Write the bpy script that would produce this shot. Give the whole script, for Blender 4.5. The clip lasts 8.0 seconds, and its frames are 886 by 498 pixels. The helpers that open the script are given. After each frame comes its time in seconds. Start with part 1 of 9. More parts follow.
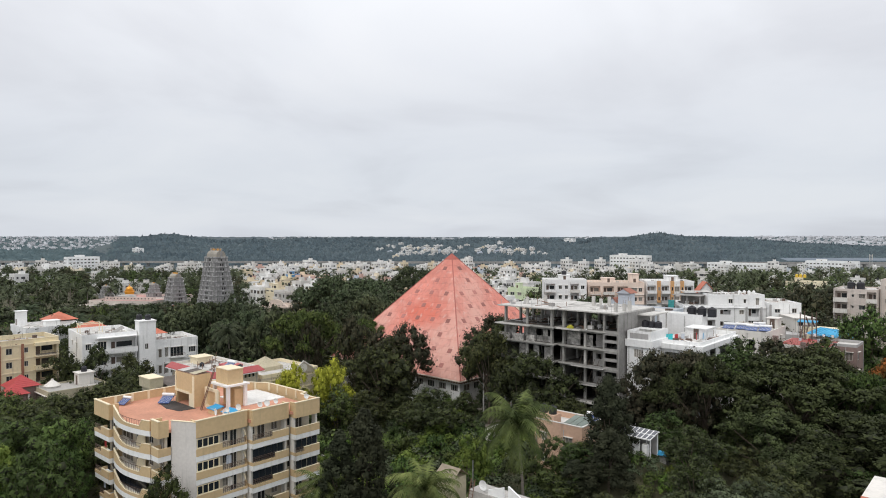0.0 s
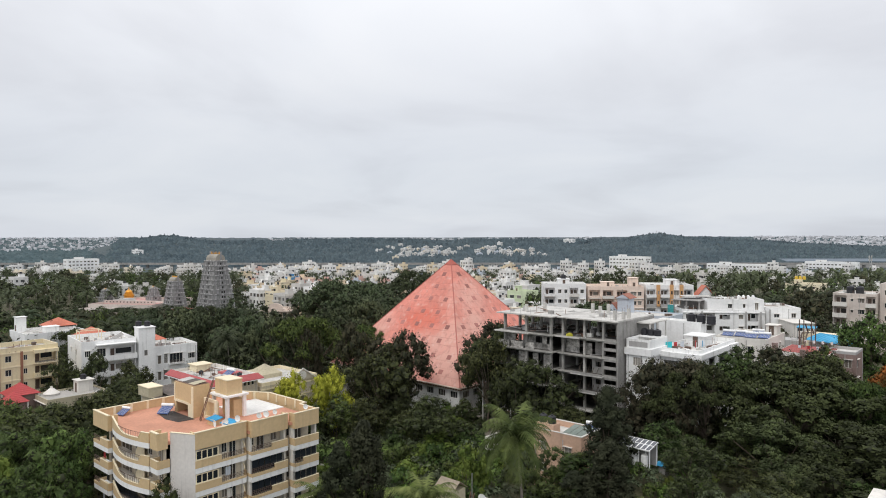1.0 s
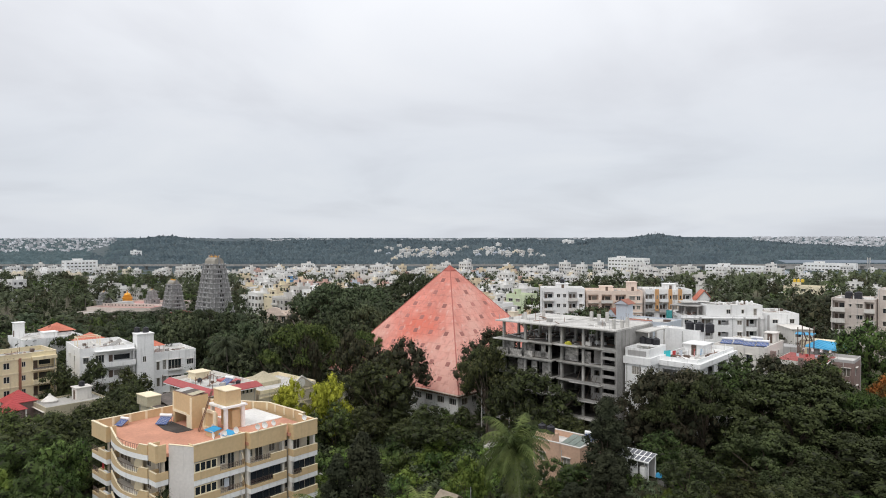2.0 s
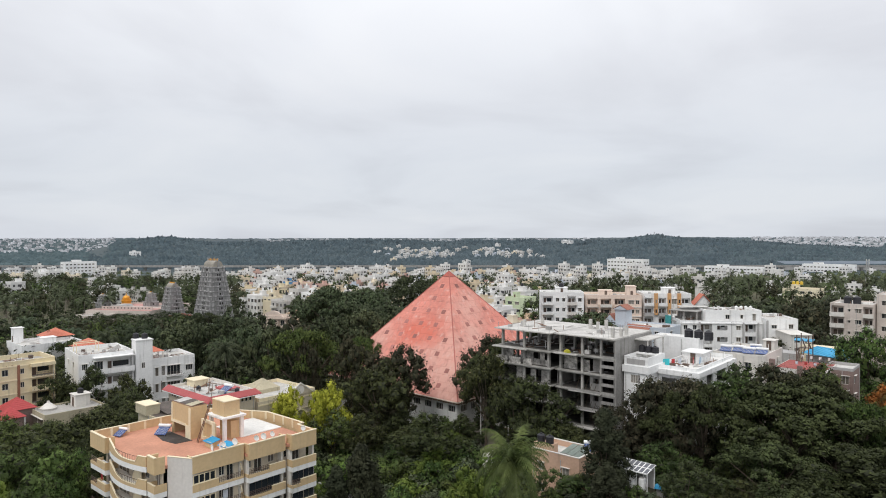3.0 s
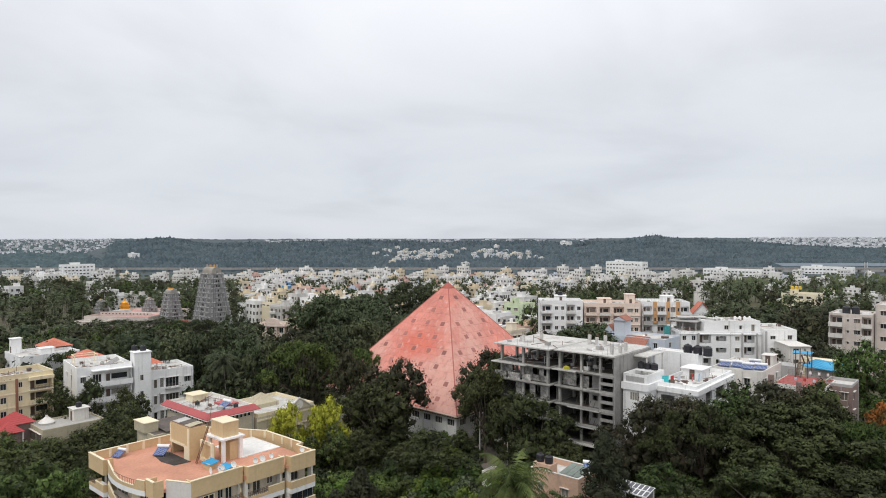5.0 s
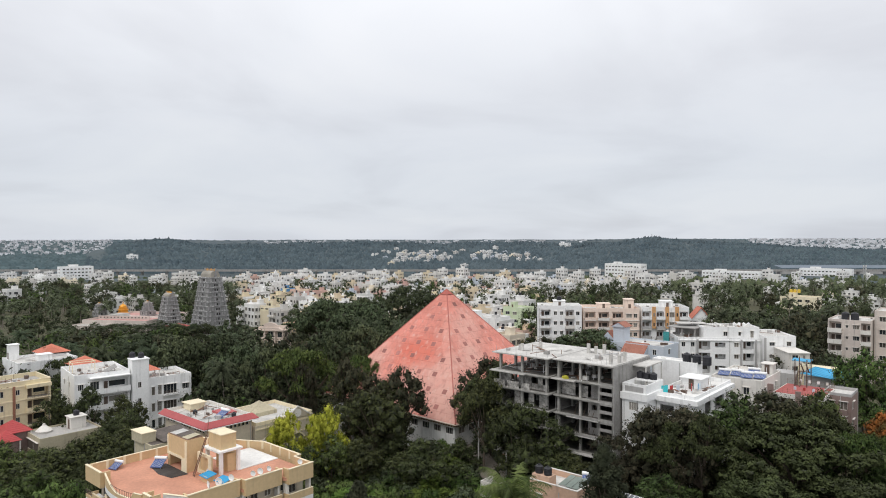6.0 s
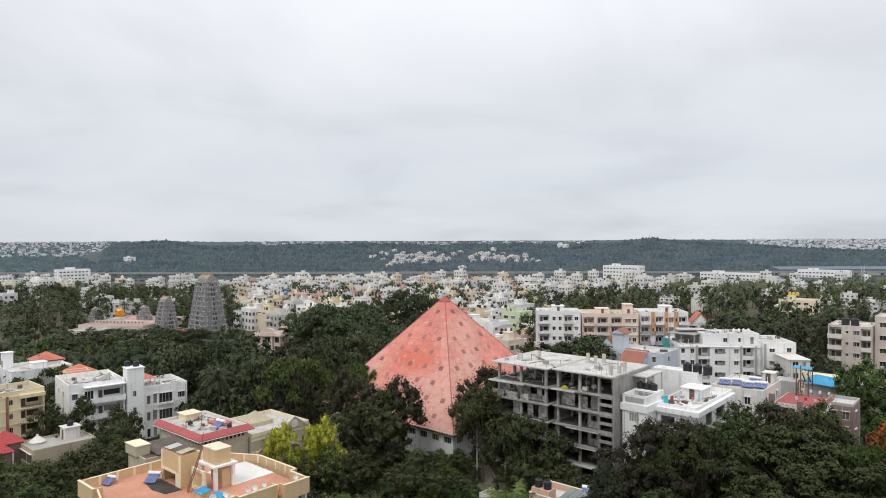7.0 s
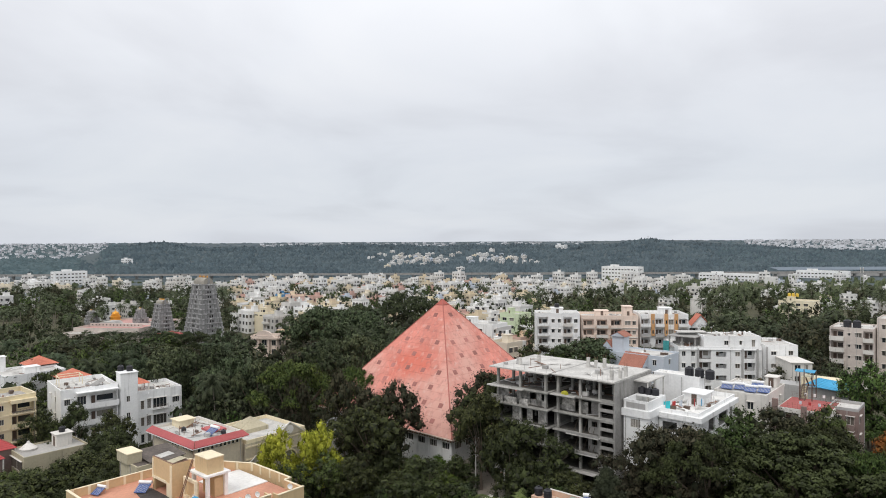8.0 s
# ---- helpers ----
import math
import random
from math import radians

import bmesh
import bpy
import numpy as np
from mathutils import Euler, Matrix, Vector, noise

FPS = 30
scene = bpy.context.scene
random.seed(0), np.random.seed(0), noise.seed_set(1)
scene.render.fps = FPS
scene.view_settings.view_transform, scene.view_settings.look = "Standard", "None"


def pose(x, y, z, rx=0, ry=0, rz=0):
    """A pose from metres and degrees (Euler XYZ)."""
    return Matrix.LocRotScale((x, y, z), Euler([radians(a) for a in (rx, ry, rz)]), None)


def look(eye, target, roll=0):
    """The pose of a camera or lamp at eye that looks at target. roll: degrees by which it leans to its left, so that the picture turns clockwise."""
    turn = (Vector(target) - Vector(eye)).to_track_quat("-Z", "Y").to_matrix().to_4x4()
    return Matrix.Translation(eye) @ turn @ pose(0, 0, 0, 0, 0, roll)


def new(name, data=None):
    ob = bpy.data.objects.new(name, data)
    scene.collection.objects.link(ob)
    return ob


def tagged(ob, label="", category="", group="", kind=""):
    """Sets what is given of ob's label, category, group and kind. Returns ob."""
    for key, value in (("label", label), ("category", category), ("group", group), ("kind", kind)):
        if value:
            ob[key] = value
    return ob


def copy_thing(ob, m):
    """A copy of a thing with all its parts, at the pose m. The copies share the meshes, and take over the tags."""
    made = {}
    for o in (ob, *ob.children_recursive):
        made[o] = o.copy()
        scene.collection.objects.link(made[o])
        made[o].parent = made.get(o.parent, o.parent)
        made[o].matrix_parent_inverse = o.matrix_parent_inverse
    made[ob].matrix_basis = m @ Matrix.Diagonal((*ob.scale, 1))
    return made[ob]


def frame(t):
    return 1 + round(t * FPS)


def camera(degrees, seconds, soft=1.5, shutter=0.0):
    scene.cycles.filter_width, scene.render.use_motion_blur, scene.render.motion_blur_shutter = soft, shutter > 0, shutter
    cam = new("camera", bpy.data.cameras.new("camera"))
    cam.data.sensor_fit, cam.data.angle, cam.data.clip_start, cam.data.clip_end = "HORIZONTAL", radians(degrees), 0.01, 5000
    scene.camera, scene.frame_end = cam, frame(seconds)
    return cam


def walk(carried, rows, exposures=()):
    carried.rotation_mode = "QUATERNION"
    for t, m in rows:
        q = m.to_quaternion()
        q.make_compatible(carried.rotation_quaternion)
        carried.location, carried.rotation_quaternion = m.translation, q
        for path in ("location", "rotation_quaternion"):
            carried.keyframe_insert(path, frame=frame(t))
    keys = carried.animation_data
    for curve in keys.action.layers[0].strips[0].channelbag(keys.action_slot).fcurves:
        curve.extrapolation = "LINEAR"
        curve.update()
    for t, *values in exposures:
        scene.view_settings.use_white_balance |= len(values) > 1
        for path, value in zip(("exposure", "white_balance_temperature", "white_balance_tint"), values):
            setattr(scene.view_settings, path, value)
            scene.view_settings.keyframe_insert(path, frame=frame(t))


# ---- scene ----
cam = camera(68.0, 8.0, soft=1.0)
PATH = [
    (0, (-0.272, 1.598, 39.77), (-0.329, 3.597, 39.736), -0.0),
    (0.5, (-0.251, 1.578, 40.498), (-0.307, 3.577, 40.464), -0.0),
    (1, (-0.166, 1.626, 41.165), (-0.222, 3.625, 41.132), -0.1),
    (1.5, (-0.178, 1.638, 41.886), (-0.232, 3.637, 41.854), -0.1),
    (3, (-0.118, 1.708, 44.097), (-0.168, 3.707, 44.065), -0.1),
    (3.5, (-0.126, 1.762, 44.816), (-0.175, 3.761, 44.784), -0.1),
    (4, (-0.118, 1.761, 45.565), (-0.166, 3.76, 45.533), -0.1),
    (4.5, (-0.18, 1.805, 46.286), (-0.227, 3.804, 46.254), -0.1),
    (6, (-0.116, 2.179, 48.5), (-0.159, 4.178, 48.471), -0.1),
    (6.5, (-0.102, 2.745, 49.263), (-0.142, 4.745, 49.235), -0.1),
    (7, (-0.104, 3.515, 49.95), (-0.141, 5.515, 49.924), -0.2),
    (7.5, (-0.014, 4.504, 50.176), (-0.048, 6.504, 50.151), -0.2),
    (8, (-0.001, 5.604, 50.26), (-0.033, 7.603, 50.237), -0.3),
]
walk(cam, [(t, look(eye, target, roll)) for t, eye, target, roll in PATH])

# ---- light: an overcast sky and a soft sun behind the cloud ----
SUN_EL, SUN_AZ = 56.0, 206.0
world = bpy.data.worlds.new("overcast_sky")
scene.world = world
world.use_nodes = True
wn, wl = world.node_tree.nodes, world.node_tree.links
wn.clear()


def wnode(kind, **sets):
    n = wn.new(kind)
    for k, v in sets.items():
        n.inputs[k].default_value = v
    return n


def wmath(op, a, b=None):
    n = wn.new("ShaderNodeMath")
    n.operation = op
    for i, v in enumerate((a, b)):
        if v is None:
            continue
        if isinstance(v, (int, float)):
            n.inputs[i].default_value = v
        else:
            wl.new(v, n.inputs[i])
    return n.outputs[0]


def wramp(fac, stops):
    n = wn.new("ShaderNodeValToRGB")
    for i, (p, c) in enumerate(stops):
        e = n.color_ramp.elements[i] if i < 2 else n.color_ramp.elements.new(p)
        e.position, e.color = p, (*c, 1)
    wl.new(fac, n.inputs[0])
    return n.outputs[0]


w_co = wn.new("ShaderNodeTexCoord")
w_sep = wn.new("ShaderNodeSeparateXYZ")
wl.new(w_co.outputs["Generated"], w_sep.inputs[0])
w_up = wmath("MAXIMUM", w_sep.outputs[2], 0.0)
w_den = wmath("ADD", w_up, 0.22)
w_vec = wn.new("ShaderNodeCombineXYZ")
wl.new(wmath("DIVIDE", w_sep.outputs[0], w_den), w_vec.inputs[0])
wl.new(wmath("DIVIDE", w_sep.outputs[1], w_den), w_vec.inputs[1])
w_noise = wnode("ShaderNodeTexNoise", Scale=0.95, Detail=5.0, Roughness=0.5, Distortion=0.4)
wl.new(w_vec.outputs[0], w_noise.inputs["Vector"])
w_cloud = wramp(w_noise.outputs[0], [(0.33, (0.665, 0.68, 0.72)), (0.50, (0.755, 0.775, 0.815)), (0.64, (0.80, 0.815, 0.845))])
w_low = wramp(w_up, [(0.0, (0.675, 0.71, 0.775)), (0.10, (0.69, 0.72, 0.775)), (0.20, (0.765, 0.785, 0.83)), (0.36, (0.965, 0.98, 1.02)), (1.0, (1.30, 1.31, 1.35))])
w_mix = wn.new("ShaderNodeMix")
w_mix.data_type, w_mix.blend_type = "RGBA", "MULTIPLY"
w_mix.inputs[0].default_value = 1.0
wl.new(w_low, w_mix.inputs[6])
w_norm = wn.new("ShaderNodeMix")
w_norm.data_type, w_norm.blend_type = "RGBA", "DIVIDE"
w_norm.inputs[0].default_value = 1.0
wl.new(w_cloud, w_norm.inputs[6])
w_norm.inputs[7].default_value = (0.755, 0.775, 0.815, 1)
wl.new(w_norm.outputs[2], w_mix.inputs[7])
w_sky = wn.new("ShaderNodeTexSky")
w_sky.sky_type, w_sky.sun_disc = "NISHITA", False
w_sky.sun_elevation, w_sky.sun_rotation = radians(SUN_EL), radians(SUN_AZ)
w_thin = wn.new("ShaderNodeMix")
w_thin.data_type = "RGBA"
w_thin.inputs[0].default_value = 0.92
w_dim = wn.new("ShaderNodeVectorMath")
w_dim.operation = "SCALE"
w_dim.inputs["Scale"].default_value = 0.10
wl.new(w_sky.outputs[0], w_dim.inputs[0])
wl.new(w_dim.outputs[0], w_thin.inputs[6])
wl.new(w_mix.outputs[2], w_thin.inputs[7])
w_bg = wnode("ShaderNodeBackground", Strength=1.05)
wl.new(w_thin.outputs[2], w_bg.inputs[0])
w_out = wn.new("ShaderNodeOutputWorld")
wl.new(w_bg.outputs[0], w_out.inputs[0])

sun = new("sun", bpy.data.lights.new("sun", "SUN"))
sun.data.energy, sun.data.angle, sun.data.color = 0.9, radians(16), (1.0, 0.96, 0.9)
_az, _el = radians(SUN_AZ), radians(SUN_EL)
sun.matrix_world = look((0, 0, 0), (-math.sin(_az) * math.cos(_el), -math.cos(_az) * math.cos(_el), -math.sin(_el)))

# ---- materials ----
MATS = {}


def surface(name, rgb, rough=0.8, var=0.12, big=0.12, fine=2.5, streak=0.0, metal=0.0, bump=0.15, hue=0.0, spread=0.0, island=0.0, spec=0.4, stain=(0.10, 0.095, 0.08)):
    """A weathered surface: broad and fine variation, run-down streaks, and a shade of its own for each object (spread) or piece (island)."""
    m = bpy.data.materials.new(name)
    m.use_nodes = True
    n, l = m.node_tree.nodes, m.node_tree.links
    b = n["Principled BSDF"]
    b.inputs["Roughness"].default_value, b.inputs["Metallic"].default_value = rough, metal
    b.inputs["Specular IOR Level"].default_value = spec
    geo = n.new("ShaderNodeNewGeometry")

    def tex(scale, detail, stretch=None):
        t = n.new("ShaderNodeTexNoise")
        t.inputs["Scale"].default_value, t.inputs["Detail"].default_value = scale, detail
        if stretch:
            mp = n.new("ShaderNodeMapping")
            mp.inputs["Scale"].default_value = stretch
            l.new(geo.outputs["Position"], mp.inputs[0])
            l.new(mp.outputs[0], t.inputs["Vector"])
        else:
            l.new(geo.outputs["Position"], t.inputs["Vector"])
        return t.outputs[0]

    def scaled(src, lo, hi, a=0.3, z=0.7):
        r = n.new("ShaderNodeMapRange")
        for k, v in ((1, a), (2, z), (3, lo), (4, hi)):
            r.inputs[k].default_value = v
        l.new(src, r.inputs[0])
        return r.outputs[0]

    def times(a, c):
        x = n.new("ShaderNodeMath")
        x.operation = "MULTIPLY"
        l.new(a, x.inputs[0])
        l.new(c, x.inputs[1])
        return x.outputs[0]

    f = times(scaled(tex(big, 3), 1 - var, 1 + var), scaled(tex(fine, 4), 1 - var * 0.7, 1 + var * 0.7))
    if spread or hue:
        oi = n.new("ShaderNodeObjectInfo")
        f = times(f, scaled(oi.outputs["Random"], 1 - spread, 1 + spread, 0, 1))
    if island:
        f = times(f, scaled(geo.outputs["Random Per Island"], 1 - island, 1 + island, 0, 1))
    col = n.new("ShaderNodeVectorMath")
    col.operation = "SCALE"
    col.inputs[0].default_value = rgb
    l.new(f, col.inputs["Scale"])
    out = col.outputs[0]
    if hue:
        h = n.new("ShaderNodeHueSaturation")
        src = oi.outputs["Random"] if not island else geo.outputs["Random Per Island"]
        l.new(scaled(src, 0.5 - hue, 0.5 + hue, 0, 1), h.inputs["Hue"])
        l.new(out, h.inputs["Color"])
        out = h.outputs[0]
    if streak:
        mix = n.new("ShaderNodeMix")
        mix.data_type = "RGBA"
        s = times(scaled(tex(1.0, 5, (1.6, 1.6, 0.10)), 0, 1, 0.52, 0.75), scaled(tex(0.22, 2), 0, streak * 1.6, 0.42, 0.7))
        l.new(s, mix.inputs[0])
        l.new(out, mix.inputs[6])
        mix.inputs[7].default_value = (*stain, 1)
        out = mix.outputs[2]
    l.new(out, b.inputs["Base Color"])
    if bump:
        bp = n.new("ShaderNodeBump")
        bp.inputs["Strength"].default_value, bp.inputs["Distance"].default_value = bump, 0.05
        l.new(tex(fine * 3, 3), bp.inputs["Height"])
        l.new(bp.outputs[0], b.inputs["Normal"])
    MATS[name] = m
    return m


def leafy(name, rgb, tip, island=0.15, spread=0.28, scale=0.6):
    """Leaves: two greens mixed leaf by leaf and clump by clump, slightly see-through."""
    m = bpy.data.materials.new(name)
    m.use_nodes = True
    n, l = m.node_tree.nodes, m.node_tree.links
    b = n["Principled BSDF"]
    b.inputs["Roughness"].default_value, b.inputs["Specular IOR Level"].default_value = 0.7, 0.09
    geo, oi = n.new("ShaderNodeNewGeometry"), n.new("ShaderNodeObjectInfo")
    t = n.new("ShaderNodeTexNoise")
    t.inputs["Scale"].default_value, t.inputs["Detail"].default_value = scale, 4
    l.new(geo.outputs["Position"], t.inputs["Vector"])
    mix = n.new("ShaderNodeMix")
    mix.data_type = "RGBA"
    mix.inputs[6].default_value, mix.inputs[7].default_value = (*rgb, 1), (*tip, 1)
    r = n.new("ShaderNodeMapRange")
    for k, v in ((1, 0.38), (2, 0.66), (3, 0.0), (4, 0.9)):
        r.inputs[k].default_value = v
    l.new(t.outputs[0], r.inputs[0])
    l.new(r.outputs[0], mix.inputs[0])
    g = n.new("ShaderNodeMapRange")
    g.inputs[3].default_value, g.inputs[4].default_value = 1 - island, 1 + island
    l.new(geo.outputs["Random Per Island"], g.inputs[0])
    o = n.new("ShaderNodeMapRange")
    o.inputs[3].default_value, o.inputs[4].default_value = 1 - spread, 1 + spread
    l.new(oi.outputs["Random"], o.inputs[0])
    x = n.new("ShaderNodeMath")
    x.operation = "MULTIPLY"
    l.new(g.outputs[0], x.inputs[0])
    l.new(o.outputs[0], x.inputs[1])
    s = n.new("ShaderNodeVectorMath")
    s.operation = "SCALE"
    l.new(mix.outputs[2], s.inputs[0])
    l.new(x.outputs[0], s.inputs["Scale"])
    hs = n.new("ShaderNodeHueSaturation")
    hr = n.new("ShaderNodeMapRange")
    hr.inputs[3].default_value, hr.inputs[4].default_value = 0.48, 0.52
    w = n.new("ShaderNodeMath")
    w.operation = "FRACT"
    w7 = n.new("ShaderNodeMath")
    w7.operation = "MULTIPLY"
    w7.inputs[1].default_value = 7.31
    l.new(oi.outputs["Random"], w7.inputs[0])
    l.new(w7.outputs[0], w.inputs[0])
    l.new(w.outputs[0], hr.inputs[0])
    l.new(hr.outputs[0], hs.inputs["Hue"])
    l.new(s.outputs[0], hs.inputs["Color"])
    l.new(hs.outputs[0], b.inputs["Base Color"])
    MATS[name] = m
    return m


def glass(name, rgb=(0.03, 0.035, 0.04), curtains=True):
    """Window glass over dark rooms, some with curtains or blinds behind."""
    m = bpy.data.materials.new(name)
    m.use_nodes = True
    b = m.node_tree.nodes["Principled BSDF"]
    n, l = m.node_tree.nodes, m.node_tree.links
    geo, oi, add, fr = n.new("ShaderNodeNewGeometry"), n.new("ShaderNodeObjectInfo"), n.new("ShaderNodeMath"), n.new("ShaderNodeMath")
    add.operation, fr.operation = "MULTIPLY_ADD", "FRACT"
    add.inputs[1].default_value = 5.7
    l.new(oi.outputs["Random"], add.inputs[0])
    l.new(geo.outputs["Random Per Island"], add.inputs[2])
    l.new(add.outputs[0], fr.inputs[0])
    ramp = n.new("ShaderNodeValToRGB")
    ramp.color_ramp.interpolation = "CONSTANT"
    for i, (p, c) in enumerate(((0.0, rgb), (0.55, (0.07, 0.065, 0.06)), (0.75, (0.16, 0.14, 0.12)), (0.88, (0.27, 0.25, 0.22)))):
        e = ramp.color_ramp.elements[i] if i < 2 else ramp.color_ramp.elements.new(p)
        e.position, e.color = p, (*c, 1)
    l.new(fr.outputs[0], ramp.inputs[0])
    if curtains:
        l.new(ramp.outputs[0], b.inputs["Base Color"])
    else:
        b.inputs["Base Color"].default_value = (*rgb, 1)
    b.inputs["Roughness"].default_value, b.inputs["Specular IOR Level"].default_value = 0.12, 0.5
    MATS[name] = m
    return m


TAN = surface("tan_paint", (0.62, 0.46, 0.265), 0.75, 0.07, streak=0.25)
CREAM = surface("cream_trim", (0.80, 0.70, 0.50), 0.75, 0.07, streak=0.2)
OFFWHITE = surface("offwhite_paint", (0.72, 0.69, 0.64), 0.75, 0.07, streak=0.35)
WHITE = surface("white_paint", (0.85, 0.85, 0.84), 0.7, 0.07, streak=0.42, stain=(0.26, 0.25, 0.23))
WHITEW = surface("white_washed_roof", (0.74, 0.73, 0.70), 0.85, 0.12, streak=0.0, big=0.3)
TERRA = surface("terracotta_floor", (0.55, 0.27, 0.18), 0.85, 0.14, big=0.25)
GREYROOF = surface("grey_roof_screed", (0.40, 0.385, 0.36), 0.9, 0.2, big=0.2)
DARKROOF = surface("dark_weathered_sheet", (0.115, 0.095, 0.082), 0.8, 0.3, big=0.5)
CONC = surface("raw_concrete", (0.31, 0.30, 0.285), 0.9, 0.16, big=0.4, streak=0.6)
CONCL = surface("pale_concrete", (0.53, 0.515, 0.485), 0.9, 0.2, big=0.3)
BLOCK = surface("block_masonry", (0.30, 0.285, 0.27), 0.95, 0.22, big=0.6, fine=5.0, island=0.15)
# Site dirt, coloured darker still to carry the shade on the covered floors.
DIRTSHADE = surface("dirty_shaded_floor", (0.10, 0.094, 0.085), 0.95, 0.35, big=0.7)
FRAMEC = surface("fresh_frame_concrete", (0.37, 0.36, 0.335), 0.9, 0.2, big=0.5, streak=0.5)
ROUGHBLOCK = surface("mortared_block_panel", (0.37, 0.355, 0.33), 0.95, 0.55, big=1.1, fine=3.0)
TEMPLEROOF = surface("faded_pink_roof_tiles", (0.48, 0.27, 0.24), 0.85, 0.18, big=0.3)
# Block masonry coloured near-black for the shade deep inside the open floors.
SHADEBLOCK = surface("shaded_block_masonry", (0.07, 0.066, 0.06), 0.95, 0.25, big=0.6)
BEIGE = surface("beige_stucco", (0.55, 0.48, 0.37), 0.8, 0.1, streak=0.35)
BEIGE2 = surface("dull_beige_stucco", (0.47, 0.42, 0.30), 0.85, 0.12, streak=0.45)
REDTRIM = surface("red_painted_fascia", (0.44, 0.10, 0.10), 0.6, 0.12)
REDTILE = surface("red_clay_tile", (0.50, 0.165, 0.105), 0.75, 0.16, island=0.18)
CRIMSON = surface("crimson_sheet_roof", (0.42, 0.06, 0.06), 0.55, 0.14)
PINK = surface("peach_paint", (0.80, 0.65, 0.55), 0.75, 0.07, streak=0.25)
GREYCREAM = surface("grey_cream_paint", (0.60, 0.53, 0.48), 0.75, 0.07, streak=0.35)
surface("brown_tile", (0.30, 0.14, 0.09), 0.8, 0.15)
CREAMY = surface("pale_cream_paint", (0.78, 0.70, 0.52), 0.75, 0.07, streak=0.25)
YELLOWP = surface("yellow_cream_paint", (0.74, 0.64, 0.43), 0.75, 0.07, streak=0.2)
ORANGE = surface("orange_paint", (0.62, 0.35, 0.16), 0.7, 0.08)
GREYP = surface("grey_paint", (0.42, 0.41, 0.40), 0.75, 0.08, streak=0.3)
BLUEGREY = surface("blue_grey_paint", (0.55, 0.60, 0.66), 0.75, 0.07, streak=0.3)
PALEGREEN = surface("pale_green_paint", (0.58, 0.66, 0.45), 0.75, 0.08, streak=0.25)
MAUVE = surface("mauve_stone_cladding", (0.25, 0.18, 0.16), 0.7, 0.15)
BROWN = surface("brown_metal", (0.13, 0.09, 0.07), 0.5, 0.15)
# Near-black: shade of niches and openings put on as colour, and dark cloth.
DARK = surface("opening_shade_and_cloth", (0.05, 0.047, 0.045), 0.9, 0.25, big=0.8)
BLACKP = surface("black_plastic", (0.025, 0.025, 0.03), 0.45, 0.15)
BLUE = surface("blue_tarpaulin", (0.03, 0.30, 0.55), 0.5, 0.12)
SHEETBLUE = surface("bright_blue_sheet", (0.05, 0.34, 0.58), 0.5, 0.15, streak=0.2)
TEAL = surface("teal_cloth", (0.05, 0.50, 0.55), 0.8, 0.1)
REDC = surface("red_cloth", (0.45, 0.05, 0.05), 0.8, 0.1)
SOLAR = surface("solar_collector", (0.06, 0.11, 0.30), 0.25, 0.12)
PANELGREY = surface("grey_solar_cells", (0.10, 0.105, 0.12), 0.3, 0.12)
surface("yellow_tank", (0.70, 0.48, 0.06), 0.5, 0.1)
STEEL = surface("galvanised_steel", (0.45, 0.45, 0.45), 0.45, 0.1, metal=0.6)
RUST = surface("rusty_steel", (0.22, 0.13, 0.09), 0.7, 0.2, metal=0.3)
GRANITE = surface("temple_stucco_stone", (0.345, 0.34, 0.335), 0.9, 0.2, big=0.5, fine=3.0, island=0.3)
GOLD = surface("gold_leaf_dome", (0.75, 0.36, 0.05), 0.4, 0.1, metal=0.35)
BARK = surface("bark", (0.11, 0.085, 0.065), 0.95, 0.25, fine=4.0)
PALMBARK = surface("palm_bark", (0.23, 0.20, 0.17), 0.95, 0.2, fine=4.0)
GLASS = glass("dark_window_glass")
SHADE = glass("blue_tinted_glass", (0.02, 0.025, 0.032), False)
# Panes lightened in colour to stand for the haze over the town.
TOWNGLASS = glass("haze_lightened_panes", (0.10, 0.10, 0.105))
CITYW = surface("far_house_white", (0.73, 0.72, 0.70), 0.8, 0.08, spread=0.16, streak=0.3)
CITYG = surface("far_house_grey", (0.62, 0.60, 0.57), 0.85, 0.1, spread=0.2, streak=0.4)
CITYC = surface("far_house_cream", (0.74, 0.67, 0.55), 0.8, 0.06, spread=0.15, hue=0.012)
CITYY = surface("far_house_yellow", (0.70, 0.61, 0.45), 0.8, 0.06, spread=0.15, hue=0.012)
CITYP = surface("far_house_peach", (0.72, 0.54, 0.43), 0.8, 0.06, spread=0.2, hue=0.03)
CITYB = surface("far_house_blue_white", (0.62, 0.66, 0.72), 0.8, 0.06, spread=0.12)
# Cool grey carries the distance haze in the houses' own colour.
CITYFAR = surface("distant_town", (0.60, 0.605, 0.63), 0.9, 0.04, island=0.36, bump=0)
LEAF_DARK = leafy("dark_green_leaves", (0.042, 0.050, 0.023), (0.084, 0.096, 0.036))
LEAF_RAIN = leafy("rain_tree_leaves", (0.033, 0.040, 0.018), (0.077, 0.092, 0.036))
LEAF_NEEDLE = leafy("casuarina_needles", (0.027, 0.031, 0.018), (0.055, 0.060, 0.034))
LEAF_MID = leafy("mid_green_leaves", (0.043, 0.062, 0.022), (0.095, 0.128, 0.040))
LEAF_FRESH = leafy("fresh_green_leaves", (0.054, 0.088, 0.028), (0.130, 0.182, 0.052))
LEAF_GROVE = leafy("grove_palm_fronds", (0.043, 0.056, 0.034), (0.094, 0.114, 0.062))
LEAF_GREY = leafy("grey_green_leaves", (0.062, 0.078, 0.044), (0.120, 0.142, 0.082))
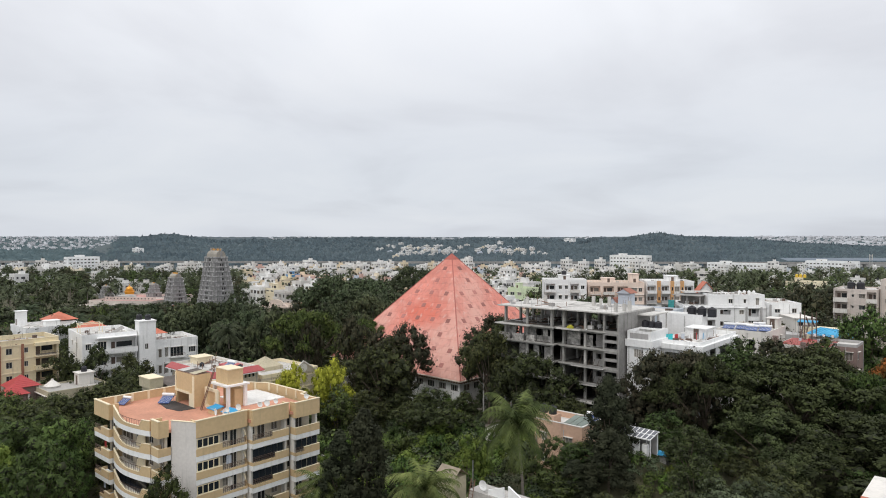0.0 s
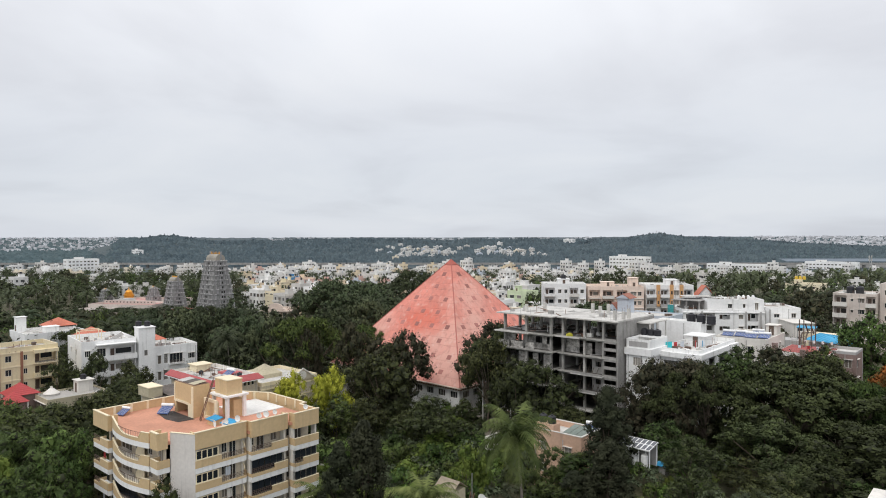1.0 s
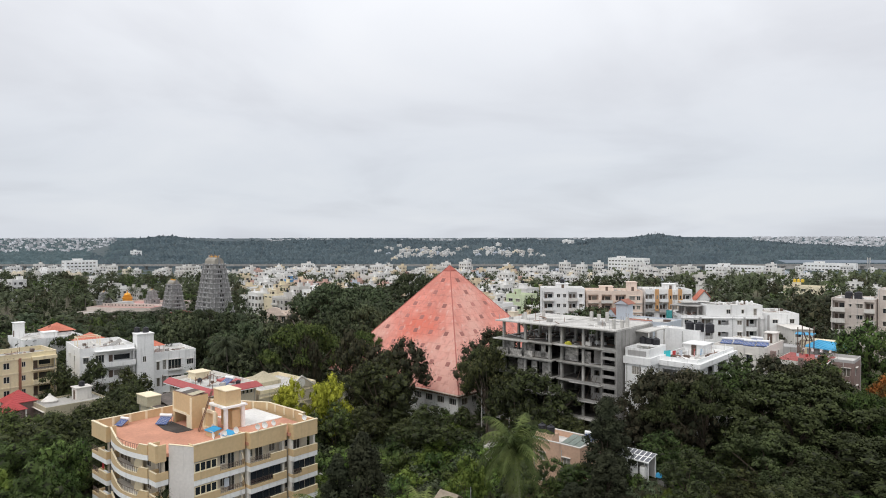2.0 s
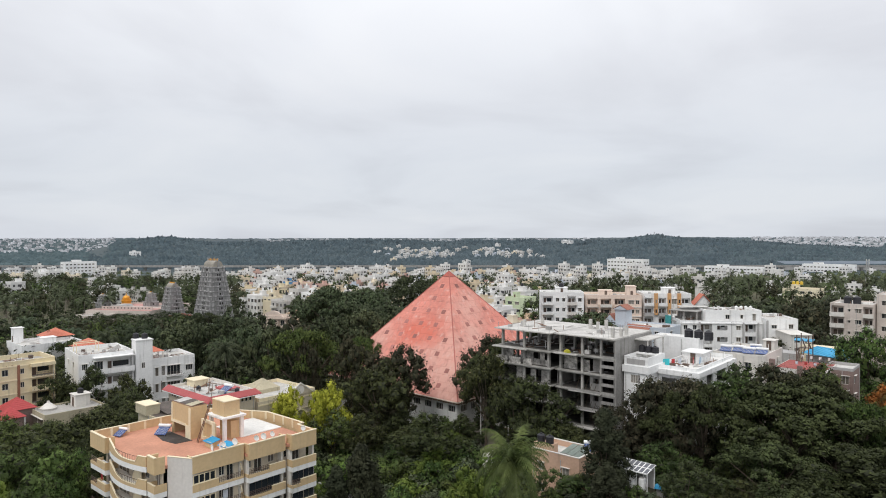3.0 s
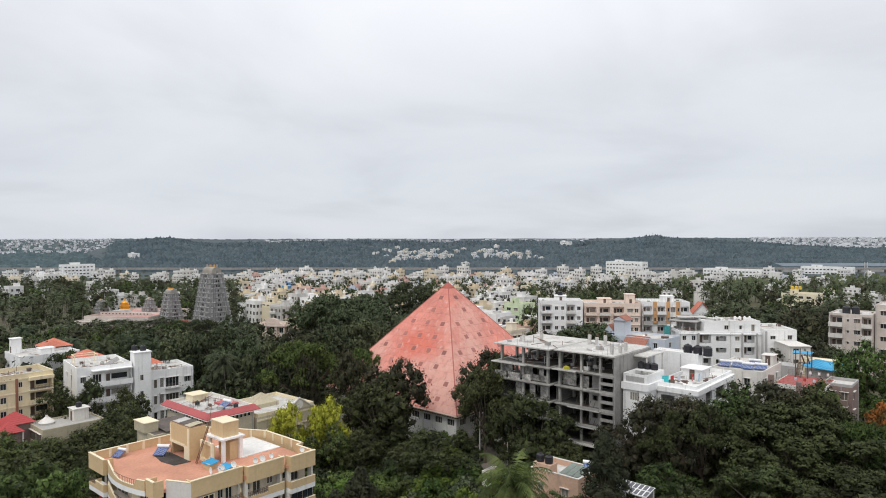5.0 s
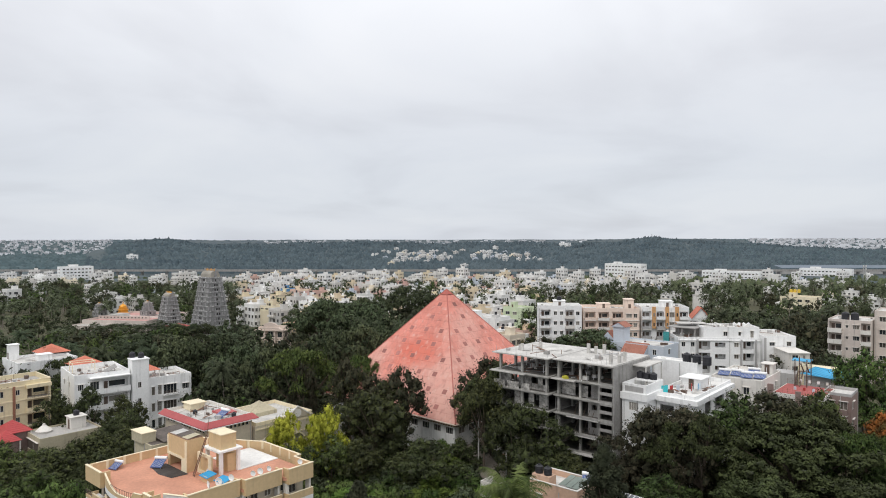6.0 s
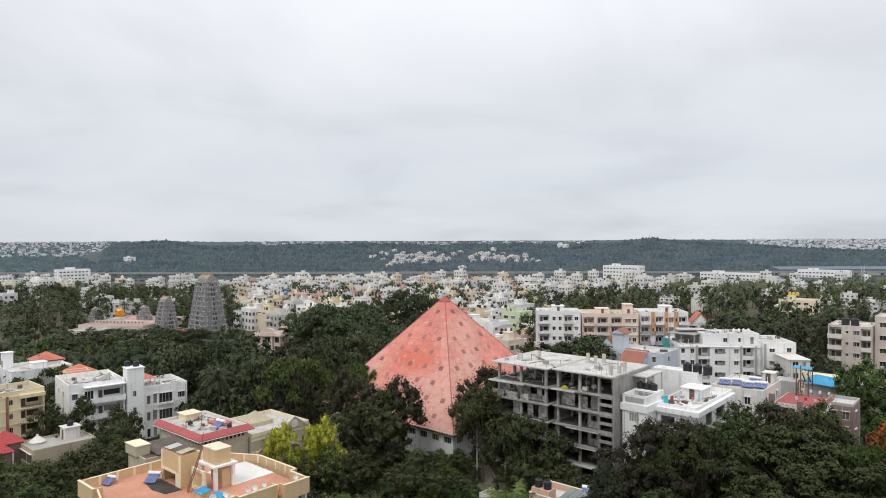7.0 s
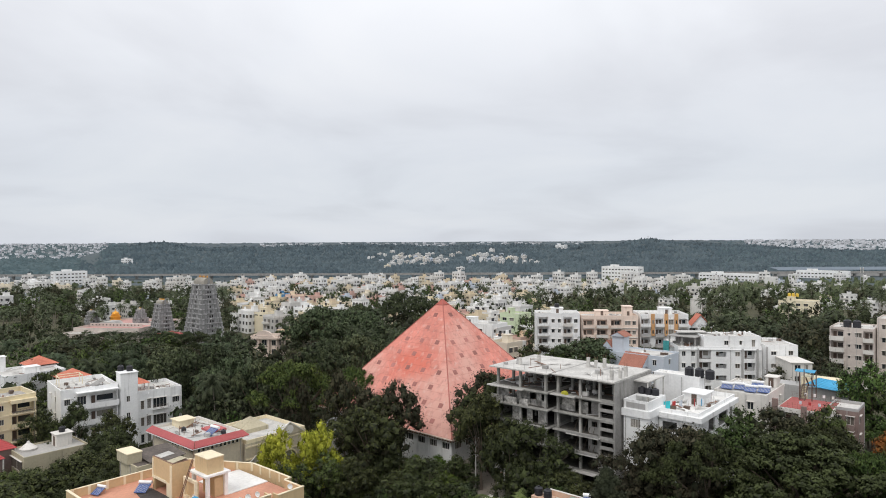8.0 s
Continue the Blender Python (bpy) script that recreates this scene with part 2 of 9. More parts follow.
LEAF_BRIGHT = leafy("bright_green_leaves", (0.082, 0.132, 0.030), (0.165, 0.220, 0.048))
LEAF_YELLOW = leafy("yellow_green_leaves", (0.24, 0.25, 0.03), (0.52, 0.50, 0.07), island=0.2, spread=0.08)
LEAF_BROWN = leafy("brownish_dark_leaves", (0.046, 0.044, 0.028), (0.086, 0.079, 0.046))
LEAF_RED = leafy("red_blossom", (0.10, 0.06, 0.025), (0.34, 0.08, 0.03))
LEAF_PALM = leafy("palm_fronds", (0.052, 0.070, 0.022), (0.165, 0.190, 0.064), island=0.4)
LEAF_MIDFAR = leafy("town_tree_leaves", (0.055, 0.071, 0.040), (0.106, 0.127, 0.062))
# Blue in these greens is the distance haze, mixed into the leaf colour.
LEAF_FAR = leafy("haze_tinted_leaves", (0.053, 0.076, 0.088), (0.086, 0.113, 0.122), island=0.18, scale=0.014)
# Near-black colour for the shade inside a crown, put on its core.
CROWN_SHADE = surface("crown_inner_shade", (0.032, 0.037, 0.019), 0.95, 0.3, bump=0)
# The same haze blue is mixed into the scrub under the far woods.
SLOPE = surface("haze_tinted_scrub", (0.060, 0.080, 0.085), 0.95, 0.2, big=0.02, fine=0.15, bump=0)
EARTH = surface("earth_and_grass", (0.085, 0.082, 0.045), 0.95, 0.3, big=0.05, fine=0.8)

# ---- building helpers ----
RZ = -40.0
CU, SU = math.cos(radians(RZ)), math.sin(radians(RZ))
rnd = random.Random(7)


def smooth(a, b, x):
    t = min(1.0, max(0.0, (x - a) / (b - a)))
    return t * t * (3 - 2 * t)


def ground(x, y):
    """Height of the land: a gentle rise to the east near the camera, a plain, wooded hills and the far uplands."""
    near = (3.5 + 3.5 * math.tanh((x - 5) / 30.0)) * (1 - smooth(190, 330, y)) * smooth(20, 70, y)
    near += 6.2 * math.exp(-((x - 23.5) / 9.0) ** 2 - ((y - 88.5) / 9.0) ** 2)
    d = math.hypot(x, y)
    b = x / max(y, 1.0)
    far = 0.0
    if y > 900:
        top = 30 + 15 * math.exp(-((b + 0.452) / 0.035) ** 2) + 7 * math.exp(-((b + 0.11) / 0.05) ** 2) + 9 * math.exp(-((b - 0.293) / 0.035) ** 2) + 8 * math.exp(-((b - 0.29) / 0.09) ** 2) + 3 * math.sin(b * 23.0) + 1.5 * math.sin(b * 71.0)
        edge = smooth(-0.56, -0.525, b) * (1 - 0.80 * smooth(0.42, 0.62, b))
        far = top * smooth(1150, 2300, d) * edge * (1 - 0.55 * smooth(2500, 3100, d))
        far += 26 * smooth(2600, 4200, d) * (1 - 0.35 * edge) + 16 * smooth(3900, 4900, d)
    return near + far


def box(bm, x0, x1, y0, y1, z0, z1):
    v = [bm.verts.new(p) for p in ((x0, y0, z0), (x1, y0, z0), (x1, y1, z0), (x0, y1, z0), (x0, y0, z1), (x1, y0, z1), (x1, y1, z1), (x0, y1, z1))]
    for f in ((0, 3, 2, 1), (4, 5, 6, 7), (0, 1, 5, 4), (1, 2, 6, 5), (2, 3, 7, 6), (3, 0, 4, 7)):
        bm.faces.new([v[i] for i in f])


def prism(bm, pts, z0, z1):
    """An upright prism over a ring of (x, y), anticlockwise."""
    lo, hi = [bm.verts.new((x, y, z0)) for x, y in pts], [bm.verts.new((x, y, z1)) for x, y in pts]
    n = len(pts)
    bm.faces.new(lo[::-1])
    bm.faces.new(hi)
    for i in range(n):
        bm.faces.new((lo[i], lo[(i + 1) % n], hi[(i + 1) % n], hi[i]))


def hull(bm, rings):
    """A closed skin through rings of points with equal counts."""
    vs = [[bm.verts.new(p) for p in r] for r in rings]
    n = len(rings[0])
    bm.faces.new(vs[0][::-1])
    bm.faces.new(vs[-1])
    for a, b in zip(vs, vs[1:]):
        for i in range(n):
            bm.faces.new((a[i], a[(i + 1) % n], b[(i + 1) % n], b[i]))


def cyl(bm, x, y, z0, z1, r0, r1=None, n=12):
    r1 = r0 if r1 is None else r1
    hull(bm, [[(x + r * math.cos(2 * math.pi * i / n), y + r * math.sin(2 * math.pi * i / n), z) for i in range(n)] for r, z in ((r0, z0), (r1, z1))])


def lathe(bm, x, y, profile, n=14):
    hull(bm, [[(x + r * math.cos(2 * math.pi * i / n), y + r * math.sin(2 * math.pi * i / n), z) for i in range(n)] for r, z in profile])


def rod(bm, p, q, r=0.05, n=5, r1=None):
    p, q = Vector(p), Vector(q)
    t = (q - p).normalized()
    a = t.orthogonal().normalized()
    b = t.cross(a)
    r1 = r if r1 is None else r1
    hull(bm, [[c + (a * math.cos(2 * math.pi * i / n) + b * math.sin(2 * math.pi * i / n)) * s for i in range(n)] for c, s in ((p, r), (q, r1))])


def part(name, bm, material, parent, label=""):
    me = bpy.data.meshes.new(name)
    if isinstance(bm, bmesh.types.BMesh):
        bm.to_mesh(me)
        bm.free()
    else:
        me = bm
    if not me.materials:
        me.materials.append(material)
    ob = new(name, me)
    ob.parent = parent
    if label:
        ob["label"] = label
    return ob


def solid(name, maker, material, parent, label=""):
    """A part whose mesh the function maker fills."""
    bm = bmesh.new()
    maker(bm)
    return part(name, bm, material, parent, label)


def thing(name, m, label, category, group="", kind=""):
    ob = new(name)
    ob.matrix_world = m
    return tagged(ob, label, category, group, kind)


class Face:
    """A facade in a building's own frame: a runs along it, d outwards, z up."""

    def __init__(self, ox, oy, ax, ay):
        s = math.hypot(ax, ay)
        self.o, self.a, self.n, self.length = (ox, oy), (ax / s, ay / s), (ay / s, -ax / s), s

    def p(self, a, d, z):
        return (self.o[0] + self.a[0] * a + self.n[0] * d, self.o[1] + self.a[1] * a + self.n[1] * d, z)

    def box(self, bm, a0, a1, d0, d1, z0, z1):
        v = [bm.verts.new(self.p(*q)) for q in ((a0, d1, z0), (a1, d1, z0), (a1, d0, z0), (a0, d0, z0), (a0, d1, z1), (a1, d1, z1), (a1, d0, z1), (a0, d0, z1))]
        for f in ((0, 3, 2, 1), (4, 5, 6, 7), (0, 1, 5, 4), (1, 2, 6, 5), (2, 3, 7, 6), (3, 0, 4, 7)):
            bm.faces.new([v[i] for i in f])


def wall(face, z0, z1, holes, material, parent, thick=0.25, a0=0.0, a1=None, label="", name="wall"):
    """A wall with openings right through it; holes are (a0, a1, z0, z1)."""
    a1 = face.length if a1 is None else a1
    bm = bmesh.new()
    ca = sorted({a0, a1, *[c for h in holes for c in h[:2] if a0 < c < a1]})
    cz = sorted({z0, z1, *[c for h in holes for c in h[2:] if z0 < c < z1]})
    full = {(i, j) for i in range(len(ca) - 1) for j in range(len(cz) - 1) if not any(h[0] < (ca[i] + ca[i + 1]) / 2 < h[1] and h[2] < (cz[j] + cz[j + 1]) / 2 < h[3] for h in holes)}
    made = {}

    def vert(i, j, d):
        k = (i, j, d)
        if k not in made:
            made[k] = bm.verts.new(face.p(ca[i], d, cz[j]))
        return made[k]

    for i, j in full:
        f = [vert(i, j, 0), vert(i + 1, j, 0), vert(i + 1, j + 1, 0), vert(i, j + 1, 0)]
        k = [vert(i, j, -thick), vert(i + 1, j, -thick), vert(i + 1, j + 1, -thick), vert(i, j + 1, -thick)]
        bm.faces.new(f)
        bm.faces.new(k[::-1])
        for s, (di, dj) in enumerate(((0, -1), (1, 0), (0, 1), (-1, 0))):
            if (i + di, j + dj) not in full:
                e = (s + 1) % 4
                bm.faces.new((f[e], f[s], k[s], k[e]))
    return part(name, bm, material, parent, label)


def window(face, hole, parent, bars=2, rows=1, bar_mat=None, hood=0.0, glass_mat=None, grille=False):
    """A window set into a hole: its frame and mullions, panes behind, and a concrete hood if it has one."""
    a0, a1, z0, z1 = hole
    bm = bmesh.new()
    w = 0.06
    for b in ((a0, a1, z0, z0 + w), (a0, a1, z1 - w, z1), (a0, a0 + w, z0 + w, z1 - w), (a1 - w, a1, z0 + w, z1 - w)):
        face.box(bm, b[0], b[1], -0.14, -0.06, b[2], b[3])
    for i in range(1, bars):
        c = a0 + (a1 - a0) * i / bars
        face.box(bm, c - w / 2, c + w / 2, -0.14, -0.07, z0 + w, z1 - w)
    for i in range(1, rows):
        c = z0 + (z1 - z0) * i / rows
        face.box(bm, a0 + w, a1 - w, -0.14, -0.075, c - w / 2, c + w / 2)
    if grille:
        n = max(3, int((a1 - a0) / 0.18))
        for i in range(1, n):
            c = a0 + (a1 - a0) * i / n
            face.box(bm, c - 0.012, c + 0.012, -0.05, -0.026, z0 + w, z1 - w)
    if hood:
        face.box(bm, a0 - 0.15, a1 + 0.15, 0.002, hood, z1 + 0.04, z1 + 0.12)
    win = part("window", bm, bar_mat or OFFWHITE, parent)
    bm = bmesh.new()
    face.box(bm, a0 + w, a1 - w, -0.125, -0.11, z0 + w, z1 - w)
    part("pane", bm, glass_mat or GLASS, win)
    return win


def balcony(face, a0, a1, depth, z, parent, mat=None, slab_mat=None, rail="solid", height=1.0, slab=0.18):
    """A balcony: its slab and a parapet or a railing of bars."""
    bm = bmesh.new()
    face.box(bm, a0, a1, 0.003, depth, z - slab, z)
    bal = part("balcony", bm, slab_mat or WHITE, parent)
    bm = bmesh.new()
    if rail == "solid":
        face.box(bm, a0, a1, depth - 0.12, depth + 0.004, z + 0.003, z + height)
        face.box(bm, a0 - 0.004, a0 + 0.12, 0.004, depth - 0.122, z + 0.003, z + height)
        face.box(bm, a1 - 0.12, a1 + 0.004, 0.004, depth - 0.122, z + 0.003, z + height)
        part("parapet", bm, mat or WHITE, bal)
    else:
        for h in (height, height * 0.55, 0.12):
            face.box(bm, a0, a1, depth - 0.06, depth - 0.02, z + h - 0.04, z + h)
        n = max(2, int((a1 - a0) / 0.28))
        for i in range(n + 1):
            c = a0 + 0.03 + (a1 - a0 - 0.06) * i / n
            face.box(bm, c - 0.015, c + 0.015, depth - 0.055, depth - 0.025, z + 0.003, z + height - 0.04)
        part("railing", bm, mat or BROWN, bal)
    return bal


def parapet(pts, z0, z1, parent, material, thick=0.2, cap=None, name="parapet"):
    """A parapet along a ring of (x, y), anticlockwise, one piece a side."""
    n = len(pts)
    for i in range(n):
        (ax, ay), (bx, by) = pts[i], pts[(i + 1) % n]
        f = Face(ax, ay, bx - ax, by - ay)
        bm = bmesh.new()
        f.box(bm, 0.0, f.length - thick, -thick, 0, z0, z1)
        ob = part(name, bm, material, parent)
        if cap:
            bm = bmesh.new()
            f.box(bm, -0.04, f.length - thick - 0.04, -thick - 0.04, 0.05, z1 + 0.002, z1 + 0.10)
            part("coping", bm, cap, ob)


def tank(m, parent_kind="water_tank", r=0.75, h=1.5, label="black plastic water tank on a flat roof", material=None):
    t = thing(parent_kind, m, label, "water tank", "rooftop water tanks")
    solid("barrel", lambda b: lathe(b, 0, 0, [(r * 0.96, 0), (r, 0.06), (r, h * 0.3), (r * 1.03, h * 0.32), (r, h * 0.34), (r, h * 0.62), (r * 1.03, h * 0.64), (r, h * 0.66), (r, h * 0.84), (r * 0.6, h * 0.97), (r * 0.3, h)]), material or BLACKP, t)
    solid("lid", lambda b: cyl(b, 0, 0, h, h + 0.1, r * 0.32), material or BLACKP, t)
    return t


def solar_heater(m, group="solar water heaters", tilt=26, label="blue solar water heater with a white cylinder on top"):
    t = thing("solar_heater", m, label, "solar heater", group)
    c, s = math.cos(radians(tilt)), math.sin(radians(tilt))

    def slab(b, y0, y1, x0, x1, off0, off1):
        pts = []
        for o in (off0, off1):
            pts.append([(x0, y0 * c - o * s, 0.2 + y0 * s + o * c), (x1, y0 * c - o * s, 0.2 + y0 * s + o * c), (x1, y1 * c - o * s, 0.2 + y1 * s + o * c), (x0, y1 * c - o * s, 0.2 + y1 * s + o * c)])
        hull(b, pts)

    solid("collector", lambda b: slab(b, 0, 2.0, -1.0, 1.0, 0, 0.1), SOLAR, t)

    for i in range(9):
        x = -0.9 + i * 0.225
        solid("tube", lambda b: slab(b, 0.06, 1.94, x - 0.02, x + 0.02, 0.102, 0.13), STEEL, t)
    solid("cylinder", lambda b: rod(b, (-1.1, 2.05 * c, 0.45 + 2.0 * s), (1.1, 2.05 * c, 0.45 + 2.0 * s), 0.27, 12), WHITE, t)

    for x in (-0.9, 0.9):
        solid("leg", lambda b: rod(b, (x, 2.0 * c, 0), (x, 2.0 * c, 0.4 + 2.0 * s), 0.03, 4), STEEL, t)
        solid("leg", lambda b: rod(b, (x, 0.05, 0), (x, 0.05, 0.25), 0.03, 4), STEEL, t)
    return t


def dish(m, r=0.45):
    t = thing("satellite_dish", m, "white satellite dish on a flat roof", "satellite dish", "satellite dishes")
    ring = [(r * math.cos(a), r * math.sin(a)) for a in [2 * math.pi * i / 14 for i in range(14)]]

    def bowl(b):
        rings = []
        for f, z in ((0.15, 0.0), (0.55, 0.04), (0.85, 0.11), (1.0, 0.16), (0.97, 0.17), (0.55, 0.06), (0.15, 0.02)):
            rings.append([Vector((x * f, -z * 1.2 - 0.05, y * f + 0.75)) for x, y in ring])
        hull(b, rings)

    solid("bowl", bowl, WHITE, t)
    solid("mast", lambda b: rod(b, (0, 0.02, 0), (0, 0, 0.75), 0.03, 5), STEEL, t)
    solid("feed_arm", lambda b: rod(b, (0, -0.06, 0.4), (0, -0.5, 0.75), 0.015, 4), STEEL, t)
    return t


def house(name, m, U, V, z1, storeys, material, label, category="house", group="", par=0.9, holes_l=(), holes_r=(), roof_mat=None, hood=0.35, bars=2, grille=False, trim=None, par_mat=None, cap=None, airy=False):
    """A flat-roofed building. Its near corner is the frame's origin, U runs back along -x, V along +y. holes: (a, width, sill, height) on every storey, or with a fifth number on that storey alone. airy: wide openings stay open, as deep balconies with a wall behind (True) or as dark rooms (2)."""
    h = thing(name, m, label, category, group)
    st = z1 / storeys
    fl, fr = Face(-U, 0, 1, 0), Face(0, 0, 0, 1)
    fl.length, fr.length = U, V
    fb, fs = Face(0, V, -1, 0), Face(-U, V, 0, -1)
    fb.length, fs.length = U, V
    for f, spec, lim in ((fl, holes_l, (0, U)), (fr, holes_r, (0.25, V)), (fb, (), (0.25, U)), (fs, (), (0.25, V - 0.25))):
        hs = []
        for s in spec:
            for k in range(storeys):
                if len(s) == 5 and s[4] != k:
                    continue
                a, w, sill, hh = s[:4]
                hs.append((a, a + w, k * st + sill, k * st + sill + hh))
        wall(f, 0, z1, hs, material, h, a0=lim[0], a1=lim[1])
        for q in hs:
            if q[1] - q[0] < 2.3 or not airy:
                window(f, q, h, bars=bars if q[1] - q[0] > 0.8 else 1, hood=hood, grille=grille)
            elif airy is True:
                recess(f, q, h, material)
    for k in range(storeys):
        solid("floor_slab", lambda b, k=k: box(b, -U + 0.26, -0.26, 0.26, V - 0.26, k * st + 0.0, k * st + 0.16), CONC, h)
    solid("roof", lambda b: box(b, -U + 0.26, -0.26, 0.26, V - 0.26, z1 - 0.2, z1 - 0.004), roof_mat or GREYROOF, h)
    if par:
        parapet([(-U, 0), (0, 0), (0, V), (-U, V)], z1 + 0.002, z1 + par, h, par_mat or material, 0.18, cap)
    if storeys > 2 and m.translation.y < 260:
        for f, a in ((fl, 0.3), (fl, U * 0.62), (fr, V - 0.45)):
            bm = bmesh.new()
            f.box(bm, a, a + 0.09, 0.004, 0.09, 0.2, z1 - 0.05)
            part("drain_pipe", bm, GREYP, h)
        if par and U > 6:
            junk(m @ pose(-U + 1.0, 1.0, z1), U - 2.0, V - 2.0, min(12, int(U * V / 14)), int(U * 10 + V))
    if trim:
        for k in range(1, storeys + 1):
            bm = bmesh.new()
            fl.box(bm, -0.06, U + 0.06, 0.002, 0.08, k * st - 0.12, k * st + 0.06)
            fr.box(bm, 0.0, V + 0.06, 0.002, 0.08, k * st - 0.12, k * st + 0.06)
            part("string_course", bm, trim, h)
    return h


def recess(f, hole, h, material, deep=1.5):
    """The inner wall of a deep balcony, with its own window and door, and the cheeks at the sides."""
    a0, a1, z0, z1 = hole
    w = a1 - a0
    bm = bmesh.new()
    f.box(bm, a0 - 0.1, a1 + 0.1, -deep - 0.12, -deep, z0 - 0.1, z1 + 0.5)
    f.box(bm, a0 - 0.12, a0 - 0.01, -deep + 0.002, -0.252, z0 - 0.1, z1 + 0.5)
    f.box(bm, a1 + 0.01, a1 + 0.12, -deep + 0.002, -0.252, z0 - 0.1, z1 + 0.5)
    back = part("recess_wall", bm, material, h)
    bm = bmesh.new()
    f.box(bm, a0 + w * 0.10, a0 + w * 0.10 + 0.85, -deep + 0.003, -deep + 0.05, z0 + 0.05, z0 + 2.05)
    part("door", bm, BROWN, back)
    bm = bmesh.new()
    b0 = a0 + w * 0.10 + 1.15
    f.box(bm, b0, max(b0 + 0.6, a1 - 0.35), -deep + 0.003, -deep + 0.04, z0 + 0.75, z0 + 2.0)
    part("window", bm, GLASS, back)


def junk(m, w, d, n, seed, label="boards, pipes and boxes lying on a flat roof"):
    """A scatter of roof lumber: boards, boxes and pipes, each on the roof."""
    rg = random.Random(seed)
    t = thing("roof_lumber", m, label, "clutter", "roof lumber")
    for i in range(n):
        x, y, a = rg.uniform(0, w), rg.uniform(0, d), rg.uniform(0, 3.14)
        c, s = math.cos(a), math.sin(a)
        kind = rg.randrange(4)
        if kind == 0:
            L, hgt = rg.uniform(0.8, 1.6), rg.uniform(0.1, 0.7)
            solid("board", lambda b: hull(b, [[(x - c * L, y - s * L, z), (x + c * L, y + s * L, z + hgt), (x + c * L - s * 0.5, y + s * L + c * 0.5, z + hgt), (x - c * L - s * 0.5, y - s * L + c * 0.5, z)] for z in (0.02, 0.07)]), rg.choice((CONC, CONCL, RUST, WHITEW)), t)
        elif kind == 1:
            e = rg.uniform(0.2, 0.55)
            solid("crate", lambda b: box(b, x - e, x + e, y - e * 0.7, y + e * 0.7, 0.004, e * 1.3), rg.choice((WHITEW, GREYP, CONC, BROWN)), t)
        elif kind == 2:
            solid("pipe", lambda b: rod(b, (x - c * 1.8, y - s * 1.8, 0.08), (x + c * 1.8, y + s * 1.8, 0.08), 0.06, 5), rg.choice((WHITE, STEEL, RUST)), t)
        else:
            solid("vent_pipe", lambda b: rod(b, (x, y, 0), (x, y, rg.uniform(0.7, 1.5)), 0.05, 5), rg.choice((WHITE, RUST)), t)
    return t


def cabin(h, x0, x1, y0, y1, z, height, material, name="stair_cabin", lip=0.25, door=True, roof_mat=None):
    """A stair cabin on a roof: four walls, a slab with a lip, a dark door."""
    bm = bmesh.new()
    box(bm, x0, x1, y0, y1, z, z + height)
    c = part(name, bm, material, h)
    bm = bmesh.new()
    box(bm, x0 - lip, x1 + lip, y0 - lip, y1 + lip, z + height + 0.002, z + height + 0.14)
    part("cabin_roof", bm, roof_mat or material, c)
    if door:
        bm = bmesh.new()
        box(bm, (x0 + x1) / 2 - 0.45, (x0 + x1) / 2 + 0.45, y0 - 0.05, y0 - 0.003, z + 0.02, z + 2.0)
        part("door", bm, BROWN, c)
    return c

# ---- land ----
def land():
    """One sheet to the horizon, fine near the camera and coarse far off."""
    radii = [0, 12, 25, 40, 55, 70] + [70 + 10 * i for i in range(1, 28)] + [340 + 40 * i for i in range(1, 15)] + [900 + 80 * i for i in range(1, 26)] + [2900 + 200 * i for i in range(1, 11)]
    steps = 180
    verts, faces = [(0, 0, 0.0)], []
    for r in radii[1:]:
        for i in range(steps):
            a = 2 * math.pi * i / steps
            x, y = r * math.sin(a), r * math.cos(a)
            verts.append((x, y, ground(x, y) + (0.5 * noise.noise(Vector((x * 0.06, y * 0.06, 0))) if r < 900 else 0) - 0.25))
    for i in range(steps):
        faces.append((0, 1 + (i + 1) % steps, 1 + i))
    for k in range(len(radii) - 2):
        for i in range(steps):
            a, b = 1 + k * steps + i, 1 + k * steps + (i + 1) % steps
            faces.append((a, b, b + steps, a + steps))
    me = bpy.data.meshes.new("ground")
    me.from_pydata(verts, [], faces)
    me.materials.append(EARTH)
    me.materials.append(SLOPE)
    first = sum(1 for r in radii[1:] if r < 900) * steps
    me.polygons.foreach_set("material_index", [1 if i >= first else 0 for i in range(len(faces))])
    return tagged(new("ground", me), "earth and rough grass under the trees of the suburb", "ground", kind="structure")


land()

# ---- the red pyramid ----
PYR_O, PYR_Z, PYR_TOP, PYR_H = (-2.85, 172.0), 9.2, 35.6, 22.0


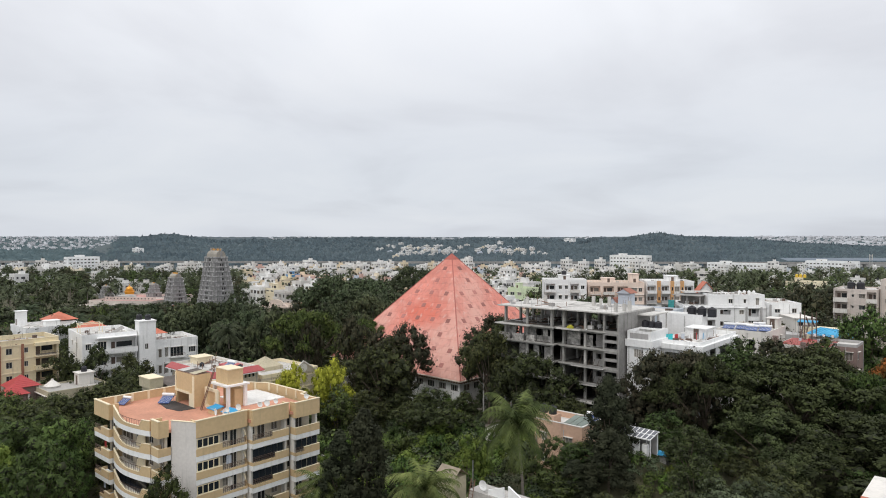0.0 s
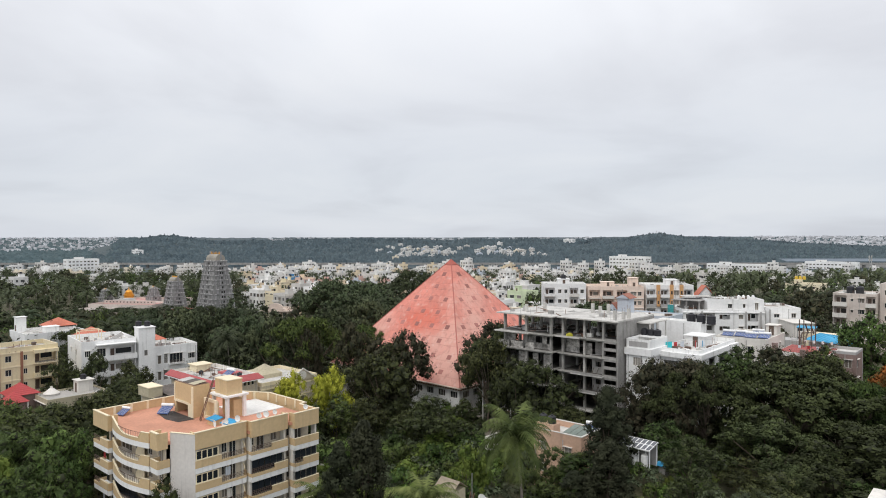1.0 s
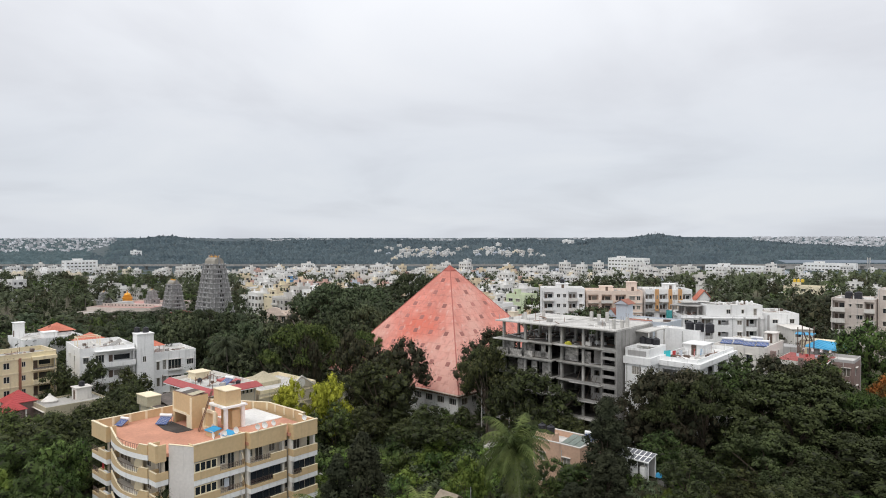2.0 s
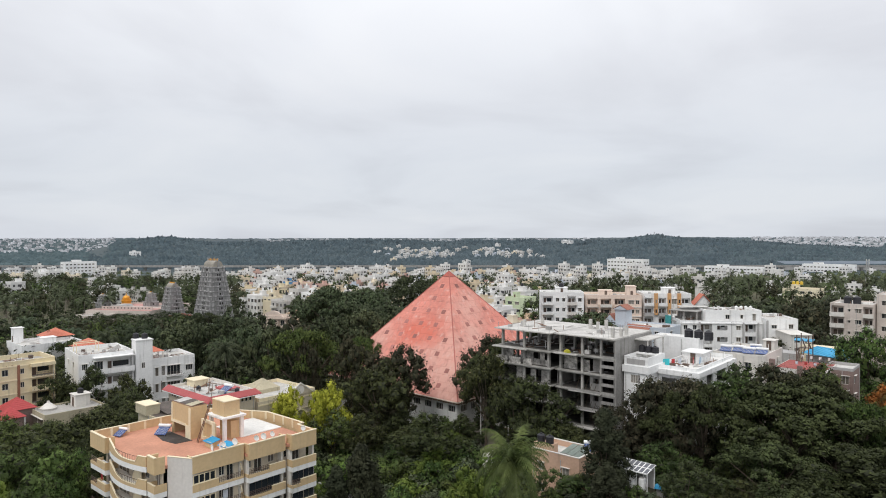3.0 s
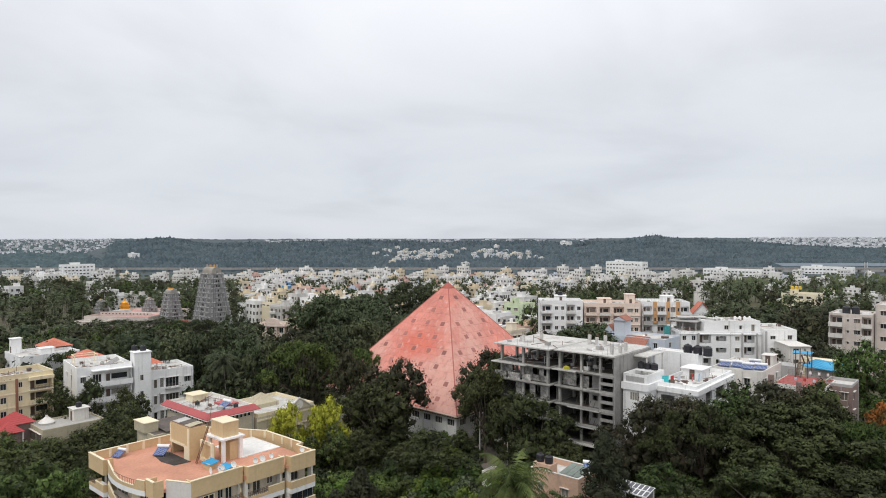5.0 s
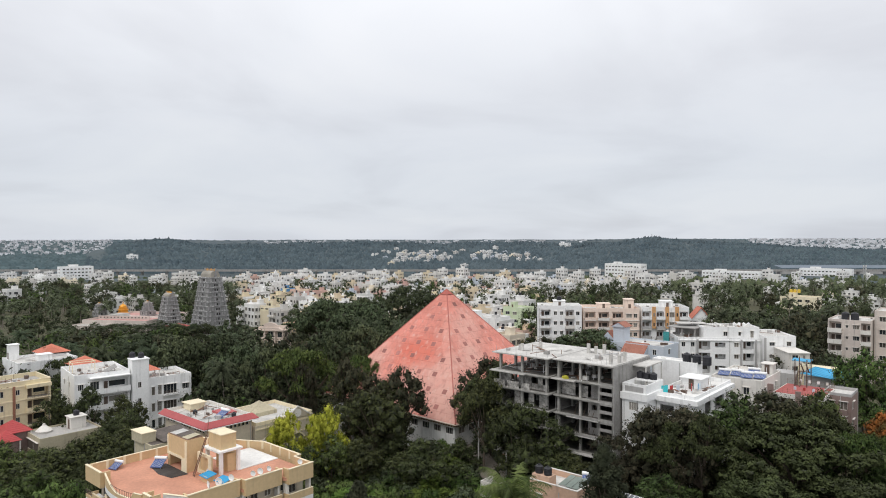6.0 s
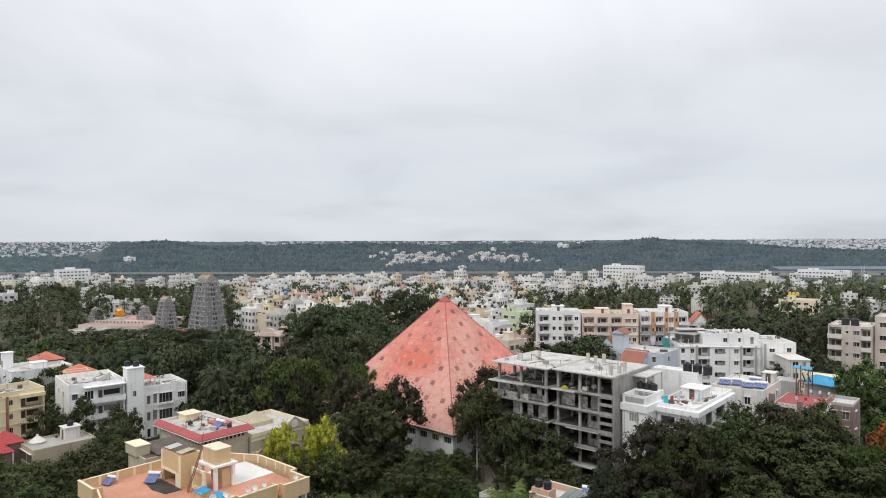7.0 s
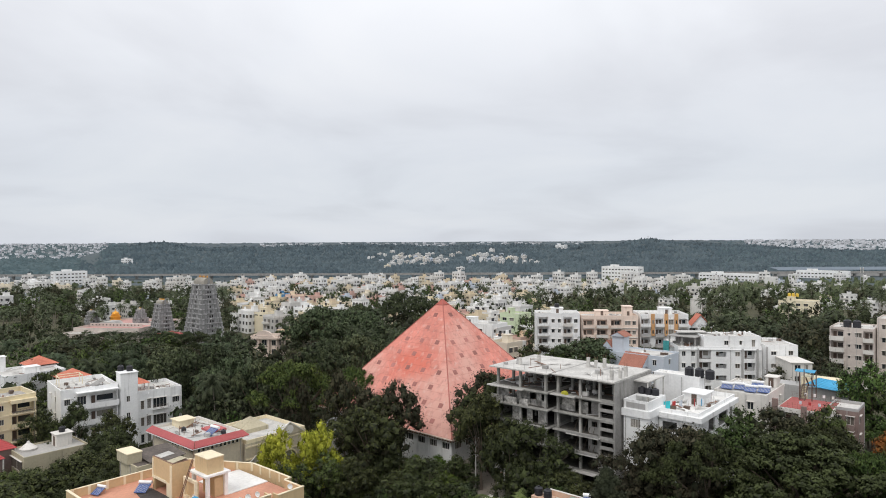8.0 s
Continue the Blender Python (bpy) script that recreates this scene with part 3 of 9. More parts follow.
def pyramid():
    p = thing("pyramid", pose(PYR_O[0], PYR_O[1], 0, 0, 0, RZ - 0.7), "faded red panelled pyramid on a white walled base", "pyramid")
    s, h = PYR_H, PYR_TOP - PYR_Z
    panel_mat = surface("faded_red_panels", (0.66, 0.245, 0.19), 0.75, 0.10, big=0.12, fine=1.6, spread=0.07, bump=0.25)
    n, l = panel_mat.node_tree.nodes, panel_mat.node_tree.links
    b = n["Principled BSDF"]

    def tint(mask, lo, hi, top, colour):
        """Lay a colour over the panels where a mask runs from lo to hi."""
        r = n.new("ShaderNodeMapRange")
        for k, v in ((1, lo), (2, hi), (3, 0.0), (4, top)):
            r.inputs[k].default_value = v
        l.new(mask, r.inputs[0])
        mx = n.new("ShaderNodeMix")
        mx.data_type = "RGBA"
        l.new(r.outputs[0], mx.inputs[0])
        l.new(b.inputs["Base Color"].links[0].from_socket, mx.inputs[6])
        mx.inputs[7].default_value = (*colour, 1)
        l.new(mx.outputs[2], b.inputs["Base Color"])

    def cloudy(scale, detail, stretch=(1, 1, 1)):
        co, mp, t = n.new("ShaderNodeTexCoord"), n.new("ShaderNodeMapping"), n.new("ShaderNodeTexNoise")
        mp.inputs["Scale"].default_value = stretch
        t.inputs["Scale"].default_value, t.inputs["Detail"].default_value = scale, detail
        l.new(co.outputs["Object"], mp.inputs[0])
        l.new(mp.outputs[0], t.inputs["Vector"])
        return t.outputs[0]

    # pale bleached stretches, a patch where the red has lasted, dust running down the slope
    tint(cloudy(0.07, 5, (1, 1, 0.6)), 0.43, 0.62, 0.85, (0.70, 0.40, 0.33))
    co, off, sc, ln, ad = n.new("ShaderNodeTexCoord"), n.new("ShaderNodeVectorMath"), n.new("ShaderNodeVectorMath"), n.new("ShaderNodeVectorMath"), n.new("ShaderNodeMath")
    off.operation, sc.operation, ln.operation, ad.operation = "SUBTRACT", "MULTIPLY", "LENGTH", "MULTIPLY_ADD"
    off.inputs[1].default_value, sc.inputs[1].default_value = (1.5, -11.5, 20.5), (1 / 9.0, 1 / 8.0, 1 / 6.5)
    l.new(co.outputs["Object"], off.inputs[0])
    l.new(off.outputs[0], sc.inputs[0])
    l.new(sc.outputs[0], ln.inputs[0])
    l.new(cloudy(0.5, 4, (1, 1, 0.25)), ad.inputs[0])
    ad.inputs[1].default_value = 1.1
    l.new(ln.outputs["Value"], ad.inputs[2])
    tint(ad.outputs[0], 1.55, 0.85, 0.75, (0.66, 0.14, 0.085))
    tint(cloudy(1.1, 6, (1, 1, 0.10)), 0.52, 0.74, 0.6, (0.42, 0.18, 0.15))
    tint(cloudy(0.9, 6, (1, 1, 0.35)), 0.56, 0.74, 0.5, (0.74, 0.52, 0.45))
    vent_mat = surface("brown_red_louvre", (0.38, 0.155, 0.13), 0.7, 0.2, fine=6, spread=0.25)
    core_mat = surface("dark_red_joint", (0.45, 0.15, 0.12), 0.85, 0.12)

    def skin(bm):
        base = [bm.verts.new((sx * s, sy * s, PYR_Z)) for sx, sy in ((-1, -1), (1, -1), (1, 1), (-1, 1))]
        top = bm.verts.new((0, 0, PYR_TOP))
        bm.faces.new(base[::-1])
        for i in range(4):
            bm.faces.new((base[i], base[(i + 1) % 4], top))

    solid("roof", skin, core_mat, p, "red pyramid roof under its panels")
    rows = 18
    slant = math.hypot(s, h)
    nz, nd = s / slant, h / slant
    sides = (Face(-s, -s, 1, 0), Face(s, -s, 0, 1), Face(s, s, -1, 0), Face(-s, s, 0, -1))
    backs = bmesh.new()

    def quad(bm, f, a0, a1, b0, b1, t0, t1, lift, thick, gap=0.016):
        def pt(a, t, o):
            q = f.p(a, -t * s + o * nd, PYR_Z + t * h + o * nz)
            return q
        g = gap / slant
        hull(bm, [[pt(a0 + gap, t0 + g, o), pt(a1 - gap, t0 + g, o), pt(b1 - gap, t1 - g, o), pt(b0 + gap, t1 - g, o)] for o in (lift, lift + thick)])

    for k, f in enumerate(sides):
        for row in range(rows - 1):
            t0, t1 = row / rows, (row + 1) / rows
            w0, w1 = 2 * s * (1 - t0), 2 * s * (1 - t1)
            m = max(1, round(w0 / (2 * s / 16)))
            for c in range(m):
                bm = bmesh.new() if k < 2 else backs
                quad(bm, f, s - w0 / 2 + w0 * c / m, s - w0 / 2 + w0 * (c + 1) / m, s - w1 / 2 + w1 * c / m, s - w1 / 2 + w1 * (c + 1) / m, t0, t1, 0.01, 0.05)
                if k < 2:
                    pan = part("panel", bm, panel_mat, p)
                    # vents in columns five metres apart, counted from the near ridge, on every other row
                    far0, far1 = sorted((2 * s - (s - w0 / 2 + w0 * q / m)) if k == 0 else s - w0 / 2 + w0 * q / m for q in (c, c + 1))
                    col = (far0 - 2 * s * t0 / 2 - 2.6 + (2.2 if row % 4 == 1 else 0)) / 5.0
                    hit = math.ceil(col) * 5.0 + 2.6 - (2.2 if row % 4 == 1 else 0)
                    if row % 2 == 1 and far0 - s * t0 <= hit < far1 - s * t0 and 0.6 < hit < w1 - 1.4:
                        bm = bmesh.new()
                        tm, tw = (t0 + t1) / 2, 0.30 / rows
                        am = hit + s * (t0 + t1) / 2
                        am = 2 * s - am if k == 0 else am
                        quad(bm, f, am - 0.6, am + 0.6, am - 0.6, am + 0.6, tm - tw, tm + tw, 0.062, 0.05)
                        part("louvre", bm, vent_mat, pan, "brownish louvred vent")
    part("back_panels", backs, panel_mat, p)
    # ridge rolls, the cap and the drip edge
    for sx, sy in ((1, -1), (-1, -1), (1, 1), (-1, 1)):
        solid("ridge_roll", lambda b: rod(b, (sx * s, sy * s, PYR_Z + 0.05), (0, 0, PYR_TOP + 0.05), 0.13, 6), core_mat, p)
    solid("cap", lambda b: hull(b, [[(x * q, y * q, PYR_TOP + 0.16 - q * h / s) for x, y in ((-1, -1), (1, -1), (1, 1), (-1, 1))] for q in (1.15, 0.03)]), surface("deep_red_cap", (0.50, 0.13, 0.10), 0.7, 0.1), p)
    for f in sides[:2]:
        solid("drip_edge", lambda b, f=f: f.box(b, -0.2, 2 * s + 0.2, -0.3, 0.25, PYR_Z - 0.22, PYR_Z - 0.01), PINK, p)
        for i in range(60):
            a = 2 * s * (i + 0.5) / 60
            solid("bracket", lambda b: f.box(b, a - 0.1, a + 0.1, -0.28, 0.18, PYR_Z - 0.6, PYR_Z - 0.222), RUST, p)
    for k, f in enumerate((Face(-s + 0.8, -s + 0.8, 1, 0), Face(s - 0.8, -s + 0.8, 0, 1), Face(s - 0.8, s - 0.8, -1, 0), Face(-s + 0.8, s - 0.8, 0, -1))):
        f.length = 2 * s - 1.6
        hs = [(1.2 + 3.5 * i, 3.2 + 3.5 * i, PYR_Z - 2.6, PYR_Z - 1.2) for i in range(12)] if k < 2 else []
        wall(f, 0, PYR_Z - 0.23, hs, WHITE if k < 2 else GREYP, p, a0=0.25, name="base_wall", label="white base wall")
        for q in hs:
            window(f, q, p, bars=4)
    return p


pyramid()

# ---- the near buildings ----
FOOT = []


def at_uv(u, v):
    """A place from its two distances along the streets' grid."""
    return u * CU - v * SU, u * SU + v * CU


def spot(x, y, z=None, turn=0.0):
    return pose(x, y, ground(x, y) - 0.3 if z is None else z, 0, 0, RZ + turn)


def keep_clear(x, y, U, V, turn=0.0, pad=1.0):
    """Remember a footprint, so that no tree grows in it."""
    FOOT.append((spot(x, y, 0, turn).inverted(), -U - pad, pad, -pad, V + pad))


def is_clear(x, y):
    for m, x0, x1, y0, y1 in FOOT:
        q = m @ Vector((x, y, 0))
        if x0 < q.x < x1 and y0 < q.y < y1:
            return False
    return True


FOOT.append((pose(PYR_O[0], PYR_O[1], 0, 0, 0, RZ - 0.7).inverted(), -23, 23, -23, 23))


def red_trim_house():
    x, y = -46.2, 121.2
    keep_clear(x, y, 16, 24)
    strip = [(1.0 + 1.15 * i, 0.75, 2.1, 1.0, 3) for i in range(3)] + [(6.5 + 1.0 * i, 0.8, 2.1, 1.0, 3) for i in range(4)] + [(11.5 + 1.0 * i, 0.8, 2.1, 1.0, 3) for i in range(4)] + [(3, 1.2, 1.0, 1.4, 2), (9, 1.2, 1.0, 1.4, 2)]
    right = [(0.6 + 0.85 * i, 0.6, 2.1, 1.0, 3) for i in range(10)] + [(3.0, 0.7, 1.2, 1.2, 2), (6.5, 0.7, 1.2, 1.2, 2)]
    h = house("beige_house", spot(x, y, -0.3), 16, 9.6, 14.6, 4, BEIGE, "beige stucco house with a sloping red fascia round its flat roof", "house", par=0.5, holes_l=strip, holes_r=right, roof_mat=CONCL, hood=0, bars=1, par_mat=OFFWHITE)
    e = 0.9

    # sloping fascia on the two street sides
    for (ax, ay, bx, by) in ((-16, 0, 0, 0), (0, 0, 0, 9.6)):
        f = Face(ax, ay, bx - ax, by - ay)
        L = f.length

        def strip_roof(b, f=f, L=L):
            hull(b, [[f.p(-e, e, 14.15), f.p(L + e, e, 14.15), f.p(L + 0.02, 0.02, 15.1), f.p(-0.02, 0.02, 15.1)], [f.p(-e, e, 14.3), f.p(L + e, e, 14.3), f.p(L + 0.02, 0.02, 15.26), f.p(-0.02, 0.02, 15.26)]])

        fa = solid("fascia", strip_roof, REDTRIM, h, "sloping red fascia")
        solid("gutter", lambda b, f=f, L=L: f.box(b, -e, L + e, e - 0.12, e + 0.06, 14.02, 14.145), WHITE, fa)
    solid("rooftop_slab", lambda b: box(b, -8.2, -4.2, 5.8, 8.8, 14.62, 15.0), REDTRIM, h, "red painted slab on the roof")
    cabin(h, -15.2, -12.2, 3.5, 6.5, 14.6, 1.3, CREAM, lip=0.3, door=False)
    for tx, ty in ((-9.6, 3.0), (-2.2, 7.0)):
        tank(spot(x, y, -0.3) @ pose(tx, ty, 14.6), r=0.45, h=0.8)
    solar_heater(spot(x, y, -0.3) @ pose(-3.2, 4.2, 14.6, 0, 0, 10))
    for px, py, pz, w in ((-10.2, -0.35, 8.0, 1.0), (-8.7, -0.35, 8.0, 1.0), (-14.3, -0.35, 10.6, 0.8)):
        ac = thing("air_conditioner", spot(x, y, -0.3) @ pose(px, py, pz), "white outdoor air conditioner unit on a beige wall", "air conditioner", "wall units")
        solid("casing", lambda b: box(b, -0.5, 0.5, -0.02, 0.345, 0, 0.75), OFFWHITE, ac)
        solid("fan_grille", lambda b: hull(b, [[(0.25 * math.cos(i * 0.628) - 0.12, q, 0.38 + 0.25 * math.sin(i * 0.628)) for i in range(10)] for q in (-0.024, -0.05)]), GREYP, ac)
        solid("bracket", lambda b: box(b, -0.4, 0.4, 0.0, 0.345, -0.08, -0.003), STEEL, ac)
    junk(spot(x, y, -0.3) @ pose(-14.5, 1.0, 14.6), 13.0, 7.5, 22, 81)
    # the lower wing with gables and an arched window
    wing = thing("beige_wing", spot(x, y, -0.3) @ pose(0, 9.9, 0), "beige stucco wing with white gables and an arched window", "house")
    V, U, z1 = 14.0, 13.0, 12.4
    fr, fl = Face(0.5, 0, 0, 1), Face(-U, 0, 1, 0)
    fr.length = V
    holes = [(1.6, 2.1, 7.0, 8.3), (8.2, 11.6, 5.6, 9.0)]
    wall(fr, 0, z1, holes, BEIGE, wing)
    wall(Face(-U, 0, U + 0.25, 0), 0, z1, [], BEIGE, wing)
    wall(Face(0.25, V, -U, 0), 0, z1, [], BEIGE, wing)
    solid("roof", lambda b: box(b, -U, 0.24, 0.02, V - 0.27, z1 - 0.3, z1 - 0.005), CONCL, wing)
    parapet([(-U, 0.27), (0.49, 0.27), (0.49, V - 0.27), (-U, V - 0.27)], z1, z1 + 0.7, wing, CREAM, 0.2)
    window(fr, holes[0], wing)
    win = window(fr, holes[1], wing, bars=3)
    # the arch over the wide window
    def arch(b):
        c, zc = 9.9, 7.3
        for i in range(12):
            a0, a1 = math.pi * i / 12, math.pi * (i + 1) / 12
            q = []
            for d in (0.01, 0.14):
                q.append([fr.p(c + r * math.cos(a), d, zc + r * math.sin(a)) for r, a in ((1.75, a0), (2.05, a0), (2.05, a1), (1.75, a1))])
            hull(b, q)

    solid("arch", arch, CREAM, win)

    def spandrel(b):
        c, zc = 9.9, 7.3
        for sgn in (-1, 1):
            for i in range(6):
                a0, a1 = math.pi / 2 * i / 6, math.pi / 2 * (i + 1) / 6
                x0, x1 = c + sgn * 1.75 * math.cos(a0), c + sgn * 1.75 * math.cos(a1)
                zz = zc + 1.72 * math.sin((a0 + a1) / 2)
                fr.box(b, min(x0, x1), max(x0, x1), -0.05, -0.01, zz, 9.02)

    solid("spandrel", spandrel, BEIGE, wing)
    for c, w, zt in ((9.9, 3.2, 14.6), (2.2, 1.9, 9.8)):
        def gable(b, c=c, w=w, zt=zt):
            zb = zt - w * 0.72
            hull(b, [[fr.p(c - w, d, zb), fr.p(c + w, d, zb), fr.p(c, d, zt)] for d in (0.02, 0.22)])

        g = solid("gable", gable, BEIGE, wing)

        def rim(b, c=c, w=w, zt=zt):
            zb = zt - w * 0.72
            for sgn in (-1, 1):
                hull(b, [[fr.p(c + sgn * (w + 0.2), d, zb - 0.12), fr.p(c + sgn * (w + 0.2), d, zb + 0.14), fr.p(c, d, zt + 0.2), fr.p(c, d, zt - 0.08)] for d in ((0.23, 0.4) if sgn < 0 else (0.23, 0.4))])

        solid("gable_rim", rim, OFFWHITE, g)
        solid("medallion", lambda b, c=c, w=w, zt=zt: hull(b, [[fr.p(c + w * 0.28 * math.cos(i * 0.524), d, zt - w * 0.42 + w * 0.28 * math.sin(i * 0.524)) for i in range(12)] for d in (0.225, 0.3)]), OFFWHITE, g)
    bm = bmesh.new()
    fr.box(bm, 0, V, 0.003, 0.12, 9.3, 9.55)
    fr.box(bm, 0, V, 0.003, 0.12, 11.6, 11.9)
    part("string_course", bm, CREAM, wing)
    solid("skylight", lambda b: hull(b, [[(-8 + px * q, 6.5 + py * q, z) for px, py in ((-2.6, -2.6), (2.6, -2.6), (2.6, 2.6), (-2.6, 2.6))] for q, z in ((1, z1), (1.0, z1 + 0.8), (0.05, z1 + 2.6))]), BEIGE2, wing, "dull beige pyramid roof light")

    def pipes(b):
        for k in range(3):
            rod(b, (-3 - k * 0.5, 9 + k, z1 + 0.3), (-3 - k * 0.5, 13.0, z1 + 0.3), 0.08, 6)
        for px, py in ((-2.0, 11), (-2.0, 12.2)):
            rod(b, (px, py, z1), (px, py, z1 + 1.1), 0.05, 5)
        rod(b, (-2.0, 11, z1 + 1.1), (-2.0, 12.2, z1 + 1.1), 0.05, 5)

    solid("pipework", pipes, WHITE, wing)
    # the annex in front of the long side
    ax, ay = -51.3, 110.5
    keep_clear(ax, ay, 7, 8)
    an = house("annex", spot(ax, ay, -0.3), 6.5, 8, 14.3, 4, BEIGE2, "dull beige annex with a dark sheet roof and a dark opening", "house", par=0, holes_r=[(2.2, 4.2, 1.3, 1.5, 3)], roof_mat=DARKROOF, hood=0, bars=1)
    solid("sheet_roof", lambda b: hull(b, [[(-6.6, 2.0, z + 0.5), (0.3, 2.0, z), (0.3, 8.2, z), (-6.6, 8.2, z + 0.5)] for z in (14.5, 14.6)]), DARKROOF, an, "dark weathered sheet roof")
    cabin(an, -6.4, -2.4, -0.5, 1.9, 14.3, 1.6, BEIGE2, lip=0.1, door=False, roof_mat=CREAM)


red_trim_house()


def white_left_house():
    x, y = -88.8, 152.0
    T = -8.0
    keep_clear(x + 2, y - 4, 20, 34, T, 2.5)
    hl = [(4, 0.9, 1.0, 1.3), (9, 0.9, 1.0, 1.3)]
    hr = [(0.7, 1.2, 1.0, 1.4), (3.3, 1.9, 0.2, 2.5), (6.0, 5.6, 0.2, 2.7)]
    h = house("white_house", spot(x, y, 1.2, T), 15, 12, 14.9, 4, WHITE, "white three-storey house with long balconies and a stair tower", "house", par=0.9, holes_l=hl, holes_r=hr, roof_mat=CONCL, hood=0.3, bars=3, airy=True)
    fr = Face(0, 0, 0, 1)
    for k in (1, 2, 3):
        balcony(fr, 3.0, 11.9, 1.3, 14.9 / 4 * k + 0.1, h, WHITE, WHITE, height=0.95, slab=0.3)
    solid("sun_shade", lambda b: fr.box(b, 3.0, 11.9, 0.003, 1.4, 14.75, 14.95), WHITE, h)
    tw = thing("stair_tower", spot(x, y, 1.2, T) @ pose(1.0, 12.3, 0), "plain white stair tower with small windows", "tower")
    ft, fl = Face(0, 0, 0, 1), Face(-3.6, 0, 1, 0)
    hs = [(1.3, 2.1, 7.2, 8.6), (1.3, 2.1, 11.2, 12.6)]
    wall(ft, 0, 18.0, hs, WHITE, tw, a1=3.9)
    for q in hs:
        window(ft, q, tw)
    wall(fl, 0, 18.0, [], WHITE, tw, a1=3.35)
    wall(Face(-0.25, 3.9, -1, 0), 0, 18.0, [], WHITE, tw, a1=3.35)
    wall(Face(-3.6, 3.65, 0, -1), 0, 18.0, [], WHITE, tw, a1=3.4)
    solid("roof", lambda b: box(b, -3.75, 0.15, -0.15, 4.05, 18.0, 18.2), WHITE, tw)
    for i in (0, 1):
        tank(spot(x, y, 1.2, T) @ pose(-2.6 + 1.6 * i, 13.3 + 1.6 * i, 18.2), r=0.7, h=1.3)
    # the lower wing with its roof terrace
    w = house("white_wing", spot(x, y, 1.2, T) @ pose(-0.4, 16.5, 0), 12, 10.5, 12.3, 3, WHITE, "white wing with barred windows and a roof terrace", "house", par=0.7, holes_r=[(0.7, 0.8, 0.3, 2.1), (2.2, 0.9, 0.3, 2.4), (3.6, 3.2, 0.2, 2.4), (8.2, 1.7, 0.9, 1.4)], roof_mat=CONCL, hood=0.3, bars=4)
    balcony(fr2 := Face(0, 0, 0, 1), 3.3, 7.0, 0.9, 8.3, w, None, WHITE, rail="bars")
    solid("door_surround", lambda b: fr2.box(b, 2.05, 2.18, 0.004, 0.12, 4.3, 7.2), MAUVE, w)
    hip_roof("tiled_pavilion", spot(x, y, 1.2, T) @ pose(-6.5, 18.5, 12.3), 4.4, 4.4, 1.7, 1.2, "small pavilion with a red tiled hip roof on the terrace")
    hip_roof("tiled_pavilion", spot(-101.0, 177.5, 1.2), 8.5, 7.5, 14.0, 2.0, "wide pavilion with a red tiled hip roof behind the white house")
    # solar panel frame and loose boards on the roof
    f = thing("roof_frame", spot(x, y, 1.2, T) @ pose(-13.0, 1.5, 14.9), "cream painted open frame on a flat roof", "frame")
    for px in (0, 3):
        for py in (0, 5):
            solid("post", lambda b: box(b, px, px + 0.15, py, py + 0.15, 0, 2.0), CREAM, f)
    junk(spot(x, y, 1.2, T) @ pose(-9.0, 1.0, 14.9), 8.0, 9.5, 22, 71)
    junk(spot(x, y, 1.2, T) @ pose(-8.0, 18.0, 12.3), 7.0, 8.0, 16, 72)
    lo = thing("leaning_panel", spot(x, y, 1.2, T) @ pose(-4.5, 8.5, 14.9), "grey weathered panel leaning on a rooftop parapet", "panel")
    solid("panel", lambda b: hull(b, [[(-2.2, -1.0, o), (1.6, -1.4, o), (2.6, 1.2, 1.5 + o), (-1.2, 1.6, 1.7 + o)] for o in (0.02, 0.1)]), CONC, lo)
    solid("beams", lambda b: [box(b, -0.1, 3.25, py, py + 0.15, 2.002, 2.2) for py in (0, 5)] + [box(b, px, px + 0.15, -0.1, 5.25, 2.21, 2.35) for px in (0, 3)], CREAM, f)


def hip_roof(name, m, w, d, post, rise, label, material=None, wall_mat=None, infill=None):
    """A pavilion: four posts or a low wall, and a hipped roof of tile courses."""
    t = thing(name, m, label, "pavilion")
    for px in (-w / 2 + 0.3, w / 2 - 0.3):
        for py in (-d / 2 + 0.3, d / 2 - 0.3):
            solid("post", lambda b: box(b, px - 0.12, px + 0.12, py - 0.12, py + 0.12, 0, post), wall_mat or OFFWHITE, t)
    if infill:
        solid("wall", lambda b: box(b, -w / 2 + 0.5, w / 2 - 0.5, -d / 2 + 0.5, d / 2 - 0.5, 0, post - 0.05), infill, t)
    n = 7
    for k in range(n):
        q0, q1 = 1 - k / n, 1 - (k + 1) / n
        z = post + rise * k / n
        solid("tile_course", lambda b: hull(b, [[(sx * w / 2 * q, sy * d / 2 * q, zz) for sx, sy in ((-1, -1), (1, -1), (1, 1), (-1, 1))] for q, zz in ((q0, z), (q0, z + 0.07), (max(q1, 0.02), z + rise / n + 0.03))]), material or REDTILE, t)
    return t


white_left_house()


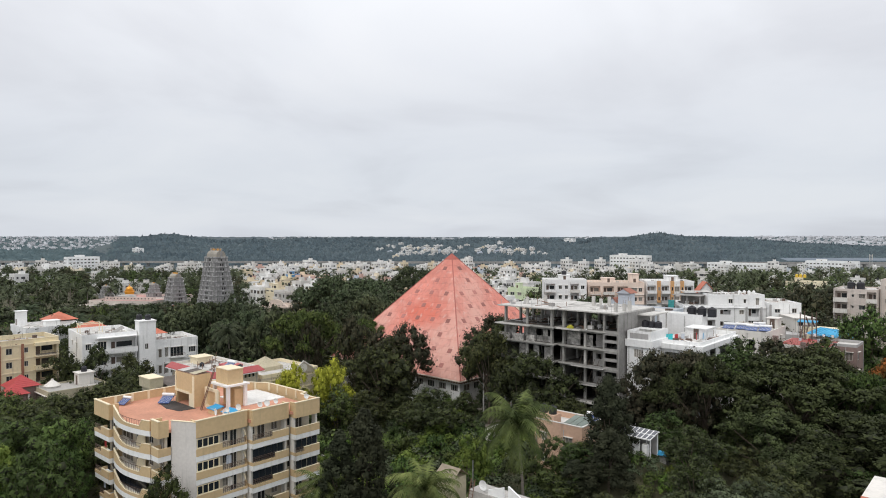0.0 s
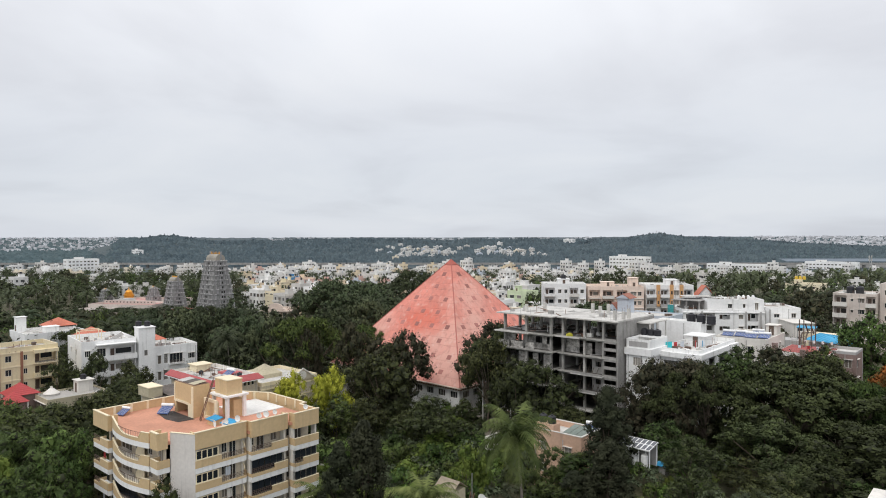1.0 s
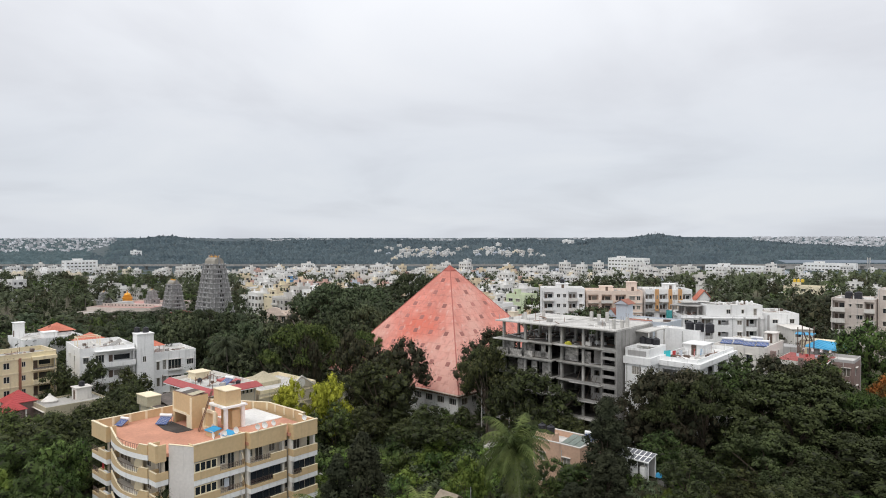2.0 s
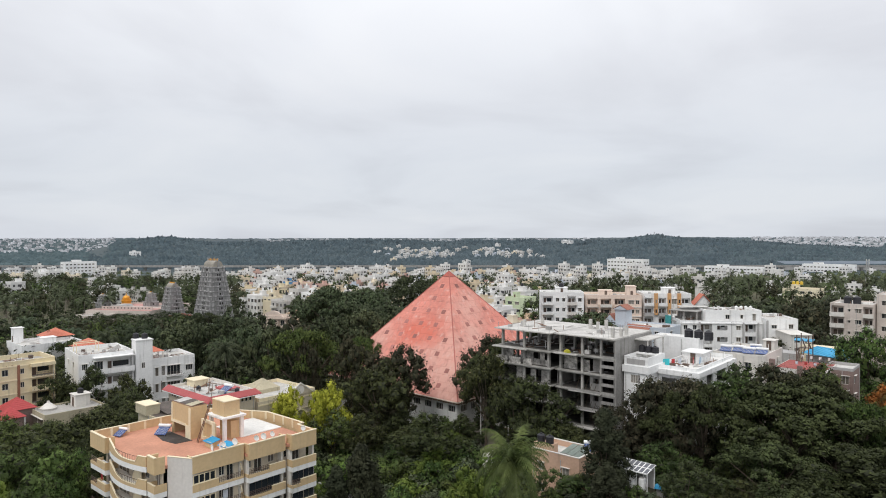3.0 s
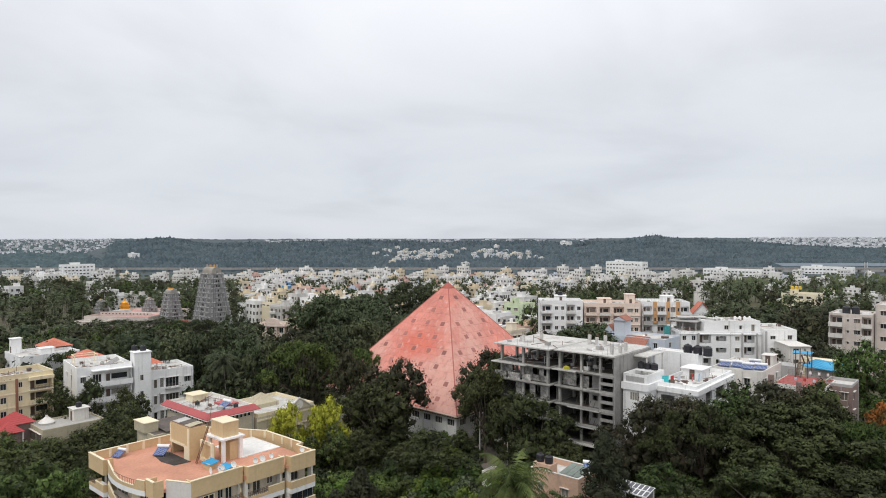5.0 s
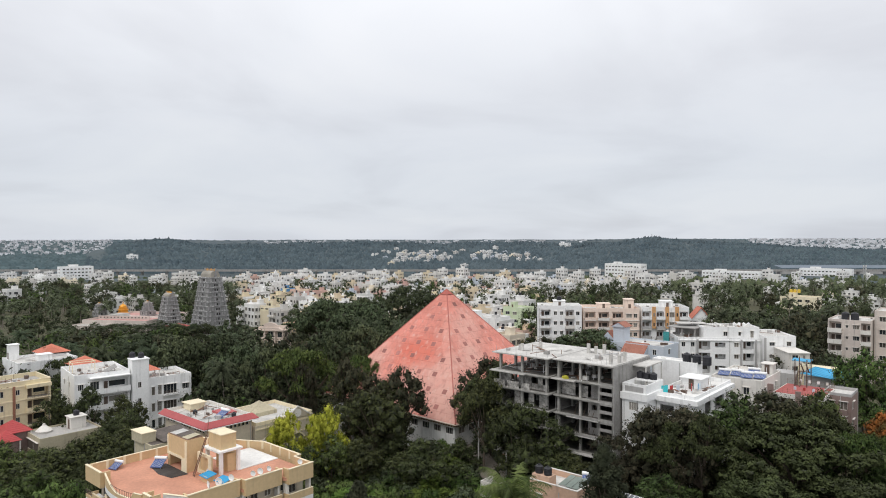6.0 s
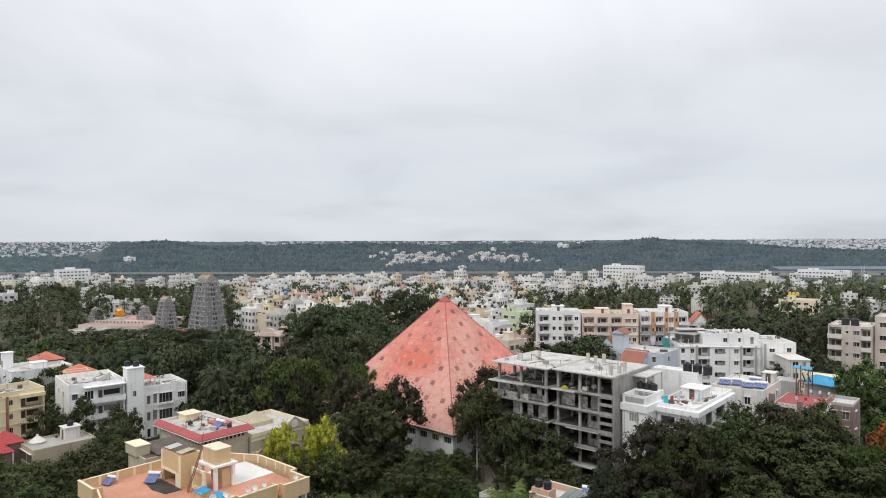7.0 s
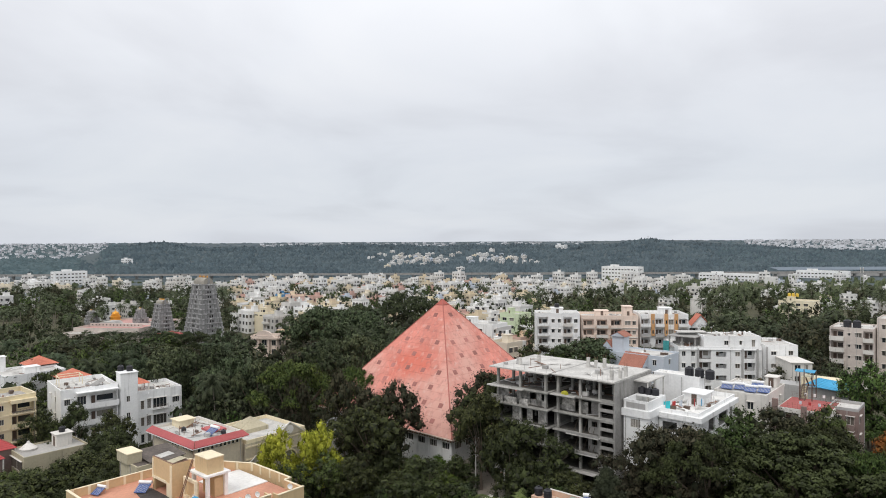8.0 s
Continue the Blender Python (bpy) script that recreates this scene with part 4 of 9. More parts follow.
def cream_left_block():
    fx, fy = -93.1, 150.0
    V, U = 15.0, 10.0
    x, y = fx - 0.643 * V, fy - 0.766 * V
    keep_clear(x, y, U, V)
    hr = [(V - 4.7, 4.2, 0.1, 2.35), (V - 7.0, 0.8, 1.0, 1.2), (V - 10.5, 1.2, 0.9, 1.4)]
    h = house("cream_apartment_block", spot(x, y, 1.0), U, V, 15.2, 5, YELLOWP, "pale yellow apartment block with recessed balconies", "apartment block", par=0.9, holes_r=hr, roof_mat=GREYROOF, hood=0, cap=CREAM, airy=True)
    fr = Face(0, 0, 0, 1)
    for k in range(5):
        balcony(fr, V - 5.0, V - 0.2, 0.9, 3.04 * k + 0.1, h, YELLOWP if k % 2 else None, CREAM, rail="solid" if k % 2 else "bars", height=0.9)
    solid("sun_shade", lambda b: fr.box(b, V - 5.1, V - 0.1, 0.003, 1.0, 14.5, 15.25), YELLOWP, h)
    for a in (V - 7.6, V - 12.0):
        solid("pilaster", lambda b: fr.box(b, a, a + 0.5, 0.003, 0.25, 0, 15.2), MATS["brown_tile"], h)
    for k in range(1, 6):
        solid("string_course", lambda b: fr.box(b, 0.1, V - 5.2, 0.004, 0.12, 3.04 * k - 0.3, 3.04 * k - 0.05), CREAM, h)
    junk(spot(x, y, 1.0) @ pose(-9.0, 1.0, 15.2), 8.0, 13.0, 24, 83)
    b2 = house("cream_apartment_block", spot(x, y, 1.0) @ pose(3.0, -10.2, 0), 9, 10, 13.0, 4, PINK, "peach and cream apartment block with deep balconies", "apartment block", par=0.3, holes_r=[(6, 3.5, 0.3, 2.2)], roof_mat=CREAM, hood=0.4)
    hip = hip_roof("tiled_canopy", spot(x, y, 1.0) @ pose(-1.5, -4.5, 13.3), 5, 8, 0.6, 1.2, "red tiled canopy on a cream apartment block")
    # white houses with tiled roofs behind it
    w = house("white_house", spot(-119.0, 177.0, 1.5), 14, 15, 13.0, 3, WHITE, "plain white house with a stair cabin and railings", "house", par=0.6, holes_r=[(4, 2.4, 1.2, 1.2)], roof_mat=CONCL)
    keep_clear(-119.0, 177.0, 14, 15)
    cabin(w, -13.4, -11.0, 1.0, 3.4, 13.0, 4.2, WHITE, door=True)
    cabin(w, -6.5, -3.5, 6.0, 9.5, 13.0, 1.6, WHITE, door=False)
    w2 = house("white_house", spot(-120.3, 189.5, 1.5), 7, 7, 13.6, 3, WHITE, "small white house under a red tiled hip roof", "house", par=0, holes_r=[(2, 1.2, 1.0, 1.6)])
    keep_clear(-120.3, 189.5, 7, 7)
    hip_roof("tiled_roof", spot(-120.3, 189.5, 1.5) @ pose(-3.5, 3.5, 13.6), 8, 8, 0.4, 2.2, "red tiled hip roof on a white house")
    # the red sheet pavilions and the flat roof with its cupola
    px, py = -91.5, 134.5
    keep_clear(px, py, 12, 12)
    keep_clear(-76.0, 126.0, 14, 16)
    keep_clear(-88.0, 120.0, 14, 16)
    keep_clear(-84.4, 132.5, 9, 12)
    hip_roof("red_pavilion", spot(px, py, 1.0) @ pose(-3.5, 1.0, 0), 6.0, 6.0, 7.6, 2.2, "crimson sheet hip roof over a pavilion", CRIMSON, None, MAUVE)
    hip_roof("red_pavilion", spot(px, py, 1.0) @ pose(1.2, -1.5, 0), 4.6, 4.6, 7.0, 2.0, "crimson sheet hip roof over a lower porch", CRIMSON, None, MAUVE)
    f = house("flat_roofed_hall", spot(-84.4, 132.5, 1.0), 9, 12, 7.0, 2, BEIGE2, "low flat-roofed hall with a dirty concrete roof", "hall", par=0.3, roof_mat=GREYROOF, holes_l=[(1.0, 7.0, 0.5, 2.2)])
    cabin(f, -6.2, -3.4, 7.0, 10.0, 7.0, 2.5, OFFWHITE)
    tank(spot(-84.4, 132.5, 1.0) @ pose(-4.8, 8.5, 9.65), r=0.6, h=1.1)
    cu = thing("cupola", spot(-84.4, 132.5, 1.0) @ pose(-6.0, 2.6, 7.0), "pale cone-shaped ventilator on a flat roof", "cupola")
    solid("cone", lambda b: lathe(b, 0, 0, [(1.6, 0.3), (1.65, 0.4), (0.3, 1.5), (0.25, 1.8)], 12), OFFWHITE, cu)
    solid("ring", lambda b: cyl(b, 0, 0, 0, 0.3, 1.5), CONCL, cu)


cream_left_block()


# ---- the tan apartment block ----
def tan_block():
    x0, y0 = at_uv(-78, 38)
    keep_clear(x0, y0, 22, 22.5)
    at = spot(x0, y0, 0.0)
    h = thing("tan_apartment_block", at, "tan and white apartment block with curved balconies and terracotta roof", "apartment block")
    floors = [0.4, 3.35, 6.3, 9.25, 12.2]
    top = 15.15
    metal = BROWN
    # recessed walls
    inner = surface("cream_recess_wall", (0.60, 0.53, 0.42), 0.8, 0.12, streak=0.3)
    fl, fr = Face(-21, 1.3, 1, 0), Face(-1.3, 3.4, 0, 1)
    holes_l, holes_r = [], []
    for f in floors:
        holes_l += [(0.5, 2.2, f + 0.1, f + 2.4), (4.2, 7.6, f + 0.1, f + 2.5), (8.6, 11.4, f + 0.1, f + 2.5), (12.4, 13.6, f + 0.9, f + 2.3), (15.3, 16.6, f + 0.5, f + 2.3)]
        holes_r += [(4.2, 5.0, f + 1.0, f + 2.3), (5.3, 6.3, f + 0.1, f + 2.3), (8.2, 9.0, f + 0.9, f + 2.3), (9.4, 10.6, f + 0.1, f + 2.4), (11.6, 12.6, f + 0.9, f + 2.3), (14.2, 15.2, f + 0.9, f + 2.3), (15.6, 16.8, f + 0.2, f + 2.3)]
    wall(fl, -0.5, top, holes_l, inner, h, a1=17.0)
    wall(fr, -0.5, top, holes_r, inner, h, a0=0.3, a1=18.0)
    wall(Face(-1.3, 21.4, -1, 0), -0.5, top, [], inner, h, a0=0.3, a1=19.7)
    wall(Face(-21, 21.4, 0, -1), -0.5, top, [], inner, h, a0=0.3, a1=20.1)
    for q in holes_l:
        window(fl, q, h, bars=3 if q[1] - q[0] > 1.5 else 2, glass_mat=GLASS)
    for q in holes_r:
        window(fr, q, h, bars=2)
    for f in floors[1:]:
        solid("floor_slab", lambda b: box(b, -20.7, -1.6, 3.2, 21.1, f - 0.2, f), CONC, h)

    def dash(name, rows, mat, parent, label=""):
        bm = bmesh.new()
        for f, r in rows:
            f.box(bm, *r)
        return part(name, bm, mat, parent, label)

    FL = Face(-22, 0, 1, 0)

    def box_balcony(face, a0, a1, d, f, step=0.0, tall=1.2, inset=1.3):
        """Slab with a white fascia, a tan parapet over it, a step down in the parapet for part of its width."""
        bal = dash("balcony", [(face, (a0, a1, d - inset, d, f - 0.48, f + 0.2))], WHITE, h)
        if step < 0:
            return mirror_balcony(face, a0, a1, d, f, -step, tall, inset, bal)
        am = a0 + (a1 - a0) * step
        rows = [(face, (am, a1, d - 0.14, d + 0.03, f + 0.203, f + tall))]
        if step:
            rows.append((face, (a0, am - 0.002, d - 0.14, d + 0.028, f + 0.203, f + 0.62)))
        rows += [(face, (a0 - 0.03, a0 + 0.12, d - inset, d - 0.142, f + 0.204, f + (0.62 if step else tall))), (face, (a1 - 0.12, a1 + 0.03, d - inset, d - 0.142, f + 0.204, f + tall))]
        p = dash("parapet", rows, TAN, bal)
        dash("coping", [(face, (am, a1, d - 0.17, d + 0.05, f + tall + 0.002, f + tall + 0.07))], CREAM, p)
        if step:
            dash("railing", [(face, (a0 + 0.05, am - 0.05, d - 0.08, d - 0.04, f + z, f + z + 0.04)) for z in (0.85, 1.1, 1.3)] + [(face, (a0 + 0.1 + 0.3 * i, a0 + 0.13 + 0.3 * i, d - 0.08, d - 0.04, f + 0.62, f + 1.3)) for i in range(int((am - a0) / 0.3))], metal, bal)
        return bal

    def mirror_balcony(face, a0, a1, d, f, step, tall, inset, bal):
        """The same with the low railed part at the far end."""
        am = a1 - (a1 - a0) * step
        p = dash("parapet", [(face, (a0, am, d - 0.14, d + 0.03, f + 0.203, f + tall)), (face, (am + 0.002, a1, d - 0.14, d + 0.028, f + 0.203, f + 0.5)), (face, (a0 - 0.03, a0 + 0.12, d - inset, d - 0.142, f + 0.204, f + tall)), (face, (a1 - 0.12, a1 + 0.03, d - inset, d - 0.142, f + 0.204, f + tall))], TAN, bal)
        dash("coping", [(face, (a0, am, d - 0.17, d + 0.05, f + tall + 0.002, f + tall + 0.07))], CREAM, p)
        dash("railing", [(face, (am + 0.05, a1 - 0.05, d - 0.08, d - 0.04, f + z, f + z + 0.04)) for z in (0.75, 0.95, 1.12)] + [(face, (am + 0.1 + 0.3 * i, am + 0.13 + 0.3 * i, d - 0.08, d - 0.04, f + 0.5, f + 1.12)) for i in range(int((a1 - am) / 0.3))], metal, bal)
        return bal

    def swoop(f, crown=False):
        """The bowed balcony, whose parapet dips in a wave to a railing."""
        a0, a1, n = 5.2, 16.3, 24
        ts = [i / n for i in range(n + 1)]

        def bow(t):
            return -0.15 + 0.95 * math.sin(math.pi * t) ** 0.85

        def rim(t):
            if t > 0.86:
                return 1.25
            return 0.42 + 0.98 * (1 - smooth(0.12, 0.58, t))

        def strip(b, lo, hi, d_out, d_in):
            hull(b, [[FL.p(a0 + (a1 - a0) * t, bow(t) + d, z) for d, z in ((d_out, lo(t)), (d_in, lo(t)), (d_in, hi(t)), (d_out, hi(t)))] for t in ts])

        def slab(b):
            pts = [FL.p(a0 + (a1 - a0) * t, bow(t), 0)[:2] for t in ts] + [FL.p(a1, -1.35, 0)[:2], FL.p(a0, -1.35, 0)[:2]]
            prism(b, pts, f - 0.05, f + 0.12)

        bal = solid("curved_balcony", slab, OFFWHITE, h)
        solid("fascia", lambda b: strip(b, lambda t: f - 0.48, lambda t: f + 0.2, 0.04, -0.12), WHITE, bal, "white curved fascia")
        solid("parapet", lambda b: strip(b, lambda t: f + 0.203, lambda t: f + 0.2 + rim(t), 0.05, -0.10), TAN, bal, "tan parapet with a wave-shaped top")
        solid("coping", lambda b: strip(b, lambda t: f + 0.203 + rim(t), lambda t: f + 0.27 + rim(t), 0.09, -0.14), CREAM, bal)

        def rail(b):
            for t in [0.36 + 0.5 * i / 14 for i in range(15)]:
                z = f + 0.2 + rim(t)
                rod(b, FL.p(a0 + (a1 - a0) * t, bow(t), z), FL.p(a0 + (a1 - a0) * t, bow(t), f + 1.35), 0.025, 4)
            for i in range(14):
                t0, t1 = 0.36 + 0.5 * i / 14, 0.36 + 0.5 * (i + 1) / 14
                rod(b, FL.p(a0 + (a1 - a0) * t0, bow(t0), f + 1.35), FL.p(a0 + (a1 - a0) * t1, bow(t1), f + 1.35), 0.03, 4)

        solid("railing", rail, RUST if crown else metal, bal)
        if not crown:
            # curved white fin behind the balcony
            def fin(b):
                c = 13.4
                for i in range(8):
                    q0, q1 = math.pi / 2 * i / 8, math.pi / 2 * (i + 1) / 8
                    hull(b, [[FL.p(c - 2.6 * math.cos(q0), d, f + 0.15), FL.p(c - 2.6 * math.cos(q1), d, f + 0.15), FL.p(c - 2.6 * math.cos(q1), d, f + 0.15 + 2.1 * math.sin(q1)), FL.p(c - 2.6 * math.cos(q0), d, f + 0.15 + 2.1 * math.sin(q0))] for d in (-0.9, -0.75)])

            solid("curved_screen", fin, CREAM, bal)

    for i, f in enumerate(floors):
        box_balcony(FL, 0.0 if i > 1 else 1.6, 5.0, 0.4, f, step=0.45, inset=1.7)
        swoop(f)
        if i == 2:
            # one floor glazed in with dark panes
            solid("glazing", lambda b: [FL.box(b, 5.6 + 1.55 * k, 7.05 + 1.55 * k, -0.35, -0.28, f + 0.3, f + 2.3) for k in range(6)], SHADE, h, "dark glazed balcony screen")
        box_balcony(FL, 16.5, 18.4, -0.2, f, inset=1.6)
    swoop(top, True)
    # parapet blocks of the roof line
    def block(face, a0, a1, d, name="roof_parapet"):
        b = dash(name, [(face, (a0, a1, d - 0.2, d + 0.04, top - 0.4, 16.85)), (face, (a0 - 0.03, a0 + 0.2, d - 1.35, d - 0.202, top - 0.4, 16.85)), (face, (a1 - 0.2, a1 + 0.03, d - 1.35, d - 0.202, top - 0.4, 16.85))], TAN, h)
        dash("coping", [(face, (a0 - 0.06, a1 + 0.06, d - 0.27, d + 0.08, 16.853, 16.95))], CREAM, b)
        return b

    block(FL, 0.0, 5.0, 0.4)
    block(FL, 16.5, 18.4, -0.2)
    # blank stair shaft on the cut corner
    shaft = Face(-3.7, 1.9, 3.3, 1.6)
    sh = dash("stair_shaft", [(shaft, (0, shaft.length, -0.25, 0, -0.5, 16.7)), (shaft, (0, shaft.length, -2.2, -0.25, -0.5, top + 0.02))], surface("grey_white_render", (0.65, 0.62, 0.59), 0.85, 0.08, streak=0.5), h, "blank grey-white stair shaft")
    dash("coping", [(shaft, (-0.05, shaft.length + 0.05, -0.28, 0.05, 16.703, 16.76))], CREAM, sh)
    dash("roof_screed", [(shaft, (0.02, shaft.length - 0.02, -2.18, -0.26, top + 0.023, top + 0.05))], TERRA, sh)
    # right-hand front in three steps
    FR = Face(0, 3.5, 0, 1)
    bays = ((0.0, 7.2, -0.4), (7.5, 13.2, 0.4), (13.7, 17.8, 1.3))
    for k, (a0, a1, d) in enumerate(bays):
        block(FR, a0, a1, d)
        solid("roof_overhang", lambda b: FR.box(b, a0, a1, d - 1.4, d - 0.21, top - 0.42, top - 0.2), OFFWHITE, h)
        for i, f in enumerate(floors):
            if k == 0:
                bal = box_balcony(FR, a0, a1, d, f, step=-0.5, tall=1.15)
                # windowed room on the near half
                room = Face(d - 0.02, 3.5, 0, 1)
                hs = [(0.22 + 0.74 * j, 0.86 + 0.74 * j, f + 1.28, f + 2.28) for j in range(4)]
                wall(room, f + 1.24, f + 2.34, hs, CREAM, bal, 0.15, 0.12, 3.2, name="screen_wall")
                for q in hs:
                    dash("pane", [(room, (q[0], q[1], -0.12, -0.09, q[2], q[3]))], SHADE, bal)

                def fin(b):
                    c, r = 6.9, 1.9
                    for j in range(8):
                        q0, q1 = math.pi / 2 * j / 8, math.pi / 2 * (j + 1) / 8
                        hull(b, [[FR.p(a, d - 0.05 - (1.3 - 1.3 * math.cos(q)), f + 1.4 + 0.95 * math.sin(q)) for a, q in ((c, q0), (c + 0.12, q0), (c + 0.12, q1), (c, q1))], [FR.p(a, d - 0.22 - (1.3 - 1.3 * math.cos(q)), f + 1.4 + 0.95 * math.sin(q)) for a, q in ((c, q0), (c + 0.12, q0), (c + 0.12, q1), (c, q1))]])

                solid("curved_fin", fin, CREAM, bal)
            elif k == 1:
                box_balcony(FR, a0, a1, d, f, step=0.55 if i != 3 else 0.62, tall=1.15)
                if i in (2, 3):
                    solid("glazing", lambda b: [FR.box(b, a0 + 0.2 + 0.95 * j, a0 + 1.08 + 0.95 * j, d - 0.3, d - 0.25, f + 0.7, f + 2.3) for j in range(5)], SHADE, h, "dark glazed balcony screen")
            else:
                box_balcony(FR, a0, a1, d, f, step=0.35 if i % 2 else 0.0, tall=1.15)
                if i in (2, 3):
                    solid("glazing", lambda b: [FR.box(b, a0 + 0.3 + 0.9 * j, a0 + 1.1 + 0.9 * j, d - 0.3, d - 0.25, f + 0.9, f + 2.3) for j in range(4)], SHADE, h, "dark glazed balcony screen")
        for a in (a0 + 0.02, a1 - 0.34):
            solid("pier", lambda b: FR.box(b, a, a + 0.3, d - 1.38, d - 0.5, -0.5, top - 0.43), OFFWHITE, h)
    # roof deck, back parapets with posts
    solid("roof_deck", lambda b: prism(b, [(-21.9, 0.2), (-16.5, 0.2), (-14.5, -0.2), (-11.2, -0.55), (-8.0, -0.3), (-6.2, 0.2), (-3.8, 0.3), (-3.6, 2.4), (-0.7, 4.0), (-0.6, 10.8), (0.2, 11.0), (0.2, 16.8), (1.0, 17.3), (1.0, 21.2), (-21.9, 21.2)], 15.2, 15.6), TERRA, h, "terracotta tiled roof terrace")
    for pts in (((1.25, 21.3), (-3.0, 21.3)), ((-3.0, 21.3), (-3.0, 22.4)), ((-3.0, 22.4), (-12.5, 22.4)), ((-12.5, 22.4), (-22, 17)), ((-22, 17), (-22, 0.1))):
        (ax, ay), (bx, by) = pts
        f = Face(ax, ay, bx - ax, by - ay)
        p = dash("roof_parapet", [(f, (0, f.length, -0.18, 0, 15.0, 16.75))], TAN, h)
        dash("coping", [(f, (0, f.length, -0.24, 0.06, 16.753, 16.84))], CREAM, p)
        for i in range(int(f.length / 2.4) + 1):
            a = min(f.length - 0.35, i * 2.4)
            dash("post", [(f, (a, a + 0.35, -0.26, -0.182, 15.602, 16.75))], CREAM, p)
    solid("white_roof", lambda b: box(b, -14.5, -6.9, 14.6, 21.1, 15.604, 15.72), WHITEW, h, "white-washed roof screed")
    solid("dark_roof", lambda b: prism(b, [(-18.0, 6.9), (-14.0, 6.2), (-11.2, 6.7), (-10.9, 9.05), (-17.6, 9.05)], 15.604, 15.63), surface("wet_dark_screed", (0.055, 0.047, 0.043), 0.7, 0.4, big=0.6), h, "dark stained roof screed")
    # stair block
    sb = thing("stair_block", at @ pose(-11.5, 9.1, 15.6), "tan stair block with white trim and a weathered flat top", "stair block")
    wallf, wallr = Face(-5.6, 0, 1, 0), Face(0, 0, 0, 1)
    wall(wallf, 0, 4.6, [(0.5, 4.1, 0.0, 1.7)], TAN, sb, a1=5.6)
    wall(wallr, 0, 4.6, [], TAN, sb, a0=0.25, a1=2.5)
    wall(Face(0, 2.5, -1, 0), 0, 4.6, [], TAN, sb, a0=0.25, a1=5.6)
    wall(Face(-5.6, 2.5, 0, -1), 0, 4.6, [], TAN, sb, a0=0.25, a1=2.2)
    solid("flat_top", lambda b: box(b, -5.55, -0.05, 0.05, 2.45, 4.602, 4.66), RUST, sb, "rusty weathered flat top")
    for i, (sx0, sx1, mt) in enumerate(((-5.3, -3.7, CONCL), (-3.6, -2.0, DARKROOF), (-1.9, -0.3, BEIGE2))):
        solid("roof_sheet", lambda b: hull(b, [[(sx0, 0.2, 4.67 + o), (sx1, 0.3, 4.67 + o), (sx1, 2.3, 4.80 + 0.06 * i + o), (sx0, 2.2, 4.85 + o)] for o in (0.0, 0.03)]), mt, sb)
    solid("trim", lambda b: [wallf.box(b, 4.2, 5.65, 0.003, 0.10, 0, 1.9), wallf.box(b, 0.0, 4.198, 0.003, 0.10, 1.7, 2.05), wallf.box(b, 5.15, 5.64, 0.003, 0.10, 1.902, 4.4), wallf.box(b, 0, 0.35, 0.003, 0.08, 2.052, 4.4)], CREAM, sb)
    # low wall beside it, and the raised tank
    lw = thing("screen_block", at @ pose(-7.4, 10.0, 15.6), "cream screen wall with white frame beside the stair block", "wall")
    solid("body", lambda b: box(b, -3.3, -0.2, 0.6, 0.85, 0, 2.6), TAN, lw)
    solid("frame_border", lambda b: [box(b, -3.4, -3.0, 0.3, 0.597, 0, 2.9), box(b, -0.5, -0.1, 0.3, 0.597, 0, 2.9), box(b, -3.0, -0.5, 0.3, 0.597, 2.5, 2.9), box(b, -3.0, -0.5, 0.3, 0.597, 0, 0.4)], CREAM, lw)
    tk = thing("tank_tower", at @ pose(-6.9, 11.5, 15.6), "tan roof tank raised on white columns over a small room", "tank tower")
    solid("tank_box", lambda b: box(b, -3.8, -0.5, 0.5, 2.9, 3.35, 5.4), TAN, tk)
    solid("tank_lid", lambda b: box(b, -3.86, -0.44, 0.44, 2.96, 5.402, 5.52), CREAM, tk)
    solid("platform", lambda b: box(b, -4.4, 0.1, -0.1, 3.6, 3.1, 3.348), WHITE, tk)
    for px, py in ((-4.2, 0.2), (-0.6, 0.2), (-4.2, 2.9), (-0.6, 2.9)):
        solid("column", lambda b: box(b, px, px + 0.45, py, py + 0.45, 0, 3.097), WHITE, tk)
    solid("room", lambda b: box(b, -3.7, -0.65, 1.6, 3.3, 0, 2.5), TAN, tk)
    # leaning lattice mast
    ms = thing("lattice_mast", at @ pose(-9.6, 9.2, 15.6), "rusty lattice ladder mast leaning over the roof", "mast")
    a, b2 = Vector((-0.4, 0, 0)), Vector((1.0, 1.3, 5.7))
    sx = Vector((0.62, -0.15, 0))
    for k in range(2):
        solid("stringer", lambda b: rod(b, a + sx * k, b2 + sx * k * 0.8, 0.055, 4), RUST, ms)
    for k in range(24):
        q0, q1 = a.lerp(b2, k / 24), a.lerp(b2, (k + 1) / 24)
        solid("rung", lambda b: [rod(b, q0, q0 + sx, 0.035, 4), rod(b, q0, q1 + sx, 0.03, 4)], RUST, ms)
    solid("pole", lambda b: rod(b, b2 + sx * 0.5, b2 + Vector((0.2, 0.3, 2.4)), 0.035, 5), RUST, ms)
    # things on the roof
    solar_heater(at @ pose(-20.6, 2.6, 15.6, 0, 0, 20) @ Matrix.Scale(0.7, 4))
    solar_heater(at @ pose(-16.4, 6.9, 15.63, 0, 0, 35) @ Matrix.Scale(0.85, 4))
    for k, (px, py, rz) in enumerate(((-7.6, 10.4, 40), (-3.2, 9.4, 60), (-0.5, 8.0, 55), (-0.5, 9.6, 60), (0.3, 12.3, 70), (0.3, 13.4, 65), (0.3, 14.8, 60), (-0.5, 6.4, 30), (1.2, 19.2, 70))):
        dish(at @ pose(px, py, 15.6 if px < -2 else 16.95, 0, 0, rz - 40) @ Matrix.Scale(1.0 if px < -2 else 0.75, 4), 0.6 if k % 2 else 0.5)
